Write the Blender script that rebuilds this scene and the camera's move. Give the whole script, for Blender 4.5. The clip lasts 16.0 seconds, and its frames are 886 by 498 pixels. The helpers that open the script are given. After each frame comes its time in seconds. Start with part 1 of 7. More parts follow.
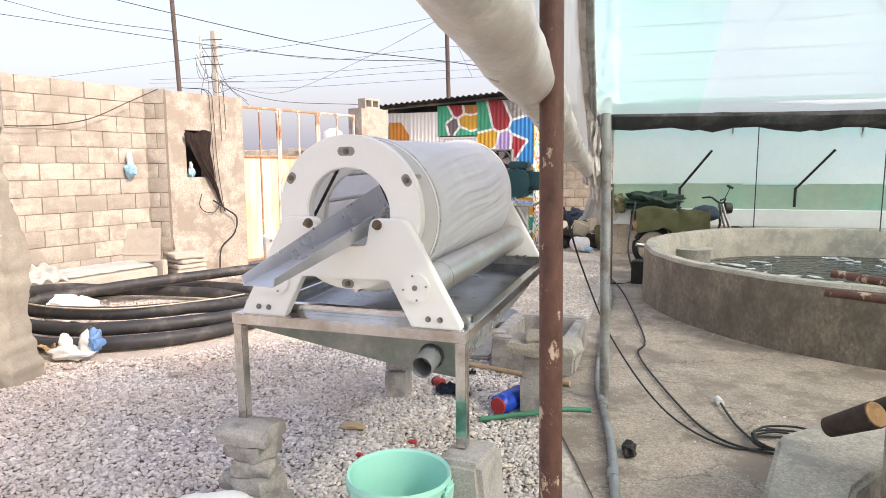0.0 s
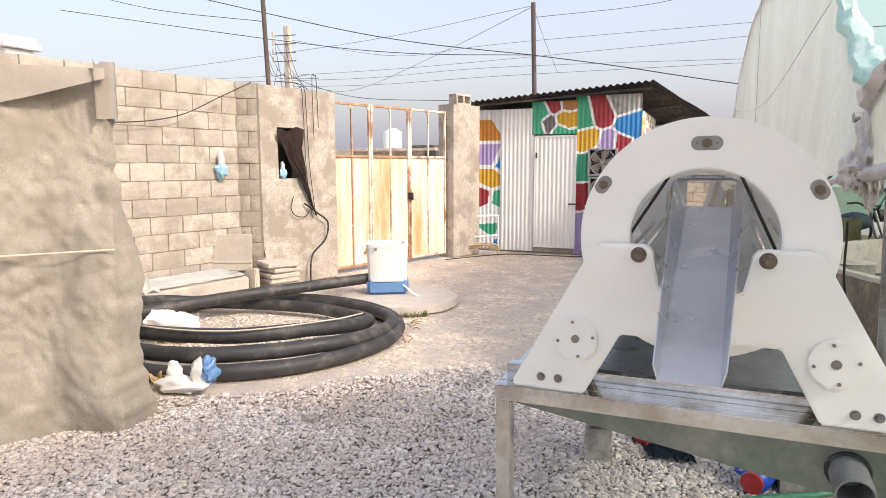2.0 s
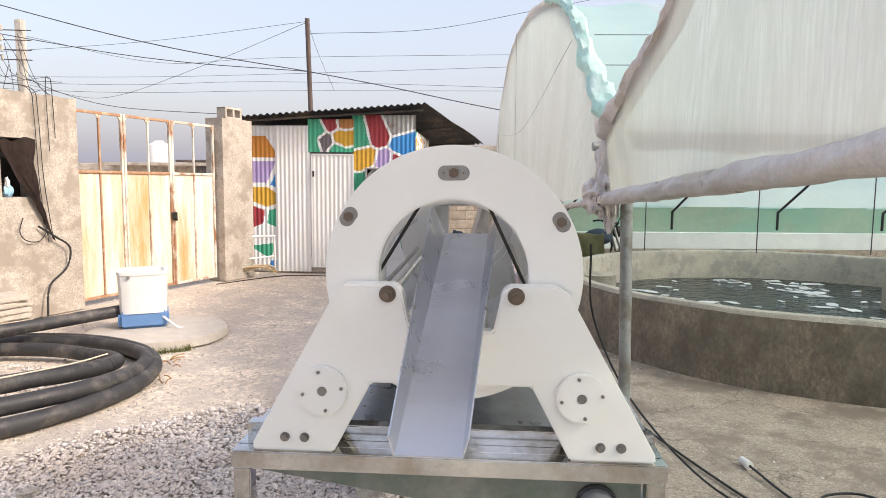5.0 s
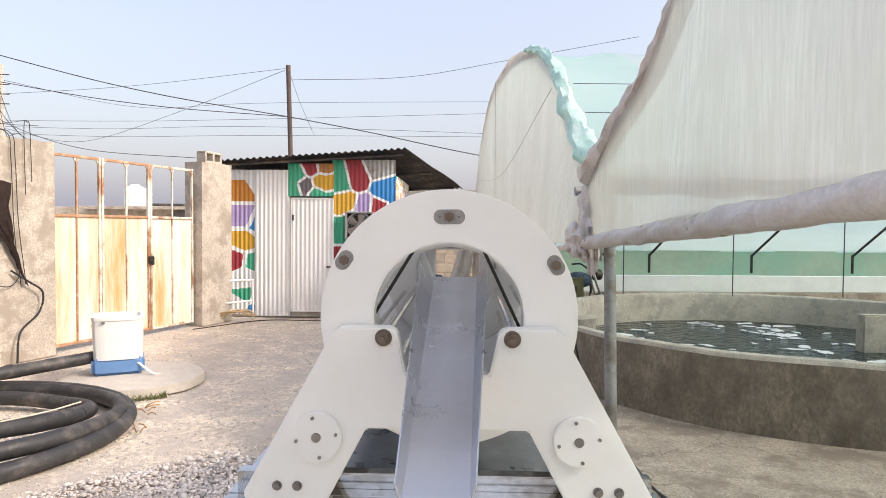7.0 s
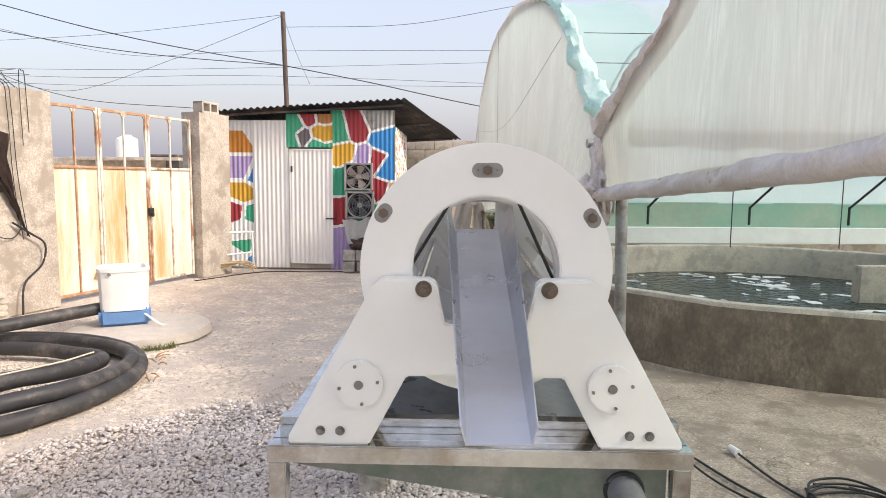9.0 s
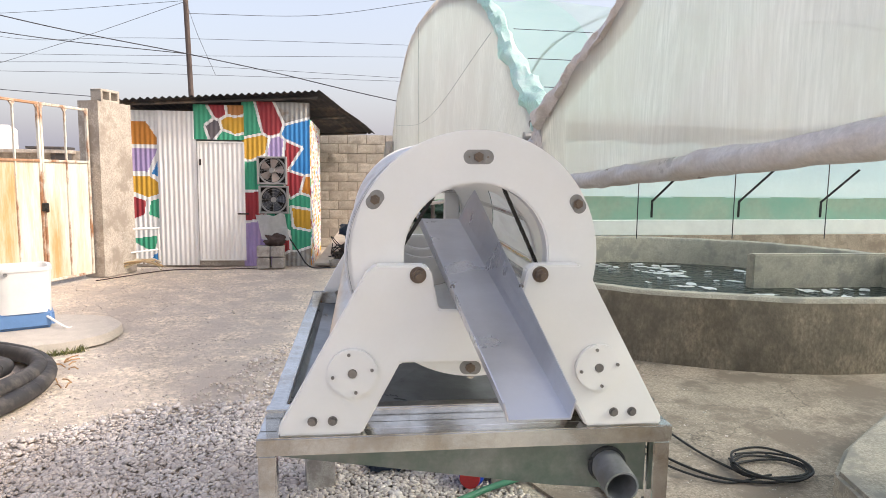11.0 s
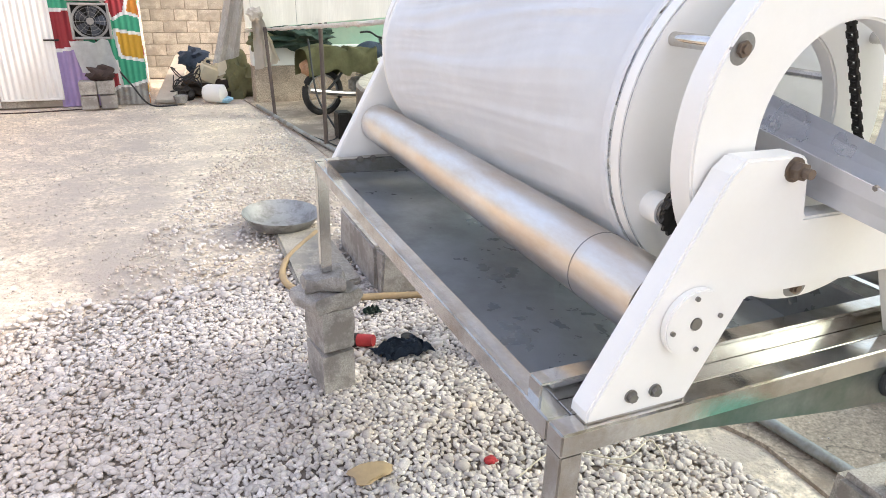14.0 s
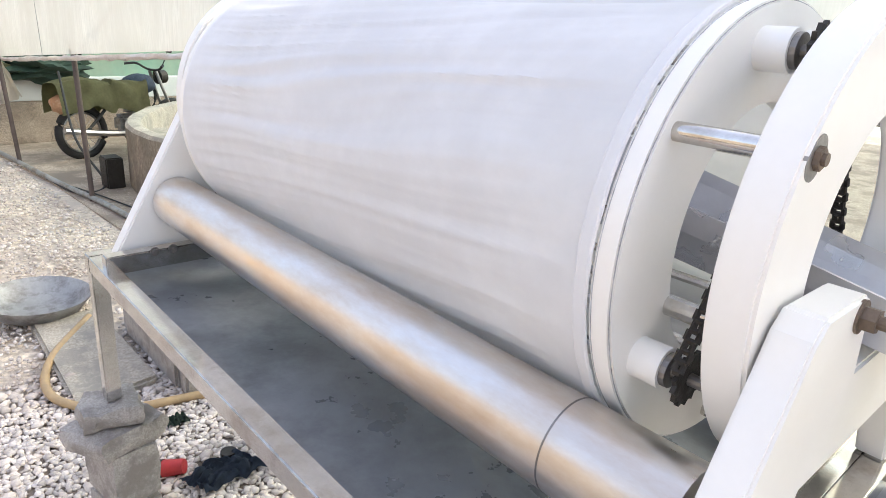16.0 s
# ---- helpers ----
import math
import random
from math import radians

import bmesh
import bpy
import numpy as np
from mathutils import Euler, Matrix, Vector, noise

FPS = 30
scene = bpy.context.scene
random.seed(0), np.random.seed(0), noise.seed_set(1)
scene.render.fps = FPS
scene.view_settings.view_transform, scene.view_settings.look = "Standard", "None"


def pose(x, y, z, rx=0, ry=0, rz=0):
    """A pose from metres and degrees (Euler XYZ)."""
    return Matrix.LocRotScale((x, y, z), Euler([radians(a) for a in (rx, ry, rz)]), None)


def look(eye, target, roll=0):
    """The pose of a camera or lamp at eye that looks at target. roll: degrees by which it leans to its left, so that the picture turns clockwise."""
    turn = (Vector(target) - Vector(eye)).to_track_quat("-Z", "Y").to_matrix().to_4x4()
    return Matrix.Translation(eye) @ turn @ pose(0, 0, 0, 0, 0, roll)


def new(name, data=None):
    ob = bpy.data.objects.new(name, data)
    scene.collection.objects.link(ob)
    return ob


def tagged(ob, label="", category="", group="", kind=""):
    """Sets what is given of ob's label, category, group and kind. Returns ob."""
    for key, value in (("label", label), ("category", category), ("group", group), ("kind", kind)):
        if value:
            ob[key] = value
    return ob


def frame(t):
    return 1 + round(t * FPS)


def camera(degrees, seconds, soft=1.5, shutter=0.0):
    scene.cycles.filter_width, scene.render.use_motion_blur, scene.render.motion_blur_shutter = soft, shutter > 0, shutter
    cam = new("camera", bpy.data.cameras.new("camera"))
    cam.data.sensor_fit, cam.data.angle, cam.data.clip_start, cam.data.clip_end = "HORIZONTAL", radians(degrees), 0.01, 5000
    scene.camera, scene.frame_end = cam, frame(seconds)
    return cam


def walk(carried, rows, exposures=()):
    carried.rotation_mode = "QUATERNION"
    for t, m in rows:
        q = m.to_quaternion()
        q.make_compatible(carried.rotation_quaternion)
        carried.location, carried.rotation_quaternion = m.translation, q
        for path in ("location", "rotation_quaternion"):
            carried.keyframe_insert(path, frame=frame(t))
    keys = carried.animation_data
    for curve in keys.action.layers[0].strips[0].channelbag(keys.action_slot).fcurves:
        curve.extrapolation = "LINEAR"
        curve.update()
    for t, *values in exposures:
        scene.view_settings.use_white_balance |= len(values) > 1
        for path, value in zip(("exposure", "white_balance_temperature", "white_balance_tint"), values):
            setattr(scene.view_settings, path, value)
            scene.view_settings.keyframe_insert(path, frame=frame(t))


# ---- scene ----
cam = camera(68.3, 16.0, 0.9)
PATH = [
    (0, (0.292, 0.278, 1.534), (-0.353, 2.154, 1.28), -0.2),
    (0.5, (-0.076, 0.319, 1.443), (-0.763, 2.18, 1.192), -0.1),
    (1, (-0.487, 0.401, 1.557), (-1.187, 2.257, 1.306), -0.2),
    (1.5, (-0.681, 0.624, 1.582), (-1.428, 2.462, 1.332), -0.2),
    (2, (-0.852, 0.817, 1.534), (-1.618, 2.647, 1.283), -0.1),
    (2.5, (-1.039, 0.956, 1.557), (-1.727, 2.818, 1.308), -0.2),
    (3, (-1.012, 1.015, 1.574), (-1.477, 2.944, 1.326), -0.1),
    (3.5, (-0.815, 1.036, 1.572), (-1.021, 3.011, 1.328), 0.1),
    (3.7, (-0.777, 1.052, 1.563), (-0.865, 3.035, 1.319), 0.3),
    (5.8, (-0.83, 1.04, 1.566), (-0.991, 3.026, 1.389), 0.6),
    (6, (-0.836, 1.048, 1.567), (-0.944, 3.037, 1.394), 0.7),
    (6.5, (-0.832, 1.049, 1.567), (-0.911, 3.047, 1.498), 0.6),
    (7, (-0.841, 1.033, 1.563), (-0.911, 3.031, 1.499), 0.5),
    (7.5, (-0.859, 1.024, 1.557), (-0.924, 3.022, 1.499), 0.6),
    (8, (-0.902, 1.006, 1.562), (-0.961, 3.001, 1.43), 0.5),
    (8.2, (-0.918, 1.007, 1.565), (-0.974, 2.997, 1.376), 0.5),
    (10.3, (-1.003, 1.002, 1.567), (-0.99, 2.99, 1.347), 0.6),
    (10.5, (-1.031, 1.005, 1.564), (-0.944, 2.991, 1.343), 0.7),
    (11, (-1.15, 1.003, 1.543), (-0.911, 2.976, 1.321), 0.7),
    (11.5, (-1.278, 1.092, 1.509), (-1.011, 3.061, 1.284), 0.8),
    (12, (-1.45, 1.263, 1.485), (-1.156, 3.225, 1.232), 0.8),
    (12.5, (-1.634, 1.411, 1.476), (-1.21, 3.324, 1.074), 0.9),
    (13, (-1.826, 1.535, 1.493), (-1.249, 3.369, 0.942), 1.0),
    (13.5, (-1.91, 1.654, 1.507), (-1.189, 3.377, 0.793), 1.0),
    (14, (-1.896, 1.823, 1.551), (-1.159, 3.534, 0.823), 1.2),
    (14.5, (-1.852, 1.918, 1.566), (-1.08, 3.616, 0.845), 1.4),
    (15, (-1.834, 2.036, 1.559), (-0.93, 3.674, 0.851), 2.0),
    (15.5, (-1.817, 2.222, 1.581), (-0.696, 3.736, 0.91), 2.6),
    (16, (-1.801, 2.326, 1.583), (-0.524, 3.73, 0.952), 2.9),
]
walk(cam, [(t, look(eye, target, roll)) for t, eye, target, roll in PATH], [(0.0, 1.04, 6500, 17), (0.7, 0.99, 6500, 15), (1.5, 0.84, 6500, 14), (11.0, 0.85, 6500, 14), (12.0, 0.98, 6500, 14), (12.6, 1.18, 6500, 13), (13.3, 1.45, 6500, 12), (16.0, 1.46, 6500, 12)])

# ---- world, sun, exposure ----
world = bpy.data.worlds.new("hazy_sky")
scene.world = world
world.use_nodes = True
wn, wl = world.node_tree.nodes, world.node_tree.links
wn.clear()
sky = wn.new("ShaderNodeTexSky")
sky.sky_type, sky.sun_disc = "NISHITA", False
sky.sun_elevation, sky.sun_rotation = radians(37.5), radians(109)
sky.dust_density, sky.air_density, sky.ozone_density = 6.0, 1.5, 1.0
haze = wn.new("ShaderNodeMixRGB")
haze.inputs[0].default_value = 0.42
haze.inputs[2].default_value = (3.25, 3.3, 4.0, 1)
bg = wn.new("ShaderNodeBackground")
bg.inputs[1].default_value = 0.158
wout = wn.new("ShaderNodeOutputWorld")
wl.new(sky.outputs[0], haze.inputs[1])
wl.new(haze.outputs[0], bg.inputs[0])
wl.new(bg.outputs[0], wout.inputs[0])
sun = new("sun", bpy.data.lights.new("sun", "SUN"))
sun.data.energy, sun.data.angle, sun.data.color = 1.6, radians(7), (1.0, 0.93, 0.84)
sun.matrix_world = look((12.3, -4.3, 10), (0, 0, 0))


# ---- materials ----
def mat(name, col, rough=0.7, metal=0.0, var=0.2, scale=3.0, bump=0.3, bscale=60.0, col2=None, amount=0.5, sharp=0.25, local=False, spec=0.5, rnd=0.0, stretch=(1, 1, 1), bdist=0.01, grit=0.0, gscale=260.0, gstretch=(1, 1, 1), crack=0.0):
    """A two-scale noise material: col drifts by var, col2 is laid over in stains."""
    m = bpy.data.materials.new(name)
    m.use_nodes = True
    nt = m.node_tree
    n, l = nt.nodes, nt.links
    p = n["Principled BSDF"]
    p.inputs["Roughness"].default_value = rough
    p.inputs["Metallic"].default_value = metal
    p.inputs["Specular IOR Level"].default_value = spec
    if local:
        co = n.new("ShaderNodeTexCoord").outputs["Object"]
    else:
        co = n.new("ShaderNodeNewGeometry").outputs["Position"]
    mp = n.new("ShaderNodeMapping")
    mp.inputs["Scale"].default_value = stretch
    l.new(co, mp.inputs[0])
    co = mp.outputs[0]
    big = n.new("ShaderNodeTexNoise")
    big.inputs["Scale"].default_value = scale
    big.inputs["Detail"].default_value = 6
    big.inputs["Roughness"].default_value = 0.65
    l.new(co, big.inputs["Vector"])
    fine = n.new("ShaderNodeTexNoise")
    fine.inputs["Scale"].default_value = bscale
    fine.inputs["Detail"].default_value = 4
    l.new(co, fine.inputs["Vector"])
    add = n.new("ShaderNodeMath")
    add.operation = "MULTIPLY_ADD"
    add.inputs[1].default_value = 0.35
    l.new(fine.outputs[0], add.inputs[0])
    l.new(big.outputs[0], add.inputs[2])
    val = n.new("ShaderNodeMapRange")
    val.inputs[1].default_value, val.inputs[2].default_value = 0.4, 0.95
    val.inputs[3].default_value, val.inputs[4].default_value = 1 - var, 1 + var
    l.new(add.outputs[0], val.inputs[0])
    hsv = n.new("ShaderNodeHueSaturation")
    hsv.inputs["Color"].default_value = (*col, 1)
    last = val.outputs[0]
    if rnd:
        oi = n.new("ShaderNodeObjectInfo")
        isl = n.new("ShaderNodeNewGeometry")
        sm = n.new("ShaderNodeMath")
        sm.operation = "ADD"
        l.new(oi.outputs["Random"], sm.inputs[0])
        l.new(isl.outputs["Random Per Island"], sm.inputs[1])
        fr = n.new("ShaderNodeMath")
        fr.operation = "FRACT"
        l.new(sm.outputs[0], fr.inputs[0])
        rr = n.new("ShaderNodeMapRange")
        rr.inputs[3].default_value, rr.inputs[4].default_value = 1 - rnd, 1 + rnd
        l.new(fr.outputs[0], rr.inputs[0])
        mu = n.new("ShaderNodeMath")
        mu.operation = "MULTIPLY"
        l.new(last, mu.inputs[0])
        l.new(rr.outputs[0], mu.inputs[1])
        last = mu.outputs[0]
    if grit:
        gm = n.new("ShaderNodeMapping")
        gm.inputs["Scale"].default_value = gstretch
        l.new(co, gm.inputs[0])
        gn = n.new("ShaderNodeTexNoise")
        gn.inputs["Scale"].default_value, gn.inputs["Detail"].default_value, gn.inputs["Roughness"].default_value = gscale, 5, 0.7
        l.new(gm.outputs[0], gn.inputs["Vector"])
        gr = n.new("ShaderNodeMapRange")
        gr.inputs[1].default_value, gr.inputs[2].default_value = 0.36, 0.64
        gr.inputs[3].default_value, gr.inputs[4].default_value = 1 - grit, 1 + grit
        l.new(gn.outputs[0], gr.inputs[0])
        gx = n.new("ShaderNodeMath")
        gx.operation = "MULTIPLY"
        l.new(last, gx.inputs[0])
        l.new(gr.outputs[0], gx.inputs[1])
        last = gx.outputs[0]
    if crack:
        wob = n.new("ShaderNodeTexNoise")
        wob.inputs["Scale"].default_value, wob.inputs["Detail"].default_value = 5, 5
        l.new(co, wob.inputs["Vector"])
        wm = n.new("ShaderNodeMixRGB")
        wm.blend_type, wm.inputs[0].default_value = "ADD", 0.35
        l.new(co, wm.inputs[1])
        l.new(wob.outputs["Color"], wm.inputs[2])
        vo = n.new("ShaderNodeTexVoronoi")
        vo.feature = "DISTANCE_TO_EDGE"
        vo.inputs["Scale"].default_value = crack
        l.new(wm.outputs[0], vo.inputs["Vector"])
        vr = n.new("ShaderNodeMapRange")
        vr.inputs[1].default_value, vr.inputs[2].default_value = 0.0, 0.010
        vr.inputs[3].default_value, vr.inputs[4].default_value = 0.55, 1.0
        l.new(vo.outputs["Distance"], vr.inputs[0])
        vx = n.new("ShaderNodeMath")
        vx.operation = "MULTIPLY"
        l.new(last, vx.inputs[0])
        l.new(vr.outputs[0], vx.inputs[1])
        last = vx.outputs[0]
    l.new(last, hsv.inputs["Value"])
    out = hsv.outputs[0]
    if col2:
        st = n.new("ShaderNodeTexNoise")
        st.inputs["Scale"].default_value = scale * 0.8
        st.inputs["Detail"].default_value = 8
        st.inputs["Roughness"].default_value = 0.7
        mo = n.new("ShaderNodeMapping")
        mo.inputs["Location"].default_value = (7.3, 3.1, 5.7)
        l.new(co, mo.inputs[0])
        l.new(mo.outputs[0], st.inputs["Vector"])
        cr = n.new("ShaderNodeMapRange")
        cr.inputs[1].default_value, cr.inputs[2].default_value = 0.68 - 0.36 * amount - sharp * 0.3, 0.68 - 0.36 * amount + sharp * 0.3
        l.new(st.outputs[0], cr.inputs[0])
        mx = n.new("ShaderNodeMixRGB")
        mx.inputs[2].default_value = (*col2, 1)
        l.new(cr.outputs[0], mx.inputs[0])
        l.new(out, mx.inputs[1])
        out = mx.outputs[0]
    l.new(out, p.inputs["Base Color"])
    if bump:
        bp = n.new("ShaderNodeBump")
        bp.inputs["Strength"].default_value = bump
        bp.inputs["Distance"].default_value = bdist
        l.new(add.outputs[0], bp.inputs["Height"])
        l.new(bp.outputs[0], p.inputs["Normal"])
    if rough < 0.6:
        rm = n.new("ShaderNodeMapRange")
        rm.inputs[1].default_value, rm.inputs[2].default_value = 0.4, 0.95
        rm.inputs[3].default_value, rm.inputs[4].default_value = rough * 0.7, min(1, rough * 1.4)
        l.new(add.outputs[0], rm.inputs[0])
        l.new(rm.outputs[0], p.inputs["Roughness"])
    return m


def film_mat(name, col, through_share, clear, col2, scale=2.5, stretch=(1, 1, 1), amount=0.35):
    """Thin plastic film or cloth: diffuse, translucent and partly clear."""
    m = mat(name, col, 0.45, var=0.12, scale=scale, bump=0.5, bscale=16, col2=col2, amount=amount, sharp=0.35, bdist=0.03, stretch=stretch, grit=0.26 if amount > 0.4 else 0.0, gscale=70, gstretch=(1, 1, 0.2))
    n, l = m.node_tree.nodes, m.node_tree.links
    p = n["Principled BSDF"]
    tr = n.new("ShaderNodeBsdfTranslucent")
    tr.inputs[0].default_value = (*col, 1)
    mx = n.new("ShaderNodeMixShader")
    mx.inputs[0].default_value = through_share
    l.new(p.outputs[0], mx.inputs[1])
    l.new(tr.outputs[0], mx.inputs[2])
    cl = n.new("ShaderNodeBsdfTransparent")
    cl.inputs[0].default_value = (*[0.5 + 0.5 * c for c in col], 1)
    m2 = n.new("ShaderNodeMixShader")
    m2.inputs[0].default_value = clear
    l.new(mx.outputs[0], m2.inputs[1])
    l.new(cl.outputs[0], m2.inputs[2])
    l.new(m2.outputs[0], n["Material Output"].inputs[0])
    return m


M_CLOTH = film_mat("white_filter_cloth", (0.92, 0.92, 0.925), 0.38, 0.0, (0.86, 0.86, 0.87), 5)
M_CLOTH.node_tree.nodes["Bump"].inputs["Strength"].default_value = 0.015
M_GROUND = mat("dusty_earth", (0.64, 0.55, 0.44), 0.95, var=0.26, scale=2.6, bump=1.0, bscale=60, col2=(0.50, 0.435, 0.37), amount=0.46, sharp=0.3, bdist=0.03, grit=0.36, gscale=24)
# earth under the pebbles, its colour darkened to give the gaps their shade
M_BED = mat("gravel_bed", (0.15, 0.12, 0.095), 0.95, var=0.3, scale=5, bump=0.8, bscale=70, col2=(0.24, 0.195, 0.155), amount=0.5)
M_STONE = mat("pebble", (0.66, 0.60, 0.55), 0.92, var=0.24, scale=1.3, bump=0.3, bscale=90, col2=(0.56, 0.465, 0.385), amount=0.26, sharp=0.5, rnd=0.30, spec=0.12, grit=0.15, gscale=300)
M_SLAB = mat("worn_concrete", (0.385, 0.315, 0.245), 0.85, var=0.3, scale=2.2, bump=0.6, bscale=70, col2=(0.25, 0.20, 0.155), amount=0.42, sharp=0.16, grit=0.38, gscale=80, crack=0.9)
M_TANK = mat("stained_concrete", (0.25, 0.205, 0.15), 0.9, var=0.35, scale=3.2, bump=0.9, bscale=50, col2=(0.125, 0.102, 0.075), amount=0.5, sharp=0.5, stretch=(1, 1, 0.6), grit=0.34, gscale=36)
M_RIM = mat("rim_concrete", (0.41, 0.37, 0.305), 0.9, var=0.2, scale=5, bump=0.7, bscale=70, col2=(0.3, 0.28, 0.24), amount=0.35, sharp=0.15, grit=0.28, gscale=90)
M_TILE = mat("pale_paving_concrete", (0.54, 0.485, 0.415), 0.9, var=0.16, scale=5, bump=0.5, bscale=80, col2=(0.50, 0.45, 0.385), amount=0.35, sharp=0.2, grit=0.16, gscale=120)
M_BLOCK = mat("concrete_block", (0.44, 0.395, 0.335), 0.95, var=0.22, scale=4, bump=0.8, bscale=90, col2=(0.34, 0.30, 0.25), amount=0.42, rnd=0.16, grit=0.26, gscale=110)
M_MORTAR = mat("mortar", (0.25, 0.215, 0.175), 0.95, var=0.2, scale=6, bump=0.8, bscale=60)
M_PLASTER = mat("cement_plaster", (0.455, 0.405, 0.345), 0.95, var=0.26, scale=3.2, bump=0.9, bscale=40, col2=(0.33, 0.285, 0.235), amount=0.46, sharp=0.16, grit=0.26, gscale=50)
M_GATE = mat("cream_gate_paint", (0.76, 0.71, 0.61), 0.6, var=0.12, scale=2, bump=0.1, bscale=30, col2=(0.58, 0.34, 0.14), amount=0.36, sharp=0.34, stretch=(1.6, 1.6, 0.22), grit=0.05, gscale=30)
M_GATEBAR = mat("gate_bar_paint", (0.70, 0.66, 0.56), 0.6, var=0.15, scale=6, bump=0.1, col2=(0.32, 0.15, 0.07), amount=0.4, stretch=(1, 1, 0.4))
M_RUSTBAR = mat("rusty_bar", (0.40, 0.22, 0.12), 0.8, var=0.25, scale=8, bump=0.3, col2=(0.55, 0.42, 0.30), amount=0.3)
M_RUST = mat("rusty_pipe", (0.10, 0.042, 0.027), 0.6, var=0.5, scale=26, bump=0.5, bscale=70, col2=(0.50, 0.36, 0.26), amount=0.24, sharp=0.08, stretch=(1, 1, 0.6))
M_GALV = mat("galvanised_pipe", (0.33, 0.34, 0.33), 0.55, 0.4, var=0.25, scale=9, bump=0.15, col2=(0.22, 0.2, 0.17), amount=0.4)
M_HDPE = mat("white_polyethylene", (0.875, 0.86, 0.82), 0.38, var=0.025, scale=4, bump=0.03, bscale=120, col2=(0.82, 0.80, 0.745), amount=0.25, sharp=0.8)
M_STEEL = mat("stainless_steel", (0.66, 0.65, 0.63), 0.13, 1.0, var=0.22, scale=7, bump=0.03, bscale=90, col2=(0.47, 0.43, 0.38), amount=0.34, sharp=0.25)
M_TRAYFRONT = mat("stained_tray_steel", (0.27, 0.275, 0.255), 0.35, 0.8, var=0.3, scale=9, bump=0.1, bscale=60, col2=(0.16, 0.20, 0.17), amount=0.45, sharp=0.4)
M_ROLLER = mat("brushed_roller_steel", (0.74, 0.73, 0.715), 0.36, 1.0, var=0.14, scale=8, bump=0.06, bscale=60, col2=(0.60, 0.51, 0.42), amount=0.38, sharp=0.4, stretch=(1, 0.3, 1))
M_TRAY = mat("wet_grey_tray", (0.34, 0.355, 0.37), 0.30, 0.45, var=0.2, scale=4, bump=0.08, bscale=25, col2=(0.22, 0.23, 0.235), amount=0.45, sharp=0.3)
M_CHUTE = mat("grey_sheet_steel", (0.63, 0.635, 0.67), 0.30, 0.75, var=0.05, scale=3, bump=0.0, bscale=12, col2=(0.54, 0.54, 0.565), amount=0.4, sharp=0.4)
M_BOLT = mat("zinc_bolt", (0.26, 0.245, 0.23), 0.4, 0.9, var=0.3, scale=40, bump=0.2, bscale=200)
M_RUSTBOLT = mat("rusty_bolt", (0.19, 0.145, 0.11), 0.55, 0.6, var=0.3, scale=40, bump=0.3, bscale=200)
M_CHAIN = mat("oily_chain", (0.05, 0.045, 0.04), 0.5, 0.7, var=0.3, scale=60, bump=0.2)
M_PVC = mat("grey_pvc", (0.24, 0.245, 0.25), 0.45, var=0.15, scale=8, bump=0.1, col2=(0.17, 0.17, 0.16), amount=0.3)
M_DARKFELT = mat("black_rolled_fabric", (0.035, 0.037, 0.038), 0.85, var=0.4, scale=6, bump=0.6, bscale=30, col2=(0.09, 0.09, 0.085), amount=0.3)
M_HOSE = mat("black_rubber_hose", (0.035, 0.034, 0.035), 0.55, var=0.35, scale=6, bump=0.15, bscale=50, col2=(0.13, 0.115, 0.10), amount=0.22, sharp=0.3)
M_CABLE = mat("black_cable", (0.02, 0.02, 0.02), 0.6, var=0.2)
M_WIRE = mat("overhead_wire", (0.05, 0.05, 0.055), 0.7, var=0.1, bump=0)
M_WOODPOLE = mat("dark_pole", (0.10, 0.075, 0.065), 0.85, var=0.3, scale=6)
M_CPOLE = mat("concrete_pole", (0.48, 0.45, 0.40), 0.9, var=0.2, scale=4)
M_CURTAIN = film_mat("dusty_clear_film", (0.72, 0.70, 0.665), 0.52, 0.24, (0.55, 0.49, 0.43), stretch=(1, 1, 0.35), amount=0.5)
M_ENDFILM = film_mat("dusty_beige_film", (0.75, 0.71, 0.67), 0.50, 0.14, (0.60, 0.54, 0.49), stretch=(1, 1, 0.35), amount=0.48)
M_ROLLFILM = mat("rolled_film", (0.60, 0.55, 0.51), 0.32, var=0.12, scale=6, bump=0.7, bscale=22, col2=(0.47, 0.40, 0.35), amount=0.3, sharp=0.4, bdist=0.02, grit=0.1, gscale=60)
M_AQUA = film_mat("aqua_film", (0.66, 0.92, 0.87), 0.65, 0.46, (0.76, 0.93, 0.90), 1.2)
M_AQUAHEM = film_mat("gathered_aqua_film", (0.55, 0.80, 0.74), 0.35, 0.05, (0.72, 0.86, 0.83), 9, amount=0.45)
M_GREYFILM = film_mat("grey_dusty_film", (0.42, 0.42, 0.40), 0.25, 0.12, (0.34, 0.32, 0.29), 4, amount=0.45)
M_PALE = film_mat("pale_film", (0.72, 0.85, 0.87), 0.62, 0.40, (0.66, 0.82, 0.83), 1.2)
M_SIDEFILM = film_mat("side_film", (0.70, 0.90, 0.88), 0.60, 0.10, (0.62, 0.84, 0.82), 1.0)
M_BAND = mat("olive_skirt", (0.48, 0.60, 0.48), 0.85, var=0.12, scale=1.5, bump=0.2, bscale=12, col2=(0.36, 0.60, 0.48), amount=0.35, sharp=0.4)
M_WHITEFILM = mat("white_plastic_sheet", (0.74, 0.76, 0.73), 0.5, var=0.08, scale=3, bump=0.3, bscale=9)
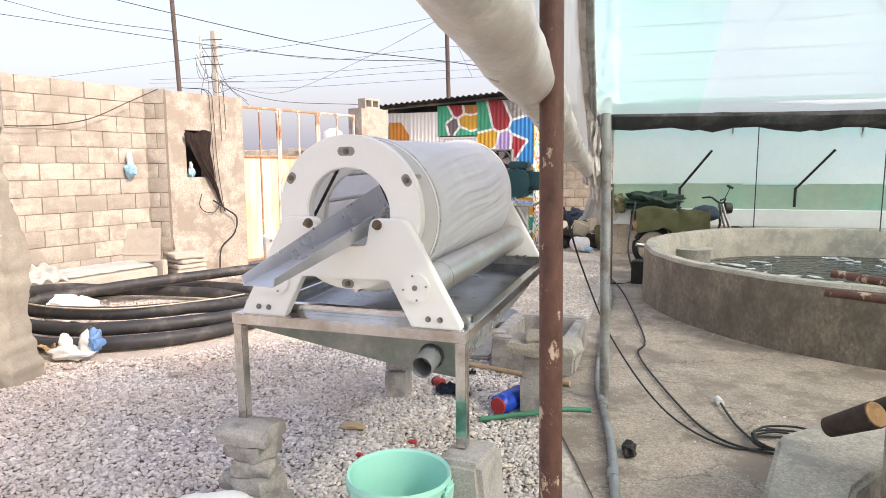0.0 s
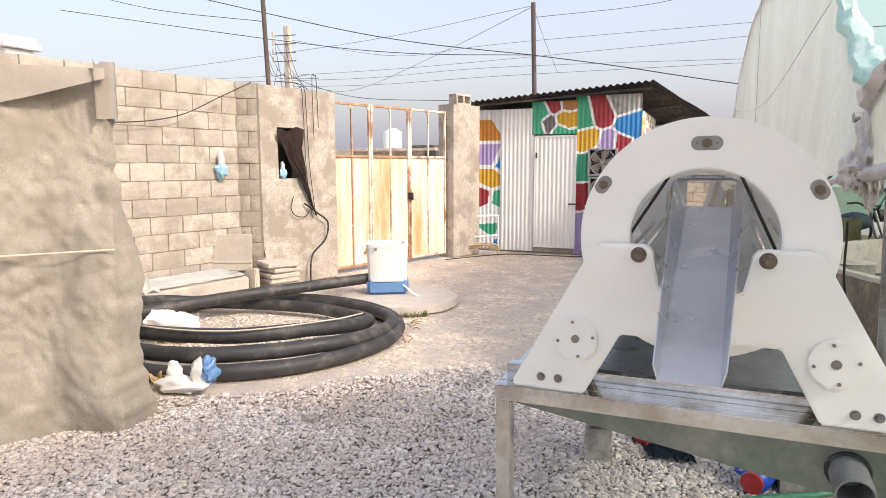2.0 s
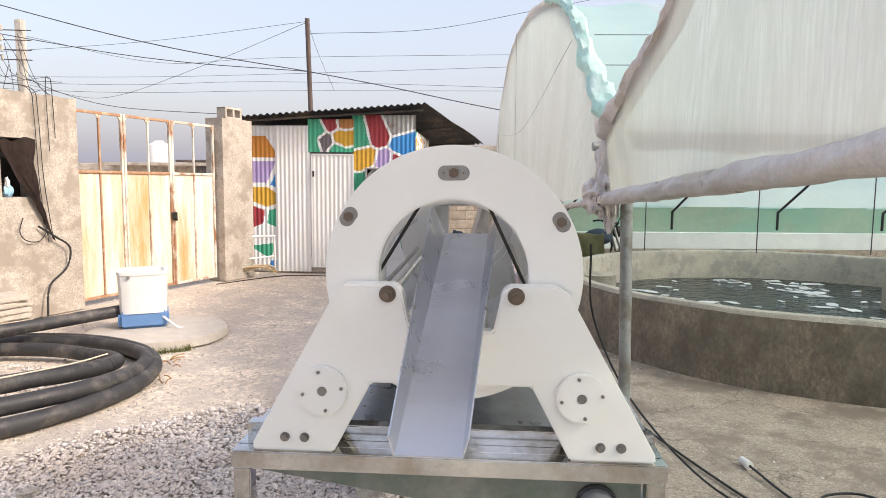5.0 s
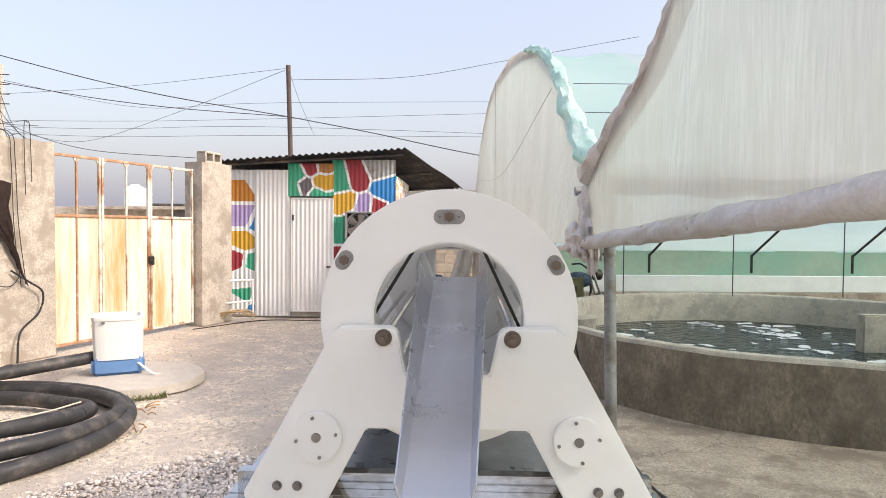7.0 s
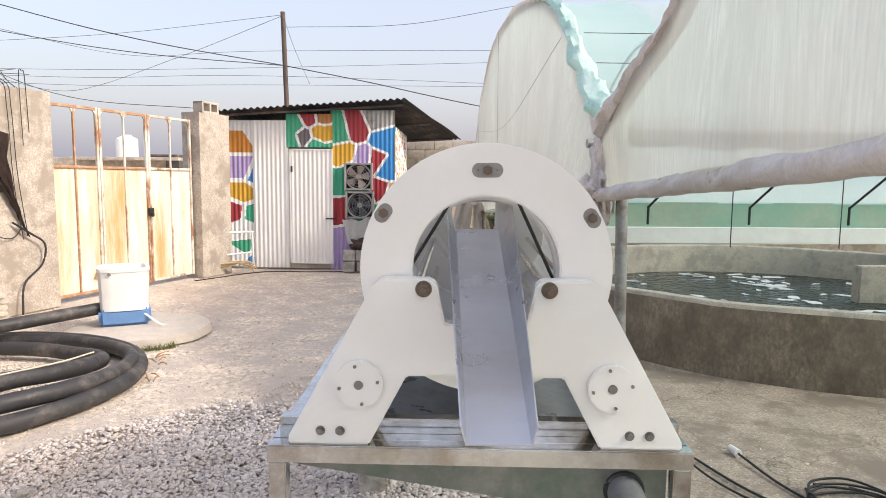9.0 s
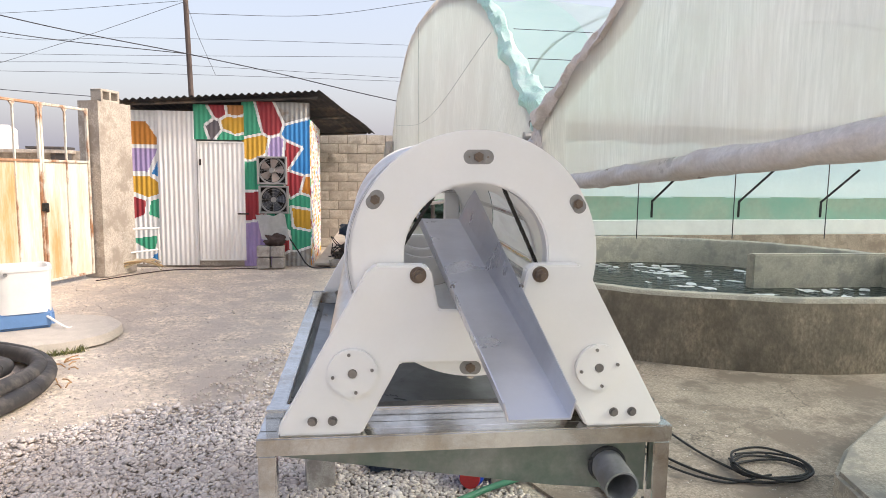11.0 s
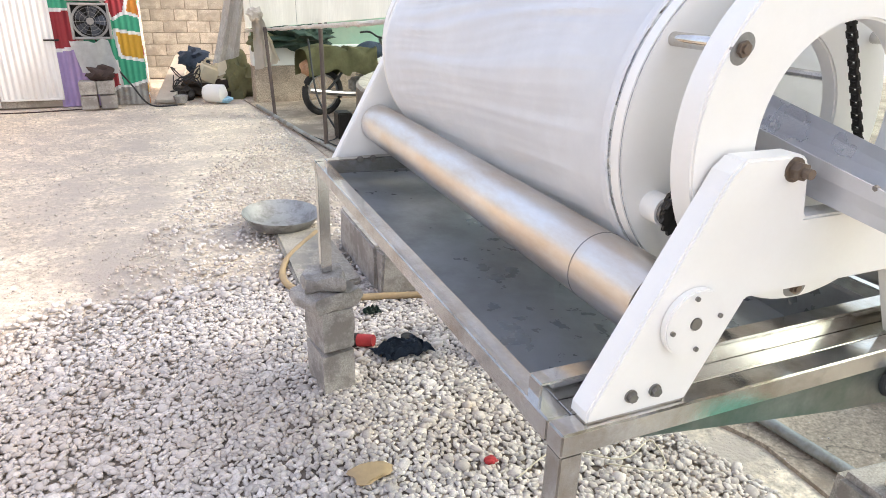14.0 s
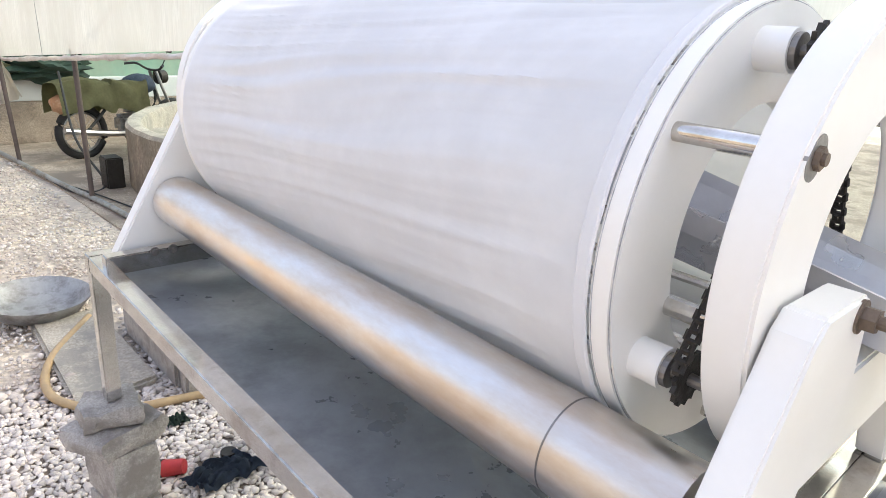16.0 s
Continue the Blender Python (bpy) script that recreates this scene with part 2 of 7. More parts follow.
M_FOOT = mat("grey_footing_concrete", (0.40, 0.37, 0.335), 0.95, var=0.2, scale=6, bump=0.8, bscale=90, col2=(0.27, 0.245, 0.22), amount=0.4, sharp=0.15, grit=0.25, gscale=170)
M_TARP = mat("dusty_beige_tarp", (0.345, 0.31, 0.25), 0.8, var=0.2, scale=3, bump=0.7, bscale=14, col2=(0.29, 0.255, 0.205), amount=0.45, sharp=0.25, bdist=0.02, grit=0.12, gscale=80)
M_TARPLIGHT = mat("pale_tarp", (0.58, 0.53, 0.46), 0.75, var=0.12, scale=3, bump=0.5, bscale=18)
M_IRON = mat("corrugated_iron_white", (0.82, 0.81, 0.795), 0.55, 0.1, var=0.08, scale=3, bump=0.05, col2=(0.70, 0.67, 0.63), amount=0.3, sharp=0.6, stretch=(1, 1, 0.3))
M_BARE = mat("bare_iron", (0.38, 0.38, 0.37), 0.5, 0.5, var=0.2, scale=4, bump=0.05, col2=(0.27, 0.21, 0.16), amount=0.3)
M_ROOF = mat("dark_roof_iron", (0.075, 0.07, 0.068), 0.7, 0.2, var=0.35, scale=3, bump=0.1, col2=(0.20, 0.15, 0.115), amount=0.28)
PAINT = {
    "white": (0.78, 0.77, 0.75), "green": (0.05, 0.36, 0.21), "red": (0.33, 0.03, 0.04), "ochre": (0.60, 0.34, 0.03), "lilac": (0.38, 0.29, 0.52),
    "blue": (0.03, 0.23, 0.55), "orange": (0.58, 0.23, 0.03), "dark": (0.14, 0.12, 0.13), "brown": (0.42, 0.18, 0.05)}
M_PAINT = {k: mat(k + "_enamel_paint", c, 0.5, var=0.14, scale=4, bump=0.05, bscale=30) for k, c in PAINT.items()}
# near-black colour standing for shade in the pier hole and behind fan blades
M_SHADEBLACK = mat("shade_black", (0.02, 0.018, 0.016), 0.95, var=0.2)
M_BROWNCLOTH = mat("dark_brown_cloth", (0.055, 0.035, 0.03), 0.9, var=0.4, scale=9, bump=0.5, bscale=30)
M_OLIVE = mat("olive_cover_cloth", (0.15, 0.145, 0.07), 0.9, var=0.25, scale=7, bump=0.5, bscale=30)
M_GREENDARK = mat("dark_green_sheet", (0.02, 0.045, 0.03), 0.7, var=0.4, scale=6, bump=0.6, bscale=20)
M_BUCKET = mat("mint_plastic", (0.34, 0.68, 0.56), 0.4, var=0.05, scale=5, bump=0.03)
M_SACK = mat("white_woven_sack", (0.74, 0.73, 0.69), 0.7, var=0.1, scale=6, bump=0.4, bscale=30)
M_MOTORTEAL = mat("teal_motor_paint", (0.018, 0.075, 0.085), 0.45, var=0.15, scale=12, bump=0.05)
M_BLUE = mat("blue_plastic", (0.015, 0.07, 0.50), 0.4, var=0.15, scale=12, bump=0.05)
M_REDP = mat("red_plastic", (0.45, 0.03, 0.03), 0.5, var=0.2, scale=20)
M_GREENHOSE = mat("green_hose", (0.06, 0.22, 0.13), 0.5, var=0.2, scale=10)
M_YELHOSE = mat("yellowed_hose", (0.45, 0.32, 0.17), 0.55, var=0.2, scale=10)
M_RAG = mat("dark_blue_rag", (0.035, 0.05, 0.075), 0.9, var=0.4, scale=18, bump=0.6, bscale=60)
M_PAN = mat("dull_aluminium_pan", (0.36, 0.36, 0.35), 0.5, 0.7, var=0.25, scale=12, bump=0.1, col2=(0.22, 0.21, 0.2), amount=0.4)
M_WASHER = mat("white_washer_plastic", (0.78, 0.77, 0.74), 0.4, var=0.05, scale=6, bump=0.02)
M_WASHBLUE = mat("dull_blue_plastic", (0.12, 0.24, 0.46), 0.45, var=0.12, scale=8)
M_WOOD = mat("old_log", (0.42, 0.24, 0.10), 0.85, var=0.3, scale=9, bump=0.6, col2=(0.2, 0.11, 0.05), amount=0.4)
M_BARK = mat("charred_bark", (0.05, 0.035, 0.025), 0.9, var=0.4, scale=12, bump=0.8)
M_CAN = mat("cream_jerrycan", (0.60, 0.53, 0.38), 0.5, var=0.1, scale=6)
M_PLANK = mat("pale_board", (0.42, 0.375, 0.315), 0.8, var=0.15, scale=7, bump=0.2)
M_TYRE = mat("tyre_rubber", (0.022, 0.021, 0.02), 0.8, var=0.3, scale=20, bump=0.3)
M_CHROME = mat("chrome", (0.42, 0.41, 0.40), 0.34, 1.0, var=0.1, scale=20, bump=0)
M_ROPE = mat("pale_string", (0.62, 0.55, 0.42), 0.9, var=0.15, scale=20)
M_FANGREY = mat("fan_grey", (0.30, 0.295, 0.285), 0.55, 0.2, var=0.2, scale=14)
M_FANBLADE = mat("fan_blade", (0.33, 0.27, 0.24), 0.5, 0.2, var=0.2, scale=14)
M_DARKBLADE = mat("dark_fan_blade", (0.045, 0.05, 0.065), 0.3, var=0.2, scale=14)
M_BAGFILM = mat("milky_bag", (0.62, 0.63, 0.62), 0.4, var=0.12, scale=14, bump=0.5, bscale=30)
M_SLOT = mat("dull_slot_steel", (0.30, 0.29, 0.275), 0.5, 0.7, var=0.3, scale=40)
M_WEED = mat("dry_weed", (0.16, 0.17, 0.06), 0.9, var=0.3, scale=20, bump=0.0)
M_PENCIL = mat("grey_seam_line", (0.42, 0.42, 0.43), 0.8, var=0.5, scale=60)
M_WATERLABEL = mat("light_blue_print", (0.32, 0.55, 0.70), 0.5, var=0.2, scale=30)

M_WATER = mat("pond_water", (0.012, 0.022, 0.018), 0.03, var=0.3, scale=1.5, bump=0.0, local=True, spec=0.25)
_n, _l = M_WATER.node_tree.nodes, M_WATER.node_tree.links
_co = _n.new("ShaderNodeTexCoord")
_w = _n.new("ShaderNodeTexNoise")
_w.inputs["Scale"].default_value, _w.inputs["Detail"].default_value = 8.0, 4
_bp = _n.new("ShaderNodeBump")
_bp.inputs["Strength"].default_value, _bp.inputs["Distance"].default_value = 1.0, 0.10
_l.new(_co.outputs["Object"], _w.inputs["Vector"])
_l.new(_w.outputs[0], _bp.inputs["Height"])
_l.new(_bp.outputs[0], _n["Principled BSDF"].inputs["Normal"])


# ---- building helpers ----
def thing(name, label, category, m=None, group="", kind=""):
    ob = new(name)
    ob.empty_display_size = 0.1
    if m is not None:
        ob.matrix_world = m
    return tagged(ob, label, category, group, kind)


def mesh_of(name, bm, materials, smooth=False):
    me = bpy.data.meshes.new(name)
    bm.normal_update()
    bm.to_mesh(me)
    bm.free()
    for m in materials if isinstance(materials, (list, tuple)) else [materials]:
        me.materials.append(m)
    if smooth:
        me.polygons.foreach_set("use_smooth", [True] * len(me.polygons))
        me.set_sharp_from_angle(angle=radians(38))
    return me


def part(name, bm, materials, parent=None, label="", smooth=False, m=None):
    ob = new(name, mesh_of(name, bm, materials, smooth))
    if parent is not None:
        ob.parent = parent
    if m is not None:
        ob.matrix_basis = m
    if label:
        ob["label"] = label
    return ob


def solo(name, bm, materials, label, category, kind="", group="", smooth=False, m=None):
    return tagged(part(name, bm, materials, None, "", smooth, m), label, category, group, kind)


def box(bm, c, s, bevel=0.0, m=None, jit=0.0, seg=1):
    """A box of size s about c."""
    mm = Matrix.Translation(c) @ Matrix.Diagonal((*s, 1))
    if m is not None:
        mm = m @ mm
    r = bmesh.ops.create_cube(bm, size=1, matrix=mm)
    vs = r["verts"]
    if jit:
        for v in vs:
            v.co += Vector([random.uniform(-jit, jit) for _ in range(3)])
    if bevel:
        es = list({e for v in vs for e in v.link_edges})
        bmesh.ops.bevel(bm, geom=es, offset=bevel, segments=seg, affect="EDGES")


def rod(bm, a, b, r, seg=12, r2=None, cap=True):
    a, b = Vector(a), Vector(b)
    d = b - a
    m = Matrix.Translation((a + b) / 2) @ d.to_track_quat("Z", "Y").to_matrix().to_4x4()
    bmesh.ops.create_cone(bm, cap_ends=cap, segments=seg, radius1=r, radius2=r if r2 is None else r2, depth=d.length, matrix=m)


def prism(bm, outline, y0, y1, bevel=0.0):
    """An outline in x and z, pushed from y0 to y1."""
    vs = [bm.verts.new((x, y0, z)) for x, z in outline]
    f = bm.faces.new(vs)
    r = bmesh.ops.extrude_face_region(bm, geom=[f])
    nv = [g for g in r["geom"] if isinstance(g, bmesh.types.BMVert)]
    for v in nv:
        v.co.y = y1
    bmesh.ops.recalc_face_normals(bm, faces=bm.faces)
    if bevel:
        es = [e for e in bm.edges if len(e.link_faces) == 2 and e.calc_face_angle(0) > 0.6]
        bmesh.ops.bevel(bm, geom=es, offset=bevel, segments=2, affect="EDGES")


def smoothed(points, per=6):
    """A Catmull-Rom path through points."""
    ps = [Vector(p) for p in points]
    ps = [2 * ps[0] - ps[1]] + ps + [2 * ps[-1] - ps[-2]]
    out = []
    for a, b, c, d in zip(ps, ps[1:], ps[2:], ps[3:]):
        for k in range(per):
            t = k / per
            out.append(0.5 * (2 * b + (c - a) * t + (2 * a - 5 * b + 4 * c - d) * t * t + (3 * b - a - 3 * c + d) * t ** 3))
    return out + [ps[-2]]


def tube(bm, path, r, seg=8, rough=0.0, caps=True):
    """A tube along a path; r may be a function of 0..1."""
    ps = [Vector(p) for p in path]
    rings, n = [], len(ps)
    for i, p in enumerate(ps):
        d = (ps[min(i + 1, n - 1)] - ps[max(i - 1, 0)]).normalized()
        ref = Vector((0, 0, 1)) if abs(d.z) < 0.95 else Vector((1, 0, 0))
        u = d.cross(ref).normalized()
        v = u.cross(d)
        rr = r(i / (n - 1)) if callable(r) else r
        ring = []
        for k in range(seg):
            a = 2 * math.pi * k / seg
            q = rr * (1 + (rough * noise.noise(p * 9 + Vector((math.cos(a), math.sin(a), 0)) * 1.3) if rough else 0))
            ring.append(bm.verts.new(p + q * (u * math.cos(a) + v * math.sin(a))))
        rings.append(ring)
    for a, b in zip(rings, rings[1:]):
        for k in range(seg):
            bm.faces.new((a[k], a[(k + 1) % seg], b[(k + 1) % seg], b[k]))
    if caps:
        bm.faces.new(rings[0][::-1])
        bm.faces.new(rings[-1])


def hoop(bm, c, r, y, thick, seg=96, side=8):
    """A thin round bead about the y axis."""
    rings = []
    for k in range(seg):
        a = 2 * math.pi * k / seg
        rings.append([bm.verts.new((c[0] + (r + thick * math.cos(b)) * math.sin(a), y + thick * math.sin(b), c[1] + (r + thick * math.cos(b)) * math.cos(a))) for b in [2 * math.pi * j / side for j in range(side)]])
    for k in range(seg):
        for j in range(side):
            bm.faces.new((rings[k][j], rings[k][(j + 1) % side], rings[(k + 1) % seg][(j + 1) % side], rings[(k + 1) % seg][j]))
    bmesh.ops.recalc_face_normals(bm, faces=bm.faces)


def ring_disc(bm, c, ro, ri, y0, y1, seg=64, bevel=0.0):
    """A flat ring in the x-z plane between y0 and y1."""
    loops = []
    for y in (y0, y1):
        for rr in (ro, ri):
            loops.append([bm.verts.new((c[0] + rr * math.sin(2 * math.pi * k / seg), y, c[1] + rr * math.cos(2 * math.pi * k / seg))) for k in range(seg)])
    fo, fi, bo, bi = loops
    for a, b in ((fo, fi), (fi, bi), (bi, bo), (bo, fo)):
        for k in range(seg):
            bm.faces.new((a[k], a[(k + 1) % seg], b[(k + 1) % seg], b[k]))
    bmesh.ops.recalc_face_normals(bm, faces=bm.faces)
    if bevel:
        es = [e for e in bm.edges if e.calc_face_angle(0) > 1.0]
        bmesh.ops.bevel(bm, geom=es, offset=bevel, segments=2, affect="EDGES")


def lathe(bm, profile, seg=32, m=None):
    """Radii and heights turned round z."""
    rings = []
    for r, z in profile:
        rings.append([bm.verts.new((r * math.cos(2 * math.pi * k / seg), r * math.sin(2 * math.pi * k / seg), z)) for k in range(seg)])
    for a, b in zip(rings, rings[1:]):
        for k in range(seg):
            bm.faces.new((a[k], a[(k + 1) % seg], b[(k + 1) % seg], b[k]))
    if m is not None:
        bmesh.ops.transform(bm, matrix=m, verts=[v for r in rings for v in r])
    return rings


def sheet(bm, nu, nv, f, thick=0.0):
    """A grid of points f(u, v); thick gives it a back."""
    g = [[bm.verts.new(f(i / nu, j / nv)) for j in range(nv + 1)] for i in range(nu + 1)]
    fs = [bm.faces.new((g[i][j], g[i + 1][j], g[i + 1][j + 1], g[i][j + 1])) for i in range(nu) for j in range(nv)]
    if thick:
        bmesh.ops.solidify(bm, geom=fs, thickness=thick)
    return fs


def lump(bm, c, s, jag=0.15, sub=2, seed=0.0, freq=1.5):
    """An uneven blob for stones, rags and bundles."""
    r = bmesh.ops.create_icosphere(bm, subdivisions=sub, radius=1)
    for v in r["verts"]:
        k = 1 + jag * noise.noise(v.co * freq + Vector((seed, seed * 2.3, 5))) * 2
        v.co = Vector((c[0] + v.co.x * s[0] * k, c[1] + v.co.y * s[1] * k, c[2] + v.co.z * s[2] * k))


def rough_block(bm, c, s, bevel=0.015, jit=0.012, rz=0.0, rx=0.0, ry=0.0, round_=0.28):
    """A broken block: a cube drawn a little towards a ball and made uneven."""
    bmesh.ops.create_cube(bm, size=1)
    bmesh.ops.subdivide_edges(bm, edges=bm.edges[:], cuts=7, use_grid_fill=True)
    m = pose(*c, rx, ry, rz)
    k_ = round_ if jit > 0.008 else 0.06
    for v in bm.verts:
        p = v.co.copy()
        ball = p.normalized() * 0.62
        p = p.lerp(ball, k_)
        p = Vector((p.x * s[0], p.y * s[1], p.z * s[2]))
        q = m @ p
        v.co = q + Vector([jit * noise.noise(q * 13 + Vector((3 * k, k, 7))) + 0.45 * jit * noise.noise(q * 37 + Vector((k, 5, 1))) for k in range(3)])


# ---- large structure ----
def ground():
    bm = bmesh.new()
    xs = [-600, -60, -20] + [-10 + 0.5 * k for k in range(41)] + [20, 60, 600]
    ys = [-600, -60, -10] + [0.5 * k for k in range(41)] + [30, 80, 600]
    g = [[bm.verts.new((x, y, -0.012 + (0.012 * noise.noise((x * 0.9, y * 0.9, 0)) if -10 <= x <= 10 and 0 <= y <= 20 else 0))) for y in ys] for x in xs]
    for i in range(len(xs) - 1):
        for j in range(len(ys) - 1):
            bm.faces.new((g[i][j], g[i + 1][j], g[i + 1][j + 1], g[i][j + 1]))
    solo("ground", bm, M_GROUND, "pale tan dusty earth yard, trodden and uneven", "ground", "structure", smooth=True)


ground()


def in_gravel(x, y):
    """The pebble bed round the machine."""
    wob = 0.25 * noise.noise((x * 1.3, y * 1.3, 2))
    edge = 3.9 + (x + 4.3) * 0.86 if x < -2.4 else 5.5 + (x + 2.4) * 2.9
    right = float(np.interp(y, (1.00, 2.84, 3.00, 3.29, 3.55, 4.30), (-0.45, -0.15, -0.17, -0.21, -0.29, -0.44)))
    if y > 4.3:
        right = -0.42 - (y - 4.3) * 0.03
    fade = (edge + wob - y) / (0.8 if x < -2.4 else 2.6)
    if 0 < fade < 1 and noise.cell((x * 60, y * 60, 1)) > 0.08 + 0.92 * fade ** 1.3:
        return False
    return y < edge + wob and y > 1.2 and x < right + wob * 0.3 and x > -5.2 and y < 11


def gravel():
    ico = bmesh.new()
    bmesh.ops.create_icosphere(ico, subdivisions=1, radius=1)
    ico.verts.ensure_lookup_table()
    base = np.array([v.co[:] for v in ico.verts])
    tris = np.array([[v.index for v in f.verts] for f in ico.faces])
    ico.free()
    rng = np.random.default_rng(4)

    def field(name, spots, sizes, label):
        n = len(spots)
        ax = rng.uniform(0.75, 1.35, (n, 1, 3)) * sizes[:, None, None]
        ax[:, :, 2] *= 0.55
        v = np.repeat(base[None], n, 0)
        for _ in range(5):
            d = rng.normal(0, 1, (n, 1, 3))
            d /= np.linalg.norm(d, axis=2, keepdims=True)
            over = np.maximum(0, (v * d).sum(2, keepdims=True) - rng.uniform(0.35, 0.8, (n, 1, 1)))
            v = v - over * d
        v = v * ax * rng.uniform(0.94, 1.1, (n, len(base), 1))
        a, b = rng.uniform(0, 6.283, n), rng.normal(0, 0.35, n)
        ca, sa, cb, sb = np.cos(a), np.sin(a), np.cos(b), np.sin(b)
        x, y, z = v[..., 0], v[..., 1], v[..., 2]
        y, z = y * cb[:, None] - z * sb[:, None], y * sb[:, None] + z * cb[:, None]
        x, y = x * ca[:, None] - y * sa[:, None], x * sa[:, None] + y * ca[:, None]
        v = np.stack([x, y, z], -1) + spots[:, None]
        t = (tris[None] + (np.arange(n) * len(base))[:, None, None]).reshape(-1)
        me = bpy.data.meshes.new(name)
        me.vertices.add(n * len(base))
        me.vertices.foreach_set("co", v.reshape(-1).astype(np.float32))
        me.loops.add(len(t))
        me.loops.foreach_set("vertex_index", t.astype(np.int32))
        me.polygons.add(len(t) // 3)
        me.polygons.foreach_set("loop_start", np.arange(0, len(t), 3, dtype=np.int32))
        me.update()
        me.validate()
        me.materials.append(M_STONE)
        tagged(new(name, me), label, "gravel", "", "stuff")

    # bed sheet whose dark colour carries the shade between stones
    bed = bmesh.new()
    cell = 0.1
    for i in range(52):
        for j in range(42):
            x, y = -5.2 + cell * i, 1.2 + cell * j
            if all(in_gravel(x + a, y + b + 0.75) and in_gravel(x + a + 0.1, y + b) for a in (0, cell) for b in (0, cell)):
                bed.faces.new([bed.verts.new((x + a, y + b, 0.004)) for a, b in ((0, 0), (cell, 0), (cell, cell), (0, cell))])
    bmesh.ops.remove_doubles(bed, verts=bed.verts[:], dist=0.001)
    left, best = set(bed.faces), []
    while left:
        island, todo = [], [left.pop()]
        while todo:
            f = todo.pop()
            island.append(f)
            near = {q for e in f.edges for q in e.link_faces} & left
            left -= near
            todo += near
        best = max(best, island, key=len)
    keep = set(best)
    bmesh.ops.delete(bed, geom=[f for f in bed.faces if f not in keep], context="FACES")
    solo("gravel_bed", bed, M_BED, "earth between the pebbles, coloured dark as shade in the gaps", "ground", "stuff")
    spots, sizes = [], []
    y = 1.2
    while y < 11:
        step = 0.0188 if y < 5.2 else 0.03
        x = -5.2
        while x < -0.05:
            px, py = x + random.uniform(-0.4, 0.4) * step, y + random.uniform(-0.4, 0.4) * step
            if in_gravel(px, py):
                thin = 0.95 if py < 5.4 else 0.62
                if random.random() < thin:
                    s = max(step, 0.0212) * random.uniform(0.55, 0.90) * (1.6 if random.random() < 0.06 else 1) * (1 if py < 5.4 else 0.62)
                    spots.append((px, py, random.uniform(0.004, 0.014)))
                    sizes.append(s)
            x += step
        y += step
    field("gravel", np.array(spots), np.array(sizes), "loose grey and tan pebbles spread over the yard")
    spots, sizes = [], []
    while len(spots) < 24000:
        px, py = random.uniform(-7, 0.2), random.uniform(2.5, 14)
        if not in_gravel(px, py) and not (px > -0.35 and py < 8):
            dens = 0.35 + 0.65 * max(0.0, noise.noise((px * 0.7, py * 0.7, 9)) + 0.35)
            if random.random() < dens:
                spots.append((px, py, -0.008))
                sizes.append(random.uniform(0.003, 0.0095) * (1.8 if random.random() < 0.05 else 1))
    for _ in range(900):
        a, r = random.uniform(0, 6.28), 0.95 * random.random() ** 0.5
        spots.append((-4.85 + r * math.cos(a) * 1.0, 5.4 + r * math.sin(a) * 0.85, random.uniform(0, 0.02)))
        sizes.append(random.uniform(0.009, 0.02))
    for _ in range(1500):
        px, py = random.uniform(-0.3, 1.6), random.uniform(2.3, 9.5)
        if (px - TC.x) ** 2 + (py - TC.y) ** 2 > (TR + 0.04) ** 2:
            spots.append((px, py, 0.006))
            sizes.append(random.uniform(0.002, 0.006) * (2 if random.random() < 0.06 else 1))
    field("scattered_stones", np.array(spots), np.array(sizes), "small stones scattered on the dusty yard")


# front line of the two plastic tunnels
def front_x(y):
    return 0.33 - 0.083 * y


def roll_x(y):
    k = min(1.0, max(0.0, (y - 4.5) / 3.5))
    return (0.162 - 0.079 * y) * (1 - k) + front_x(y) * k


def roll_z(y):
    return 1.788 - 0.0655 * y


def pavement():
    bm = bmesh.new()
    left = [(-0.75, 12.2), (-0.5, 9.5), (-0.42, 7.5), (-0.40, 5.6), (-0.36, 4.2), (-0.12, 3.6), (0.02, 3.2), (-0.02, 2.6), (0.05, 1.0), (0.3, -4)]
    pts = left + [(12, -4), (12, 13), (-0.7, 13)]
    vs = [bm.verts.new((x + 0.03 * noise.noise((x * 5, y * 5, 1)), y, 0.006)) for x, y in pts]
    f = bm.faces.new(vs)
    r = bmesh.ops.extrude_face_region(bm, geom=[f])
    for g in r["geom"]:
        if isinstance(g, bmesh.types.BMVert):
            g.co.z = -0.08
    bmesh.ops.recalc_face_normals(bm, faces=bm.faces)
    solo("pavement", bm, M_SLAB, "worn tan concrete floor under the plastic tunnels", "pavement", "structure")


pavement()


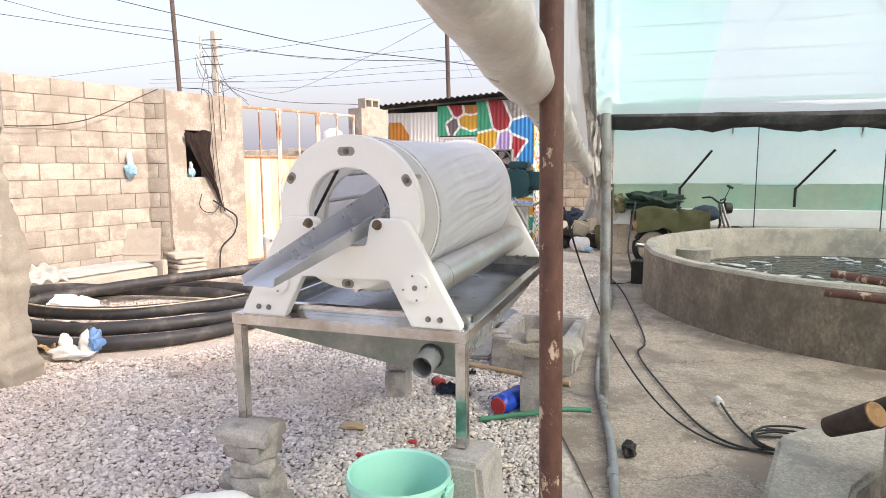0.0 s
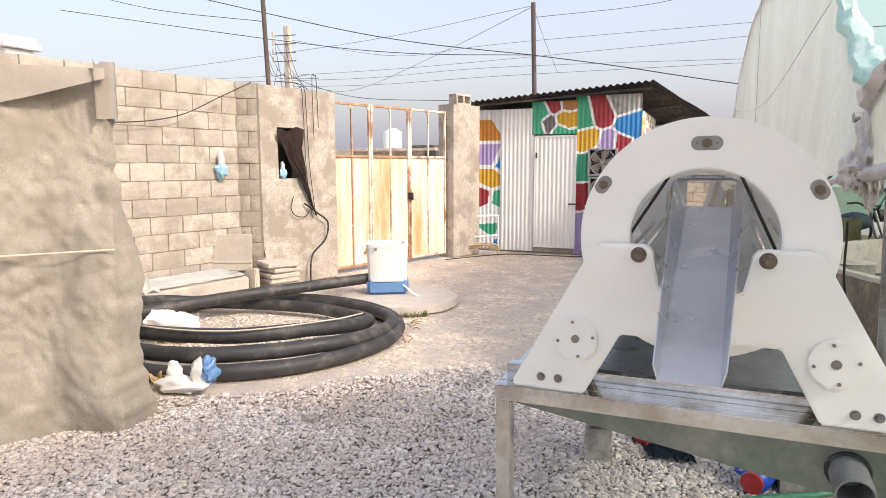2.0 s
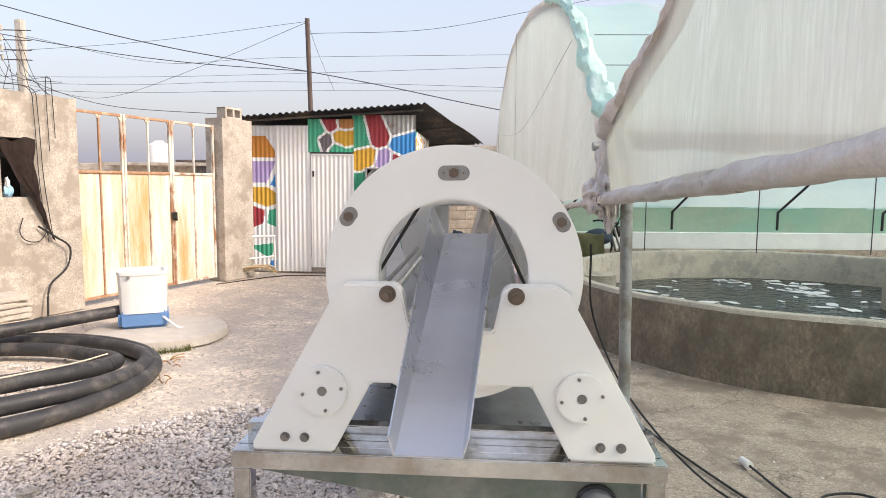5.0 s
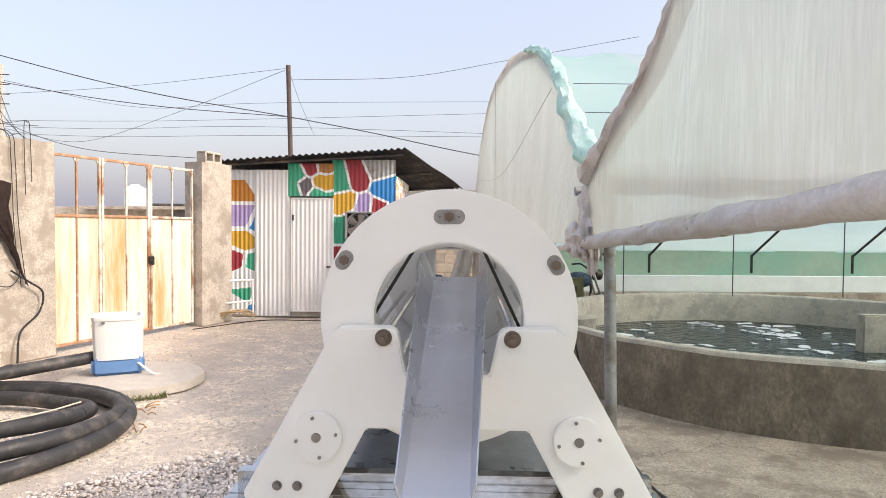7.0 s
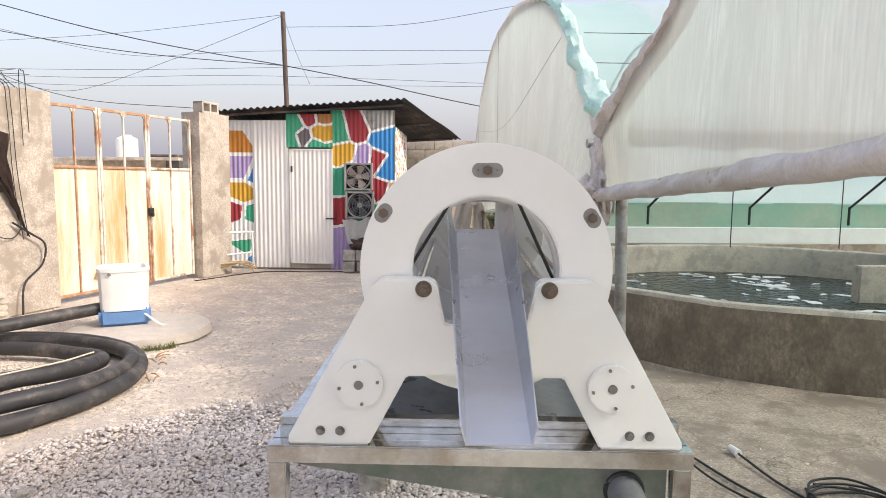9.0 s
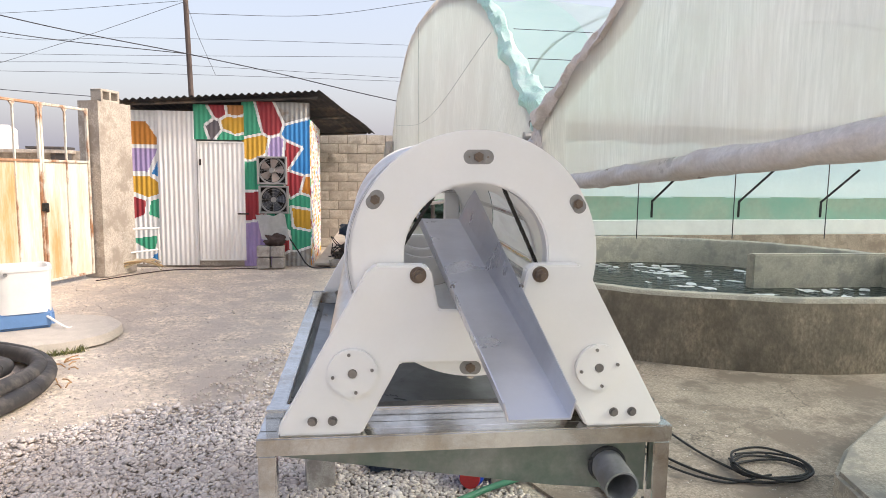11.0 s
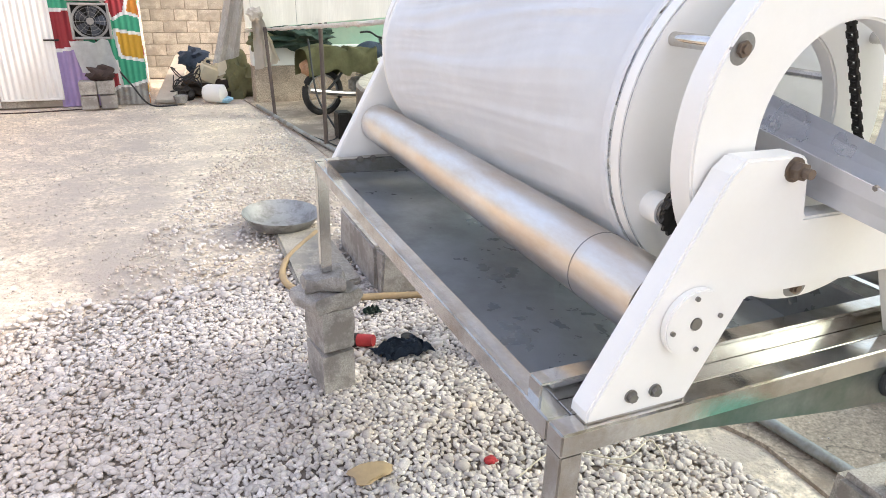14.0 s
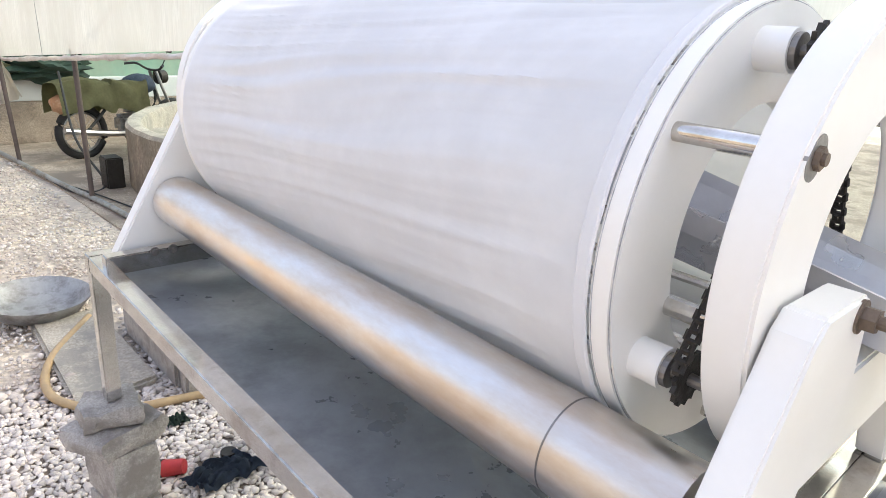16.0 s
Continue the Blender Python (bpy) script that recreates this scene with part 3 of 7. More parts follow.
def block_mesh(l, d, h, seed=0):
    """One hollow block's shell with chipped, uneven edges."""
    bm = bmesh.new()
    nx, nz = max(2, int(l / 0.06)), 4
    cols = []
    for y in (-d / 2, d / 2):
        g = []
        for i in range(nx + 1):
            for j in range(nz + 1):
                x, z = l * (i / nx - 0.5), h * (j / nz - 0.5)
                rim = i in (0, nx) or j in (0, nz)
                q = Vector((x * 24, z * 24, seed * 3.7 + y * 9))
                out = 0.004 * noise.noise(q) - (0.005 + 0.004 * noise.noise(q * 2) if rim else 0)
                dx = 0.006 * noise.noise(q + Vector((5, 1, 2))) if rim else 0
                dz = 0.006 * noise.noise(q + Vector((1, 7, 4))) if rim else 0
                g.append(bm.verts.new((x + dx, y + (out if y > 0 else -out), z + dz)))
        cols.append(g)
    for side, g in enumerate(cols):
        for i in range(nx):
            for j in range(nz):
                k = i * (nz + 1) + j
                q = (g[k], g[k + nz + 1], g[k + nz + 2], g[k + 1])
                bm.faces.new(q if side == 0 else q[::-1])
    f, b = cols
    rim = [i * (nz + 1) for i in range(nx + 1)] + [nx * (nz + 1) + j for j in range(1, nz + 1)] + [i * (nz + 1) + nz for i in range(nx - 1, -1, -1)] + [j for j in range(nz - 1, 0, -1)]
    for p, q in zip(rim, rim[1:] + rim[:1]):
        bm.faces.new((f[q], f[p], b[p], b[q]))
    bmesh.ops.recalc_face_normals(bm, faces=bm.faces)
    return mesh_of("block", bm, M_BLOCK)


def block_wall(name, a, b, top, label, depth=0.19, first=0.0):
    """A wall of concrete blocks from a to b, each block a piece of its own."""
    a, b = Vector((*a, 0)), Vector((*b, 0))
    d = b - a
    length, ang = d.length, math.degrees(math.atan2(d.y, d.x))
    bm = bmesh.new()
    box(bm, (length / 2, 0, top / 2 - 0.005), (length, depth - 0.026, top - 0.01))
    wall = solo(name, bm, M_MORTAR, label, "wall", "structure", m=pose(a.x, a.y, 0, 0, 0, ang))
    fulls, halves = [block_mesh(0.386, depth, 0.187, k) for k in range(7)], [block_mesh(0.187, depth, 0.187, 9 + k) for k in range(3)]
    rows = int(round(top / 0.2))
    h = top / rows
    for k in range(rows):
        x = 0.0
        z = (k + 0.5) * h
        while True:
            w = 0.2 if k % 2 and x == 0 else 0.4
            me = random.choice(halves if w == 0.2 else fulls)
            if x + w > length + 0.05:
                if length - x < 0.05:
                    break
                w = length - x
                me = block_mesh(w - 0.012, depth, 0.188)
            ob = new("block", me)
            ob.parent = wall
            ob.matrix_basis = pose(x + w / 2, random.uniform(-0.004, 0.004), z + random.uniform(-0.003, 0.003), random.uniform(-0.4, 0.4), random.uniform(-0.3, 0.3), random.uniform(-0.4, 0.4))
            x += w
    return wall


def plaster_wall(name, a, b, top, thick, label, hole=None):
    """A rough plastered wall; hole is (s0, s1, z0, z1) along it."""
    a, b = Vector((*a, 0)), Vector((*b, 0))
    d = b - a
    L, ang = d.length, math.degrees(math.atan2(d.y, d.x))
    bm = bmesh.new()
    xs = sorted({0, L, *[L * k / 14 for k in range(15)], *(hole[:2] if hole else ())})
    zs = sorted({0, top, *[top * k / 24 for k in range(25)], *(hole[2:] if hole else ())})

    def inside(x, z):
        return hole and hole[0] < x < hole[1] and hole[2] < z < hole[3]

    front = {}
    for i, x in enumerate(xs):
        for j, z in enumerate(zs):
            w = 0.012 * noise.noise((x * 3 + a.x, z * 3, 1)) if 0 < i < len(xs) - 1 else 0
            up = 0.02 * noise.noise((x * 6, 3, a.y)) if j == len(zs) - 1 else 0
            front[i, j] = bm.verts.new((x, -thick / 2 + w, z + up))
    fs = []
    for i in range(len(xs) - 1):
        for j in range(len(zs) - 1):
            if not inside((xs[i] + xs[i + 1]) / 2, (zs[j] + zs[j + 1]) / 2):
                fs.append(bm.faces.new((front[i, j], front[i + 1, j], front[i + 1, j + 1], front[i, j + 1])))
    r = bmesh.ops.extrude_face_region(bm, geom=fs)
    for g in r["geom"]:
        if isinstance(g, bmesh.types.BMVert):
            g.co.y = thick / 2
    bmesh.ops.recalc_face_normals(bm, faces=bm.faces)
    return solo(name, bm, M_PLASTER, label, "wall", "structure", m=pose(a.x, a.y, 0, 0, 0, ang))


block_wall("wall_west", (-7.55, 1.45), (-6.40, 7.36), 2.56, "tall yard wall of tan hollow concrete blocks with raised mortar")
block_wall("wall_return", (-6.42, 7.41), (-6.11, 7.50), 2.56, "narrow block return at the end of the yard wall", 0.12)
pier = plaster_wall("wall_pier", (-6.22, 7.54), (-5.86, 8.70), 2.54, 0.24, "rough grey plastered gate pier with a square hole", (0.26, 0.62, 1.38, 2.03))
# flat panel behind the hole; the shade inside is painted as its black
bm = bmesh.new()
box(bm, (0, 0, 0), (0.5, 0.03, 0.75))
part("recess_back", bm, M_SHADEBLACK, pier, "black panel behind the hole, coloured as its inner shade", m=pose(0.44, 0.105, 1.7))
plaster_wall("wall_gatepost", (-5.09, 11.08), (-4.86, 11.72), 2.56, 0.34, "weathered plastered gate post beside the shed")
block_wall("wall_north", (-4.9, 15.3), (3.5, 15.35), 2.4, "block wall behind the shed, left bare")

bm = bmesh.new()
for dx in (-0.17, 0, 0.17):
    box(bm, (dx, 0, 0), (0.04, 0.18, 0.18), 0.004)
for dz in (-0.075, 0.075):
    box(bm, (0, 0, dz), (0.38, 0.176, 0.035), 0.004)
solo("hollow_block", bm, M_BLOCK, "loose hollow concrete block lying on the gate post", "block", m=pose(-4.97, 11.42, 2.655, 0, 0, 70))


def gate():
    a, b = Vector((-5.86, 8.74, 0)), Vector((-5.10, 11.06, 0))
    L = (b - a).length
    ang = math.degrees(math.atan2(b.y - a.y, b.x - a.x))
    g = thing("door_1", "closed cream steel yard gate streaked with rust, open bars above", "gate", pose(a.x, a.y, 0, 0, 0, ang), kind="structure")
    top, mid, low = 2.44, 1.68, 0.06
    cuts = [0.0, 0.30 * L, 0.64 * L, L]
    for k, (s0, s1) in enumerate(zip(cuts, cuts[1:])):
        w = s1 - s0 - 0.012
        c = (s0 + s1) / 2
        bm = bmesh.new()
        box(bm, (c, 0, (low + mid) / 2), (w - 0.05, 0.006, mid - low - 0.02))
        part("gate_sheet", bm, M_GATE, g, "cream sheet steel with rust streaks")
        bm = bmesh.new()
        for z in (low + 0.02, mid, top - 0.02):
            box(bm, (c, -0.008, z), (w, 0.035, 0.035), 0.004)
        part("gate_rail", bm, M_RUSTBAR if k < 2 else M_GATEBAR, g)
        for x in (s0 + 0.022, s1 - 0.022):
            bm = bmesh.new()
            box(bm, (x, -0.008, (low + top) / 2), (0.036, 0.04, top - low), 0.004)
            part("gate_stile", bm, M_RUSTBAR if (k == 0 and x < c) else M_GATEBAR, g)
        bm = bmesh.new()
        box(bm, (c, -0.01, (low + top) / 2), (0.022, 0.03, top - low - 0.04), 0.003)
        part("gate_bar", bm, M_RUSTBAR if k == 0 else M_GATEBAR, g)
        for x in (s0 + 0.04, c - 0.011, c + 0.011, s1 - 0.04):
            bm = bmesh.new()
            vs = [bm.verts.new(p) for p in ((x, -0.02, top - 0.04), (x + (0.035 if x < c and x == s0 + 0.04 or x == c + 0.011 else -0.035), -0.02, top - 0.04), (x, -0.02, top - 0.085))]
            f = bm.faces.new(vs)
            r = bmesh.ops.extrude_face_region(bm, geom=[f])
            for q in r["geom"]:
                if isinstance(q, bmesh.types.BMVert):
                    q.co.y = 0.0
            part("gate_gusset", bm, M_GATEBAR, g)
    bm = bmesh.new()
    box(bm, (0.64 * L, -0.04, 1.07), (0.09, 0.05, 0.11), 0.01)
    box(bm, (0.64 * L, -0.07, 1.03), (0.05, 0.03, 0.06), 0.01)
    part("gate_lock", bm, M_CHAIN, g, "dark steel padlock box")
    bm = bmesh.new()
    rod(bm, (0.30 * L - 0.18, -0.04, 0.26), (0.30 * L + 0.02, -0.04, 0.26), 0.012)
    box(bm, (0.30 * L - 0.08, -0.035, 0.3), (0.12, 0.02, 0.05), 0.004)
    part("gate_bolt", bm, M_RUSTBAR, g)


gate()


# ---- shed ----
def corrugated(bm, w, h, seeds, pal, line, period=0.076, amp=0.009, nz=0.016, default=0, side=False):
    """A corrugated sheet in x and z; faces take the paint of the nearest seed, and white near a border."""
    nu, nv = int(w / period * 6), max(2, int(h / nz))
    if not seeds:
        nv = 2
    g = []
    for i in range(nu + 1):
        x = w * i / nu
        yy = amp * math.cos(2 * math.pi * x / period)
        g.append([bm.verts.new((x, yy, h * j / nv)) for j in range(nv + 1)])
    S = np.array([s[:2] for s in seeds]) if seeds else None
    for i in range(nu):
        for j in range(nv):
            f = bm.faces.new((g[i][j], g[i + 1][j], g[i + 1][j + 1], g[i][j + 1]))
            if seeds:
                x, z = w * (i + 0.5) / nu, h * (j + 0.5) / nv
                d = np.hypot(*(S - (x, z)).T)
                o = np.argsort(d)[:2]
                a, b = S[o[0]], S[o[1]]
                gap = (d[o[1]] ** 2 - d[o[0]] ** 2) / (2 * max(1e-6, np.hypot(*(a - b))))
                same = seeds[o[0]][2] == seeds[o[1]][2]
                k = "white" if gap < line and not same else seeds[o[0]][2]
                f.material_index = pal.index(k)
            else:
                f.material_index = default


def shed():
    sh = thing("shed", "small corrugated iron shed painted with bright colour patches", "shed", pose(-4.95, 12.2, 0))
    pal = ["white", "green", "red", "ochre", "lilac", "blue", "orange", "dark", "brown", "bare"]
    mats = [M_PAINT[k] if k != "bare" else M_BARE for k in pal]
    strip = [(0.25, 2.15, "orange"), (0.25, 1.70, "lilac"), (0.48, 1.60, "blue"), (0.25, 1.26, "ochre"), (0.12, 0.93, "red"), (0.37, 0.90, "green"), (0.25, 0.62, "white"), (0.28, 0.36, "green"),
             (0.42, 0.05, "blue"), (0.10, 0.08, "white"), (0.25, 2.56, "white"), (0.48, 2.3, "white"), (0.52, 0.3, "red")]
    wall = new("front_wall")
    wall.parent = sh
    bm = bmesh.new()
    corrugated(bm, 0.5, 2.5, strip, pal, 0.036)
    part("wall_sheet", bm, mats, wall, "white iron strip with orange, lilac, ochre and green patches", m=pose(0.03, 0, 0.04, 0, 0, 3))
    bm = bmesh.new()
    corrugated(bm, 0.62, 2.52, [], pal, 0.02, default=0)
    part("wall_sheet", bm, [M_IRON], wall, "plain white corrugated iron", m=pose(0.46, -0.012, 0.02))
    tr = [(0.15, 0.36, "green"), (0.10, 0.1, "green"), (0.30, 0.17, "dark"), (0.42, 0.50, "red"), (0.62, 0.52, "brown"), (0.58, 0.25, "ochre"), (0.74, 0.2, "ochre"), (0.5, 0.02, "green"), (0.78, 0.0, "green")]
    bm = bmesh.new()
    corrugated(bm, 0.80, 0.56, tr, pal, 0.022)
    part("transom_sheet", bm, mats, wall, "painted iron sheet over the door", m=pose(1.04, -0.02, 2.09))
    mural = [(0.14, 2.35, "green"), (0.44, 2.42, "red"), (0.80, 2.58, "bare"), (0.22, 1.98, "ochre"), (0.58, 1.90, "lilac"), (0.90, 2.22, "blue"), (0.76, 1.88, "red"), (0.98, 1.74, "blue"),
             (0.12, 1.50, "green"), (0.85, 1.36, "red"), (1.06, 1.30, "orange"), (0.36, 1.66, "green"), (0.14, 1.02, "red"), (0.22, 0.50, "lilac"), (0.62, 0.80, "green"), (0.96, 0.84, "ochre"),
             (0.88, 0.42, "green"), (0.64, 0.40, "red"), (1.0, 1.10, "green"), (0.98, 0.12, "bare"), (0.80, 0.08, "bare"), (0.55, 1.25, "green"), (0.1, 0.05, "lilac"), (0.40, 0.05, "lilac")]
    bm = bmesh.new()
    corrugated(bm, 1.10, 2.72, mural, pal, 0.022)
    part("wall_sheet", bm, mats, wall, "corrugated iron painted in green, red, ochre and blue patches", m=pose(1.80, 0, 0.0))
    door = new("door")
    door.parent = sh
    door.matrix_basis = pose(1.10, -0.03, 0.10)
    bm = bmesh.new()
    corrugated(bm, 0.74, 1.96, [], pal, 0.02)
    part("door_sheet", bm, [M_IRON], door, "white corrugated iron door leaf")
    bm = bmesh.new()
    for x in (0.008, 0.732):
        box(bm, (x, -0.012, 0.98), (0.022, 0.014, 1.96), 0.002)
    for z in (0.012, 1.95):
        box(bm, (0.37, -0.012, z), (0.74, 0.014, 0.024), 0.002)
    part("door_frame", bm, M_IRON, door)
    bm = bmesh.new()
    rod(bm, (0.62, -0.03, 0.78), (0.80, -0.03, 0.78), 0.012)
    part("door_latch", bm, M_CHAIN, door, "dark steel bolt")
    bm = bmesh.new()
    box(bm, (0.04, -0.02, 1.62), (0.03, 0.02, 0.10), 0.003)
    part("door_hasp", bm, M_CHAIN, door, "dark steel hasp")
    # side wall with small dabs
    rs = random.Random(5)
    dabs = [(0.06 + 0.125 * i + 0.06 * (j % 2), 0.05 + 0.085 * j, rs.choice(["green", "red", "ochre", "blue", "orange", "lilac", "white", "white", "ochre"])) for i in range(20) for j in range(30)]
    bm = bmesh.new()
    corrugated(bm, 2.4, 2.45, dabs, pal, 0.014, nz=0.022)
    part("side_wall", bm, mats, sh, "corrugated iron side covered in small painted dabs", m=pose(2.90, 0.02, 0, 0, 0, 90))
    bm = bmesh.new()
    box(bm, (1.45, 2.5, 1.15), (2.85, 0.05, 2.3))
    box(bm, (0.02, 1.25, 1.15), (0.05, 2.45, 2.3))
    part("back_wall", bm, M_BARE, sh)
    bm = bmesh.new()
    box(bm, (1.47, 0.06, 0.05), (2.8, 0.1, 0.1), 0.01)
    part("sill", bm, M_PLASTER, sh, "low concrete sill")
    # sloping roof
    def roof_at(u, v):
        x = -0.15 + (3.23 + 0.95 * v) * u
        y = -0.32 + 3.15 * v
        z = 2.66 + 0.22 * u - (0.40 + 0.06 * u) * v ** 1.1
        return Vector((x, y, z + 0.016 * math.cos(2 * math.pi * x / 0.11)))
    bm = bmesh.new()
    sheet(bm, 290, 5, roof_at, 0.004)
    part("roof", bm, M_ROOF, sh, "dark rusty corrugated roof with an overhang")
    for v in (0.06, 0.5, 0.94):
        bm = bmesh.new()
        rod(bm, roof_at(0.05, v) - Vector((0, 0, 0.05)), roof_at(0.97, v) - Vector((0, 0, 0.05)), 0.025, 8)
        part("roof_beam", bm, M_ROOF, sh)


shed()


def wall_fan(m, blades, label):
    f = thing("wall_fan", label, "fan", m, "fans on the shed wall")
    bm = bmesh.new()
    for x in (-0.225, 0.225):
        box(bm, (x, -0.05, 0), (0.03, 0.12, 0.46), 0.006)
    for z in (-0.215, 0.215):
        box(bm, (0, -0.05, z), (0.42, 0.12, 0.03), 0.006)
    ring_disc(bm, (0, 0), 0.225, 0.198, -0.075, -0.05, 40)
    part("fan_frame", bm, M_FANGREY, f)
    bm = bmesh.new()
    box(bm, (0, -0.005, 0), (0.44, 0.01, 0.44))
    part("fan_back", bm, M_SHADEBLACK, f)
    for k in range(5):
        bm = bmesh.new()
        vs = [bm.verts.new(p) for p in ((-0.025, -0.05, 0.035), (0.035, -0.07, 0.035), (0.11, -0.085, 0.155), (0.05, -0.065, 0.188), (-0.03, -0.045, 0.18))]
        bm.faces.new(vs)
        bmesh.ops.solidify(bm, geom=bm.faces[:], thickness=0.004)
        part("fan_blade", bm, blades, f, m=pose(0, 0, 0, 0, 72 * k, 0))
    bm = bmesh.new()
    rod(bm, (0, -0.02, 0), (0, -0.1, 0), 0.045, 16)
    part("fan_hub", bm, M_FANGREY, f)
    bm = bmesh.new()
    for r in (0.07, 0.12, 0.17):
        ring_disc(bm, (0, 0), r + 0.0018, r - 0.0012, -0.116, -0.113, 32)
    for a in range(4):
        c, s = math.cos(a * math.pi / 4), math.sin(a * math.pi / 4)
        rod(bm, (-0.2 * c, -0.113, -0.2 * s), (0.2 * c, -0.113, 0.2 * s), 0.0018, 6)
    part("fan_guard", bm, M_FANGREY, f)


wall_fan(pose(-2.66, 12.17, 1.60), M_FANBLADE, "square grey wall fan with brown blades")
wall_fan(pose(-2.64, 12.17, 1.12), M_DARKBLADE, "square grey wall fan with black blades")


# ---- plastic tunnels ----
def section(points):
    """A hoop's section through points of y and z, from 0 to 1 by length."""
    path = smoothed([(0, y, z) for y, z in points], 8)
    run = np.cumsum([0] + [(q - p).length for p, q in zip(path, path[1:])])
    ys, zs = [p.y for p in path], [p.z for p in path]

    def at(v):
        return float(np.interp(v * run[-1], run, ys)), float(np.interp(v * run[-1], run, zs))

    return at


arch2 = section([(4.78, 1.86), (5.12, 2.07), (5.57, 2.40), (5.95, 2.72), (6.5, 3.0), (7.25, 3.22), (8.5, 3.42), (10.1, 3.36), (11.1, 2.95), (11.5, 2.69), (11.9, 2.26), (12.0, 2.0)])
arch1 = section([(4.5, 1.84), (4.02, 2.05), (3.62, 2.2), (3.36, 2.40), (3.0, 2.75), (2.4, 3.15), (1.4, 3.5), (0.4, 3.5), (-0.8, 3.15), (-1.6, 2.6), (-2.2, 1.95)])
AX = Vector((0.9966, 0.083, 0))


def tunnel(name, arch, label, far):
    line = front_x if far else roll_x
    t = thing(name, label, "greenhouse")
    # film skin in strips along the axis
    cuts = [0.02, 0.64, 2.5, 4.4, 6.3, 8.2, 10.1, 12.0, 13.4]
    strips = 8
    for k in range(strips):
        bm = bmesh.new()

        def f(u, v, k=k):
            y, z = arch(v)
            s = cuts[k] + (cuts[k + 1] - cuts[k]) * u
            p = Vector((line(y), y, z)) + AX * s
            sag = 0.05 * math.sin(math.pi * u) * math.sin(math.pi * v)
            return p - Vector((0, 0, sag)) + Vector((0, 0, 0.02 * noise.noise(p * 1.2)))

        sheet(bm, 8, 40, f)
        part("skin", bm, M_AQUA if k % 2 == 0 else M_PALE, t, "aqua plastic film" if k % 2 == 0 else "pale plastic film", smooth=True)
    for k in range(8):
        bm = bmesh.new()
        pts = []
        for j in range(33):
            y, z = arch(j / 32)
            pts.append(Vector((line(y), y, z - 0.03)) + AX * (0.03 + 1.9 * k))
        tube(bm, pts, 0.02 if k == 0 else 0.018, 8)
        part("hoop", bm, M_GALV, t, smooth=True)
    # end curtain hanging down to the rolled bottom edge
    bm = bmesh.new()

    def c(u, v):
        y, z = arch(u)
        lo = roll_z(y) + 0.03
        x = line(y) * v + roll_x(y) * (1 - v)
        zz = lo + (z - lo) * v
        w = 0.05 * noise.noise((y * 1.1, zz * 0.8, 3)) * (1 - v * 0.6) + 0.018 * math.sin(y * 9 + 2 * noise.noise((y, zz, 1))) * (1 - v)
        return Vector((x + w - 0.02, y, max(zz, lo)))

    sheet(bm, 70, 24, c)
    part("end_curtain", bm, M_ENDFILM if far else M_CURTAIN, t, "dusty translucent plastic end curtain", smooth=True)
    # hem over the first hoop; the near arch is bare pipe above its gathered foot
    bm = bmesh.new()
    pts = []
    for j in range(49):
        y, z = arch(j / 48 * (1.0 if far else 0.20))
        pts.append(Vector((line(y), y, z + 0.005)))
    tube(bm, pts, 0.022 if far else (lambda q: 0.055 - 0.035 * q), 8 if far else 12, 0.9)
    part("hem", bm, M_CURTAIN if far else M_ROLLFILM, t, "bunched film hem over the hoop", smooth=True)
    if not far:
        bm = bmesh.new()
        pts = []
        for j in range(49):
            y, z = arch(0.17 + 0.83 * j / 48)
            pts.append(Vector((line(y) - 0.035, y, z + 0.012)))
        tube(bm, pts, 0.024, 10)
        part("edge_pipe", bm, M_GALV, t, "dull grey pipe along the arch", smooth=True)
    # stays on the curtain
    bm = bmesh.new()
    if far:
        for (ya, za), (yb, zb) in (((5.9, 2.6), (11.2, 2.3)), ((9.2, 3.38), (9.1, 1.2)), ((11.2, 2.6), (11.3, 1.1))):
            a, b = Vector((front_x(ya) - 0.06, ya, za)), Vector((front_x(yb) - 0.06, yb, zb))
            tube(bm, smoothed([a, a.lerp(b, 0.5) - Vector((0, 0, 0.05 * abs(ya - yb))), b], 8), 0.0022, 5)
        part("curtain_string", bm, M_GALV, t)
    else:
        bm.free()
    return t


tun_far = tunnel("far_tunnel", arch2, "plastic film tunnel over the round tank, aqua skin on steel hoops", True)
tun_near = tunnel("near_tunnel", arch1, "plastic film tunnel beside the yard with a dusty end curtain", False)

# the rolled curtain hem, one long pole
bm = bmesh.new()
pts = [Vector((roll_x(y) + 0.008 * noise.noise((y * 2, 0, 0)), y, roll_z(y) + 0.012 * noise.noise((0, y * 2, 4)))) for y in [-1.5 + 0.025 * k for k in range(243)]]
tube(bm, pts, lambda s: 0.049 * (1.0 - 0.3 * max(0, s - 0.6) / 0.4) * (1 + 0.07 * noise.noise((s * 60, 1, 1))), 28, 0.16)
part("rolled_hem", bm, M_ROLLFILM, tun_near, "thick roll of dusty plastic film on a pole", smooth=True)
bm = bmesh.new()
pts = [Vector((roll_x(y), y, roll_z(y))) for y in [4.5 + 0.1 * k for k in range(76)]]
tube(bm, pts, 0.02, 10, 0.8)
part("rolled_hem", bm, M_ROLLFILM, tun_far, "thin roll of plastic film along the bottom of the curtain", smooth=True)
# aqua film bunched along the far arch near the valley
bm = bmesh.new()
pts = []
for j in range(60):
    y, z = arch2(0.36 * j / 59)
    pts.append(Vector((front_x(y) - 0.02, y, z + 0.02)))
tube(bm, pts, lambda s: 0.075 * (1 - 0.75 * s) * (1 + 0.35 * noise.noise((s * 14, 2, 0))), 14, 0.8)
part("bunched_hem", bm, M_AQUAHEM, tun_far, "crumpled aqua film gathered along the arch", smooth=True)
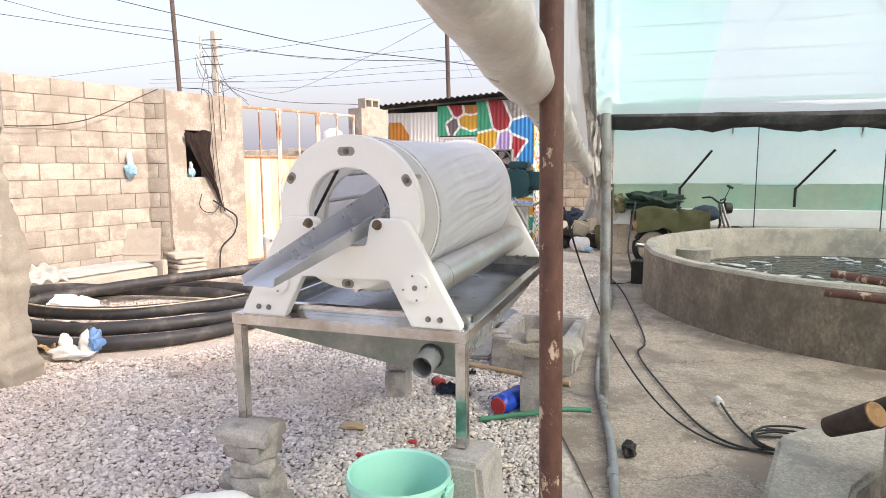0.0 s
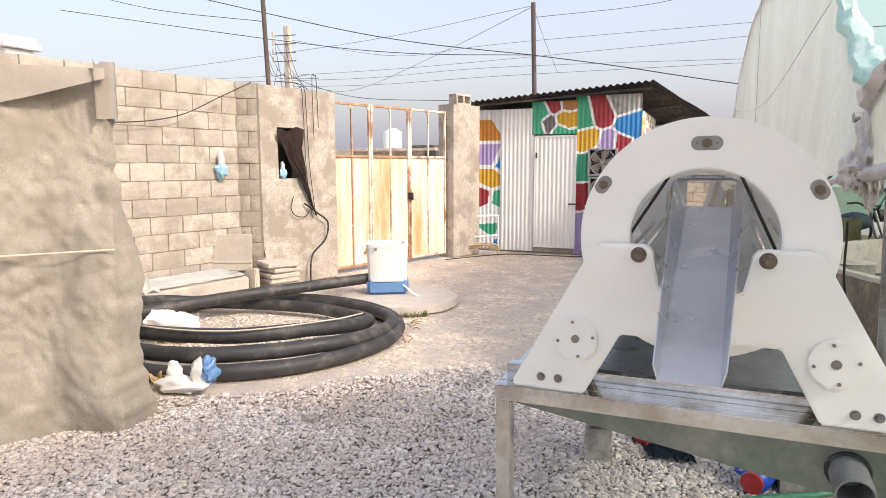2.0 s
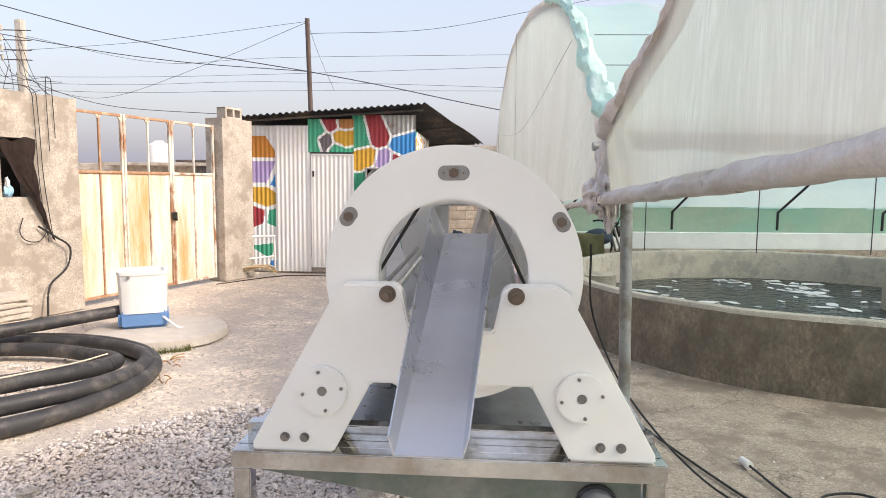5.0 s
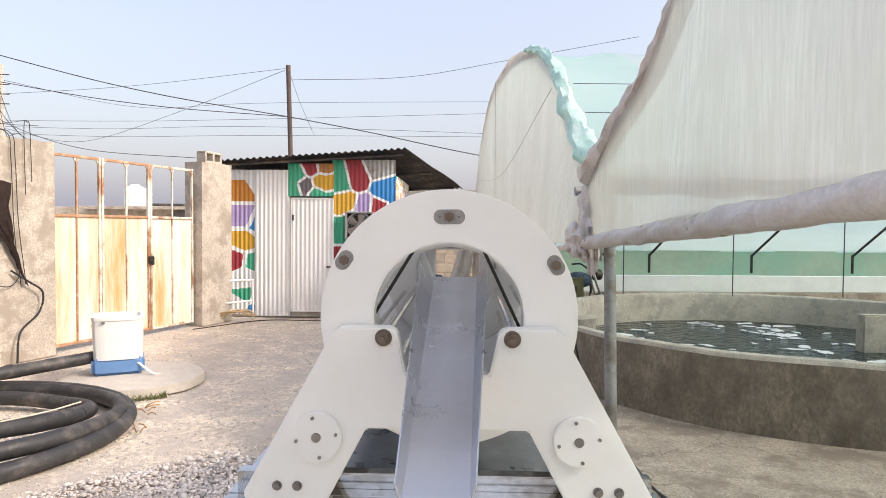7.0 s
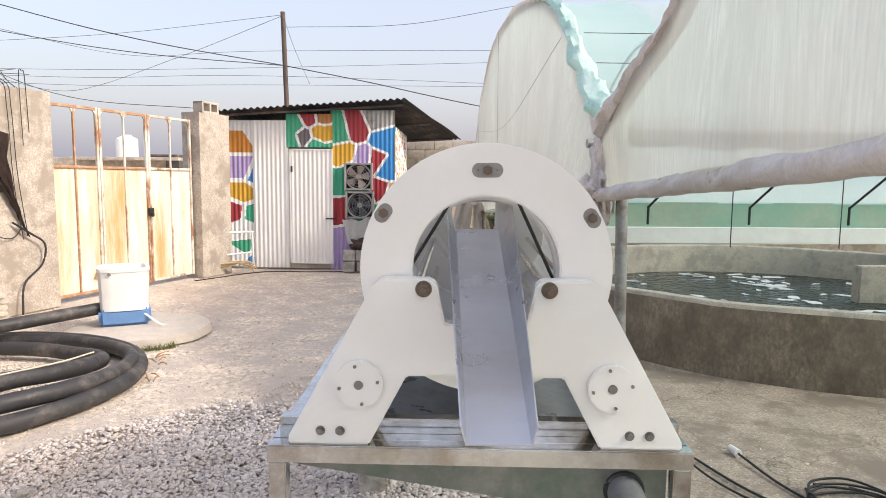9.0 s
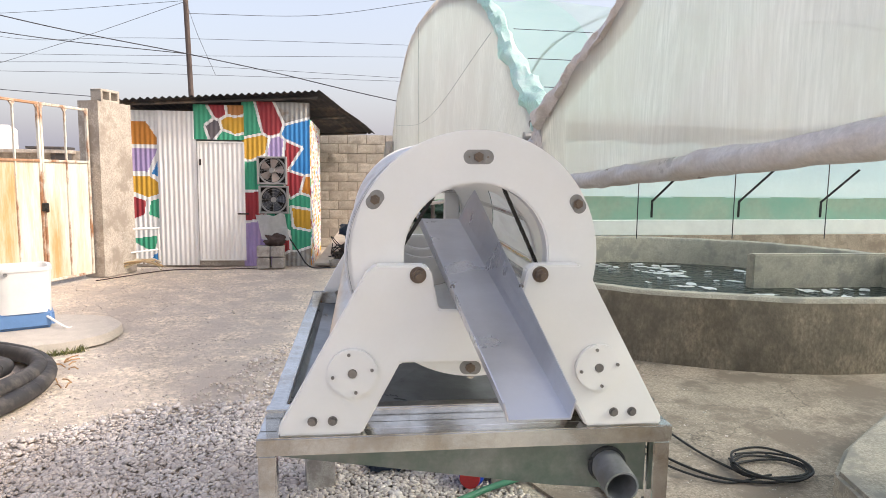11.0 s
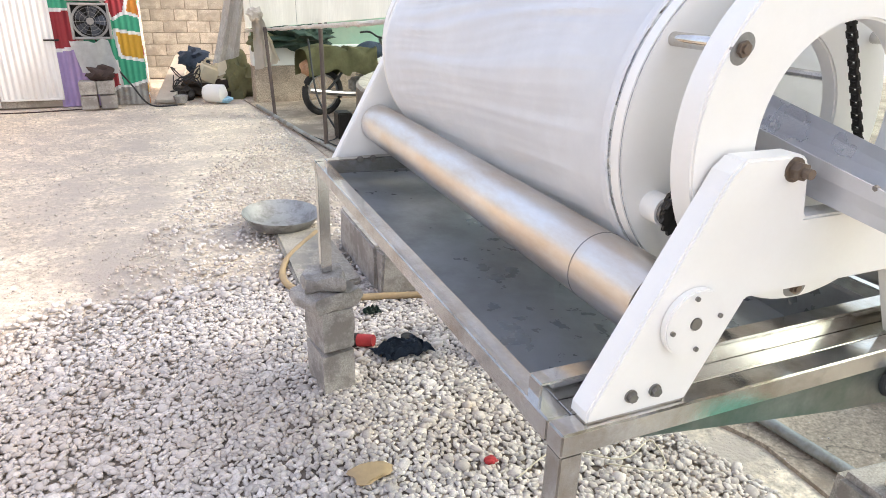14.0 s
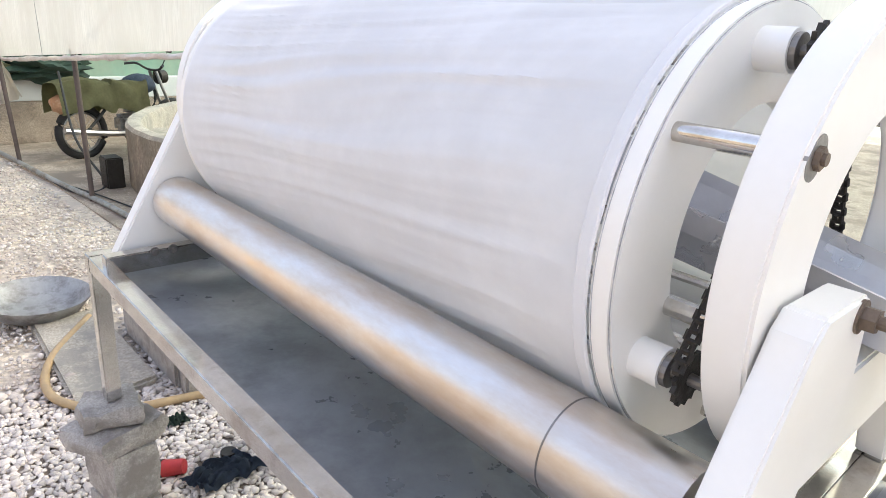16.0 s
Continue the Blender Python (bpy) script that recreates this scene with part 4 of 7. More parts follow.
# bunched film at the valley
bm = bmesh.new()
lump(bm, (-0.16, 4.60, 1.62), (0.06, 0.15, 0.26), 0.28, 4, 2.0, 3.2)
lump(bm, (-0.20, 4.80, 1.50), (0.06, 0.26, 0.10), 0.22, 4, 5.0, 2.8)
part("bunched_film", bm, M_ROLLFILM, tun_far, "crumpled film tied at the valley", smooth=True)
bm = bmesh.new()
rod(bm, (-0.22, 4.8, 1.78), (0.2, 4.85, 1.80), 0.026, 12)
rod(bm, (-0.16, 4.9, 1.86), (0.2, 4.95, 1.89), 0.022, 12)
part("gutter_pipe", bm, M_GALV, tun_far)
# gutter beam with rolled black fabric
bm = bmesh.new()
pts = [Vector((-0.06, 4.6, 1.83)) + AX * s + Vector((0, 0.02 * noise.noise((s * 2, 0, 0)), -0.03 * math.sin(s * 0.9) * 0.6)) for s in [0.12 * k for k in range(70)]]
tube(bm, pts, lambda s: 0.075 * (1 + 0.2 * noise.noise((s * 30, 0, 0))), 10, 0.5)
part("rolled_side", bm, M_DARKFELT, tun_far, "black fabric rolled along the gutter", smooth=True)
bm = bmesh.new()
pts = [Vector((0.2, 4.85, 1.93)) + AX * s for s in [0.4 * k for k in range(20)]]
tube(bm, pts, 0.028, 8)
part("gutter_rail", bm, M_GREENHOSE, tun_far, smooth=True)
bm = bmesh.new()
pts = [Vector((0.9, 4.75, 1.88)) + AX * s - Vector((0, 0, 0.01 * s)) for s in [0.4 * k for k in range(20)]]
tube(bm, pts, 0.035, 8, 0.3)
part("gutter_rail", bm, M_ROLLFILM, tun_far, smooth=True)
# wires strung over the outer slope of the far skin
for y, z in ((5.08, 2.07), (5.41, 2.30), (5.74, 2.56)):
    bm = bmesh.new()
    tube(bm, smoothed([Vector((front_x(y), y - 0.05, z + 0.03 + 0.02 * noise.noise((q * 1.3, y, 2)))) + AX * q for q in [0.05 + 0.6 * k for k in range(14)]], 4), 0.0026, 5)
    part("skin_wire", bm, M_WIRE, tun_far, "thin dark wire strung over the film")
bm = bmesh.new()
box(bm, (6.5, 0, 0.26), (13, 0.24, 0.516), 0.01)
part("curb_base", bm, M_SLAB, tun_far, "low brown concrete wall under the white sheet", m=pose(-0.62, 11.95, 0, 0, 0, 4.76))
# far side: low wall, white sheet, skirt
def far_side(u, z, off=0.0):
    return Vector((-0.62, 11.95 + off, z)) + AX * u


bm = bmesh.new()
box(bm, (6.5, 0, 0.66), (13, 0.2, 0.28), 0.01)
part("side_curb", bm, M_WHITEFILM, tun_far, "low wall wrapped in white plastic sheet", m=pose(-0.62, 11.95, 0, 0, 0, 4.76))
bm = bmesh.new()
sheet(bm, 60, 4, lambda u, v: far_side(13 * u, 0.72 + 0.5 * v, 0.0 + 0.02 * math.sin(u * 40)), 0.004)
part("skirt", bm, M_BAND, tun_far, "olive cloth skirt", smooth=True)
bm = bmesh.new()
sheet(bm, 60, 8, lambda u, v: far_side(13 * u, 1.2 + 1.0 * v, 0.06 * math.sin(v * 3.1) - 0.02 * v), 0.0)
part("side_film", bm, M_SIDEFILM, tun_far, "aqua side film", smooth=True)
for k in range(7):
    bm = bmesh.new()
    s = 1.1 + 1.75 * k
    rod(bm, far_side(s, 0.85, -0.15), far_side(s, 1.16, -0.15), 0.022, 8)
    rod(bm, far_side(s, 1.14, -0.15), far_side(s + 0.45, 1.75, -0.55), 0.02, 8)
    part("side_strut", bm, M_CABLE, tun_far)
for k, z in enumerate((2.62, 3.02, 3.38)):
    bm = bmesh.new()
    tube(bm, [far_side(0.2 + 0.8 * j, z + 0.02 * math.sin(j * 1.7), -0.75 - 0.35 * k + 0.0) for j in range(10)], 0.005, 5)
    part("stay_wire", bm, M_WIRE, tun_far)
for k in range(4):
    bm = bmesh.new()
    x = 1.5 + 1.6 * k
    rod(bm, (x, 10.8, 0.6), (x, 10.8, 3.1), 0.008, 6)
    part("hanging_wire", bm, M_WIRE, tun_far)
# near tunnel far ends, closing the place behind
bm = bmesh.new()
sheet(bm, 30, 6, lambda u, v: Vector((13.6, -3 + 15.5 * u, 3.2 * v + 0.05 * math.sin(u * 60))), 0.0)
part("end_film", bm, M_PALE, tun_far, "pale film closing the end", smooth=True)
bm = bmesh.new()
sheet(bm, 40, 6, lambda u, v: Vector((0.6 + 13 * u, -2.5 + 1.1 * u, 2.0 * v)), 0.0)
part("side_film", bm, M_PALE, tun_near, "pale side film", smooth=True)


def post(name, foot, top, r, material, label):
    bm = bmesh.new()
    rod(bm, foot, top, r, 14)
    return solo(name, bm, material, label, "post", smooth=True, group="tunnel posts")


post("steel_post", (0.108, 1.5, 0.0), (0.065, 1.5, 2.9), 0.0225, M_RUST, "rusty brown steel pipe post with flaking pale spots")
post("steel_post", (-0.05, 4.5, 0.0), (-0.09, 4.52, 1.92), 0.032, M_GALV, "grey galvanised pipe post under the tunnel valley")
post("steel_post", (-0.555, 10.55, 0.0), (-0.60, 10.6, 1.12), 0.022, M_WOODPOLE, "thin rusty pipe post under the curtain edge")
post("steel_post", (-0.35, 8.58, 0.0), (-0.36, 8.58, 1.30), 0.022, M_WOODPOLE, "thin rusty pipe post under the curtain edge")
bm = bmesh.new()
box(bm, (-0.10, 4.55, 1.70), (0.03, 0.03, 0.45), 0.003)
box(bm, (-0.085, 4.55, 1.92), (0.05, 0.03, 0.06), 0.003)
solo("angle_iron", bm, M_WOODPOLE, "rusty angle iron fixed to the valley post", "bracket")


# ---- round tank ----
TC, TR = Vector((2.79, 8.4, 0)), 2.75


def tank():
    t = thing("fish_tank", "round open concrete tank with damp dark stains, part full of water", "tank", pose(TC.x, TC.y, 0))
    bm = bmesh.new()
    seg = 96
    prof = [(0.0, 0.0), (0.006, 0.58), (0.03, 0.612), (0.10, 0.618), (0.15, 0.60), (0.17, 0.56), (0.18, 0.05)]
    rings = []
    for d, z in prof:
        ring = []
        for k in range(seg):
            a = 2 * math.pi * k / seg
            w = 0.02 * noise.noise((math.cos(a) * 3, math.sin(a) * 3, z * 2))
            zz = z + (0.012 * noise.noise((math.cos(a) * 9, math.sin(a) * 9, 4)) if z > 0.5 else 0)
            w += 0.006 * noise.noise((math.cos(a) * 30, math.sin(a) * 30, z * 14))
            r = TR - d + w
            ring.append(bm.verts.new((r * math.cos(a), r * math.sin(a), zz)))
        rings.append(ring)
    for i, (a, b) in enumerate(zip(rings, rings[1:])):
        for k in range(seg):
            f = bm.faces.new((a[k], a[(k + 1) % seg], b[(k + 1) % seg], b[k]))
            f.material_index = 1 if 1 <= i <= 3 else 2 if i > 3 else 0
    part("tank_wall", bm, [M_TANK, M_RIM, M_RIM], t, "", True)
    bm = bmesh.new()
    bmesh.ops.create_cone(bm, cap_ends=True, segments=64, radius1=TR - 0.1, radius2=TR - 0.1, depth=0.04, matrix=Matrix.Translation((0, 0, 0.03)))
    part("tank_floor", bm, M_TANK, t)
    bm = bmesh.new()
    box(bm, (2.2, 0.15, 0.33), (2.75, 0.16, 0.60), 0.015, seg=2)
    part("baffle_wall", bm, M_RIM, t, "low concrete baffle across the tank")


tank()
bm = bmesh.new()
bmesh.ops.create_circle(bm, cap_ends=True, segments=96, radius=TR - 0.09)
water = solo("water", bm, M_WATER, "dark rippled water in the round tank, glinting with sky", "water", "structure", m=pose(TC.x, TC.y, 0.21))



# thin white flakes of random outline, scattered over the water as one mesh
def foam():
    bm = bmesh.new()
    rs = random.Random(11)
    for _ in range(150):
        a, r = rs.uniform(0, 6.28), 2.35 * rs.random() ** 0.5
        x, y = r * math.cos(a), r * math.sin(a)
        if noise.noise((x * 0.8, y * 0.8, 3)) < -0.15 or (x > 0.7 and abs(y - 0.15) < 0.25):
            continue
        s, n, turn = rs.uniform(0.035, 0.13), 11, rs.uniform(0, 3)
        vs = []
        for k in range(n):
            q = 2 * math.pi * k / n
            rr = s * rs.uniform(0.45, 1.2)
            px, py = rr * 1.5 * math.cos(q), rr * 0.8 * math.sin(q)
            vs.append(bm.verts.new((x + px * math.cos(turn) - py * math.sin(turn), y + px * math.sin(turn) + py * math.cos(turn), 0)))
        bm.faces.new(vs)
    bmesh.ops.recalc_face_normals(bm, faces=bm.faces)
    bmesh.ops.solidify(bm, geom=bm.faces[:], thickness=0.004)
    return solo("foam", bm, M_BAGFILM, "thin white flakes floating on the dark water", "foam", "stuff", m=pose(TC.x, TC.y, 0.215))


white_flakes = foam()
bm = bmesh.new()
outer = [(0.80, 3.40), (1.02, 3.62), (1.65, 4.08), (3.2, 4.9)]
inner = [(3.2, 4.55), (1.9, 3.85), (1.3, 3.40), (1.0, 2.95), (0.72, 2.1), (0.5, 2.1)]
vs = [bm.verts.new((x, y, 0.0)) for x, y in outer + inner]
f = bm.faces.new(vs)
r = bmesh.ops.extrude_face_region(bm, geom=[f])
for g in r["geom"]:
    if isinstance(g, bmesh.types.BMVert):
        g.co.z = 0.34
bmesh.ops.recalc_face_normals(bm, faces=bm.faces)
bmesh.ops.bevel(bm, geom=[e for e in bm.edges if e.calc_face_angle(0) > 0.5], offset=0.02, segments=2, affect="EDGES")
solo("low_wall", bm, M_RIM, "low rough concrete wall round a second basin", "low wall")


# ---- the drum filter ----
MX = pose(-0.88, 2.50, 0.93, 1.2, 0, 0)
MI = MX.inverted()


def slot_plate(parent, x, z, y, rot, long=0.03):
    """A slotted steel washer with its nut, let into the ring."""
    bm = bmesh.new()
    n = 20
    out = []
    for k in range(n):
        a = 2 * math.pi * k / n
        out.append((long * (1 if math.cos(a) > 0 else -1) * 0.6 + 0.0175 * math.cos(a), 0.0175 * math.sin(a)))
    prism(bm, out, -0.0022, 0.004)
    w = part("washer", bm, M_SLOT, parent, "slotted steel washer", m=pose(x, y, z, 0, rot, 0))
    bm = bmesh.new()
    rod(bm, (0, 0, 0), (0, -0.008, 0), 0.0122, 6)
    rod(bm, (0, 0, 0), (0, -0.012, 0), 0.0065, 12)
    for q in (-0.7, 0.7):
        rod(bm, (long * q, 0, 0), (long * q, -0.003, 0), 0.0022, 8)
    part("nut", bm, M_RUSTBOLT, w)


def a_plate(parent, y0, y1, name, label):
    half = [(-0.472, 0.0), (-0.47, 0.02), (-0.268, 0.385), (-0.245, 0.405), (-0.13, 0.405), (-0.115, 0.392), (-0.095, 0.30)]
    low = [(-0.186, 0.172), (-0.276, 0.0)]
    out = half + [(-x, z) for x, z in half[::-1]] + [(-x, z) for x, z in low[::-1]] + low
    bm = bmesh.new()
    prism(bm, out, y0, y1, 0.004)
    return part(name, bm, M_HDPE, parent, label)


def hub_disc(parent, x, z, y, sgn=-1):
    bm = bmesh.new()
    ring_disc(bm, (0, 0), 0.058, 0.0095, 0, 0.014 * sgn, 40, 0.002)
    d = part("bearing_disc", bm, M_HDPE, parent, "round white bearing cover", True, pose(x, y, z))
    bm = bmesh.new()
    rod(bm, (0, 0.004, 0), (0, 0.016 * sgn, 0), 0.0105, 16)
    part("shaft_end", bm, M_BOLT, d, "steel shaft end", m=pose(0, 0, 0))
    for a in (100, 10, 280, 190):
        bm = bmesh.new()
        rod(bm, (0, 0, 0), (0, 0.018 * sgn, 0), 0.004, 10)
        part("screw", bm, M_BOLT, d, m=pose(0.046 * math.cos(radians(a)), 0, 0.046 * math.sin(radians(a))))


def hexbolt(parent, x, z, y, r=0.0085, long=0.010, material=None, stud=0.0):
    bm = bmesh.new()
    rod(bm, (0, 0.002, 0), (0, -0.003, 0), r * 1.35, 16)
    rod(bm, (0, 0, 0), (0, -long, 0), r, 6)
    if stud:
        rod(bm, (0, 0, 0), (0, -stud, 0), r * 0.55, 12)
    part("bolt", bm, material or M_BOLT, parent, m=pose(x, y, z, 0, random.uniform(0, 60), 0))


def drum_filter():
    f = thing("drum_filter", "white plastic and cloth drum filter on a stainless steel table", "machine", MX)
    WL, WR, L, T = 0.521, 0.497, 1.66, 1.72
    WM = (WR - WL) / 2
    # table frame
    for name, c, s in (("front_rail", (WM, 0.022, -0.022), (WL + WR, 0.044, 0.044)), ("back_rail", (WM, T - 0.022, -0.022), (WL + WR, 0.044, 0.044)),
                       ("side_rail", (-WL + 0.022, T / 2, -0.022), (0.044, T - 0.088, 0.044)), ("side_rail", (WR - 0.022, T / 2, -0.022), (0.044, T - 0.088, 0.044)),
                       ("cross_channel", (WM, 0.105, 0.012), (WL + WR - 0.02, 0.04, 0.05)), ("cross_channel", (WM, L - 0.10, 0.012), (WL + WR - 0.02, 0.04, 0.05))):
        bm = bmesh.new()
        box(bm, c, s, 0.003, seg=2)
        part(name, bm, M_STEEL, f)
    bm = bmesh.new()
    box(bm, (WM, 0.0645, -0.004), (WL + WR - 0.09, 0.039, 0.006), 0.001)
    part("drip_strip", bm, M_STEEL, f)
    for x, y, z in ((-WL + 0.024, 0.024, -0.458), (WR - 0.024, 0.024, -0.452), (-WL + 0.024, T - 0.024, -0.452), (WR - 0.024, T - 0.024, -0.440)):
        bm = bmesh.new()
        box(bm, (x, y, (z - 0.044) / 2), (0.042, 0.042, -z - 0.044), 0.003, seg=2)
        part("leg", bm, M_STEEL, f, m=pose(0, 0, 0))
    # hopper tray under the drum
    bm = bmesh.new()
    t = [(-WL + 0.044, 0.05, -0.03), (WR - 0.044, 0.05, -0.03), (WR - 0.044, T - 0.05, -0.03), (-WL + 0.044, T - 0.05, -0.03)]
    b = [(-WL + 0.06, 0.06, -0.06), (WR - 0.06, 0.06, -0.185), (WR - 0.06, T - 0.06, -0.10), (-WL + 0.06, T - 0.06, -0.045)]
    tv, bv = [bm.verts.new(p) for p in t], [bm.verts.new(p) for p in b]
    for k in range(4):
        bm.faces.new((tv[k], tv[(k + 1) % 4], bv[(k + 1) % 4], bv[k]))
    bm.faces.new(bv)
    bmesh.ops.recalc_face_normals(bm, faces=bm.faces)
    bmesh.ops.solidify(bm, geom=bm.faces[:], thickness=0.003)
    part("tray", bm, M_TRAY, f, "sloping grey metal tray, wet and stained")
    bm = bmesh.new()
    prism(bm, [(-WL + 0.05, -0.046), (WR - 0.05, -0.046), (WR - 0.05, -0.19), (0.20, -0.165), (-WL + 0.05, -0.062)], 0.040, 0.044)
    part("tray_front", bm, M_TRAYFRONT, f, "stained steel front of the tray")
    bm = bmesh.new()
    prof = [(0.037, 0.0), (0.042, 0.0), (0.042, 0.11), (0.037, 0.11), (0.037, 0.0)]
    lathe(bm, prof, 28, pose(0.345, 0.045, -0.115, 96, 0, 0))
    part("outlet_pipe", bm, M_PVC, f, "grey plastic outlet pipe stub", True)
    bm = bmesh.new()
    tube(bm, [Vector((0.345 + 0.044 * math.cos(a), 0.036, -0.115 + 0.044 * math.sin(a))) for a in [k * 0.262 for k in range(25)]], 0.006, 6, 0.9)
    part("pipe_seal", bm, M_DARKFELT, f, "black sealant round the pipe")
    # plates
    a_plate(f, 0.012, 0.058, "front_plate", "thick white plastic end plate on two legs")
    a_plate(f, L - 0.062, L - 0.016, "back_plate", "thick white plastic end plate on two legs")
    CZ = 0.42
    for y0, y1, nm in ((0.062, 0.112, "front_ring"), (L - 0.145, L - 0.105, "back_ring")):
        bm = bmesh.new()
        ring_disc(bm, (0, CZ), 0.302, 0.176, y0, y1, 96, 0.004)
        rg = part(nm, bm, M_HDPE, f, "thick white plastic ring", True)
        if y0 < 0.1:
            slot_plate(rg, 0.0, CZ + 0.238, 0.0635, 0, 0.032)
            slot_plate(rg, -0.245, CZ + 0.135, 0.0635, -52, 0.012)
            slot_plate(rg, 0.248, CZ + 0.128, 0.0635, 58, 0.012)
            slot_plate(rg, -0.01, CZ - 0.279, 0.0635, 4, 0.016)
    for s in (-1, 1):
        hub_disc(f, 0.298 * s, 0.153, 0.012)
        hexbolt(f, 0.146 * s, 0.383, 0.012, 0.0145, 0.018, M_RUSTBOLT, 0.032)
        for x in (0.345, 0.392):
            hexbolt(f, x * s, 0.035, 0.012)
            hexbolt(f, x * s, 0.035, L - 0.125, 0.009)
    # rollers
    for s in (-1, 1):
        bm = bmesh.new()
        rod(bm, (0.302 * s, 0.075, 0.147), (0.302 * s, L - 0.07, 0.147), 0.0675, 48)
        rl = part("roller", bm, M_ROLLER, f, "brushed steel support roller", True)
        bm = bmesh.new()
        rod(bm, (0.302 * s, 0.245, 0.147), (0.302 * s, 0.2475, 0.147), 0.0680, 48)
        part("roller_seam", bm, M_BOLT, rl)
    # drum: end rings, bead, cloth
    DZ, DR = 0.395, 0.318
    for y0, y1 in ((0.212, 0.245), (L - 0.20, L - 0.16)):
        bm = bmesh.new()
        ring_disc(bm, (0, DZ), DR - 0.002, 0.185, y0, y1, 96, 0.004)
        part("drum_ring", bm, M_HDPE, f, "white plastic drum ring", True)
    bm = bmesh.new()
    rows_ = []
    for y, dr in ((0.2435, 0.000), (0.2440, 0.0035), (0.2460, 0.0050), (0.2495, 0.0044), (0.253, 0.0052), (0.2565, 0.0044), (0.260, 0.0052), (0.2635, 0.0030), (0.2640, -0.002)):
        rows_.append([bm.verts.new(((DR + dr + 0.0011 * noise.noise((k * 0.7, y * 300, 1))) * math.sin(2 * math.pi * k / 160), y + 0.0014 * noise.noise((k * 0.33, 2, 0)), DZ + (DR + dr + 0.0011 * noise.noise((k * 0.7, y * 300, 1))) * math.cos(2 * math.pi * k / 160))) for k in range(160)])
    for a, b in zip(rows_, rows_[1:]):
        for k in range(160):
            bm.faces.new((a[k], a[(k + 1) % 160], b[(k + 1) % 160], b[k]))
    bmesh.ops.recalc_face_normals(bm, faces=bm.faces)
    part("cloth_binding", bm, M_CLOTH, f, "ribbed white band binding the cloth to the ring", True)
    for y, rr, zz, nm in ((0.2390, DR - 0.0019, DZ, "seam_line"), (0.2145, DR - 0.0044, DZ, "seam_line"), (0.107, 0.2999, CZ, "seam_line")):
        bm = bmesh.new()
        hoop(bm, (0, zz), rr, y, 0.0007, 120, 5)
        for v in bm.verts:
            v.co.y += 0.0005 * noise.noise(v.co * 30)
        part(nm, bm, M_PENCIL, f, "thin dark line round the rim")
    bm = bmesh.new()

    def cloth(u, v):
        a = 2 * math.pi * u
        y = 0.243 + (L - 0.192 - 0.243) * v
        e = min(1, 8 * v * (1 - v))
        b = a + 0.42 * v + 0.10 * noise.noise((math.sin(a) * 2, math.cos(a) * 2, v * 2))

        def crease(k, run, z0):
            return 1 - 2.2 * abs(noise.noise((math.sin(b) * k, math.cos(b) * k, v * run + z0)))

        slack = 0.35 + 0.65 * max(0.0, min(1.0, 0.5 + 1.3 * noise.noise((math.sin(a + 0.5 * v) * 1.6, math.cos(a + 0.5 * v) * 1.6, v * 1.4 + 8))))
        fold = noise.noise((math.sin(b) * 4.0, math.cos(b) * 4.0, v * 0.6 + 3)) * 0.009 + slack * (0.0064 * crease(7, 0.9, 1) + 0.0042 * crease(15, 1.3, 5) + 0.0018 * crease(27, 1.8, 9))
        r = DR + 0.001 - 0.012 * e + fold * e
        return Vector((r * math.sin(a), y, DZ + r * math.cos(a)))

    sheet(bm, 420, 56, cloth)
    bmesh.ops.remove_doubles(bm, verts=bm.verts[:], dist=0.0004)
    part("drum_cloth", bm, M_CLOTH, f, "white filter cloth stretched over the drum, lightly creased", True)
    for k in range(12):
        bm = bmesh.new()
        a = k * math.pi / 6 + 0.2
        rod(bm, (0.245 * math.sin(a), 0.25, DZ + 0.245 * math.cos(a)), (0.245 * math.sin(a), L - 0.22, DZ + 0.245 * math.cos(a)), 0.009, 8)
        part("drum_rod", bm, M_STEEL, f, smooth=True)
    for a in (-56, 56, 180):
        bm = bmesh.new()
        x, z = 0.288 * math.sin(radians(a)), DZ + 0.288 * math.cos(radians(a))
        rod(bm, (x, 0.11, z), (x, 0.214, z), 0.0115, 14)
        part("spacer_rod", bm, M_STEEL, f, "steel spacer rod between the rings", True)
    for a in (-118, -15, 15, 118):
        bm = bmesh.new()
        x, z = 0.262 * math.sin(radians(a)), DZ + 0.262 * math.cos(radians(a))
        rod(bm, (x, 0.172, z), (x, 0.214, z), 0.027, 20)
        hub = part("hub", bm, M_HDPE, f, "white plastic hub with a steel face", True)
        bm = bmesh.new()
        rod(bm, (x, 0.164, z), (x, 0.173, z), 0.022, 18)
        rod(bm, (x, 0.112, z), (x, 0.166, z), 0.008, 12)
        part("hub_shaft", bm, M_BOLT, hub)
    # sprocket and chain in the gap
    for a in (-118, 118, -15, 15):
        bm = bmesh.new()
        x, z = 0.262 * math.sin(radians(a)), DZ + 0.262 * math.cos(radians(a))
        out = []
        for k in range(28):
            r = 0.036 if k % 2 else 0.030
            out.append((x + r * math.cos(k * math.pi / 14), z + r * math.sin(k * math.pi / 14)))
        prism(bm, out, 0.142, 0.148)
        part("sprocket", bm, M_CHAIN, f)
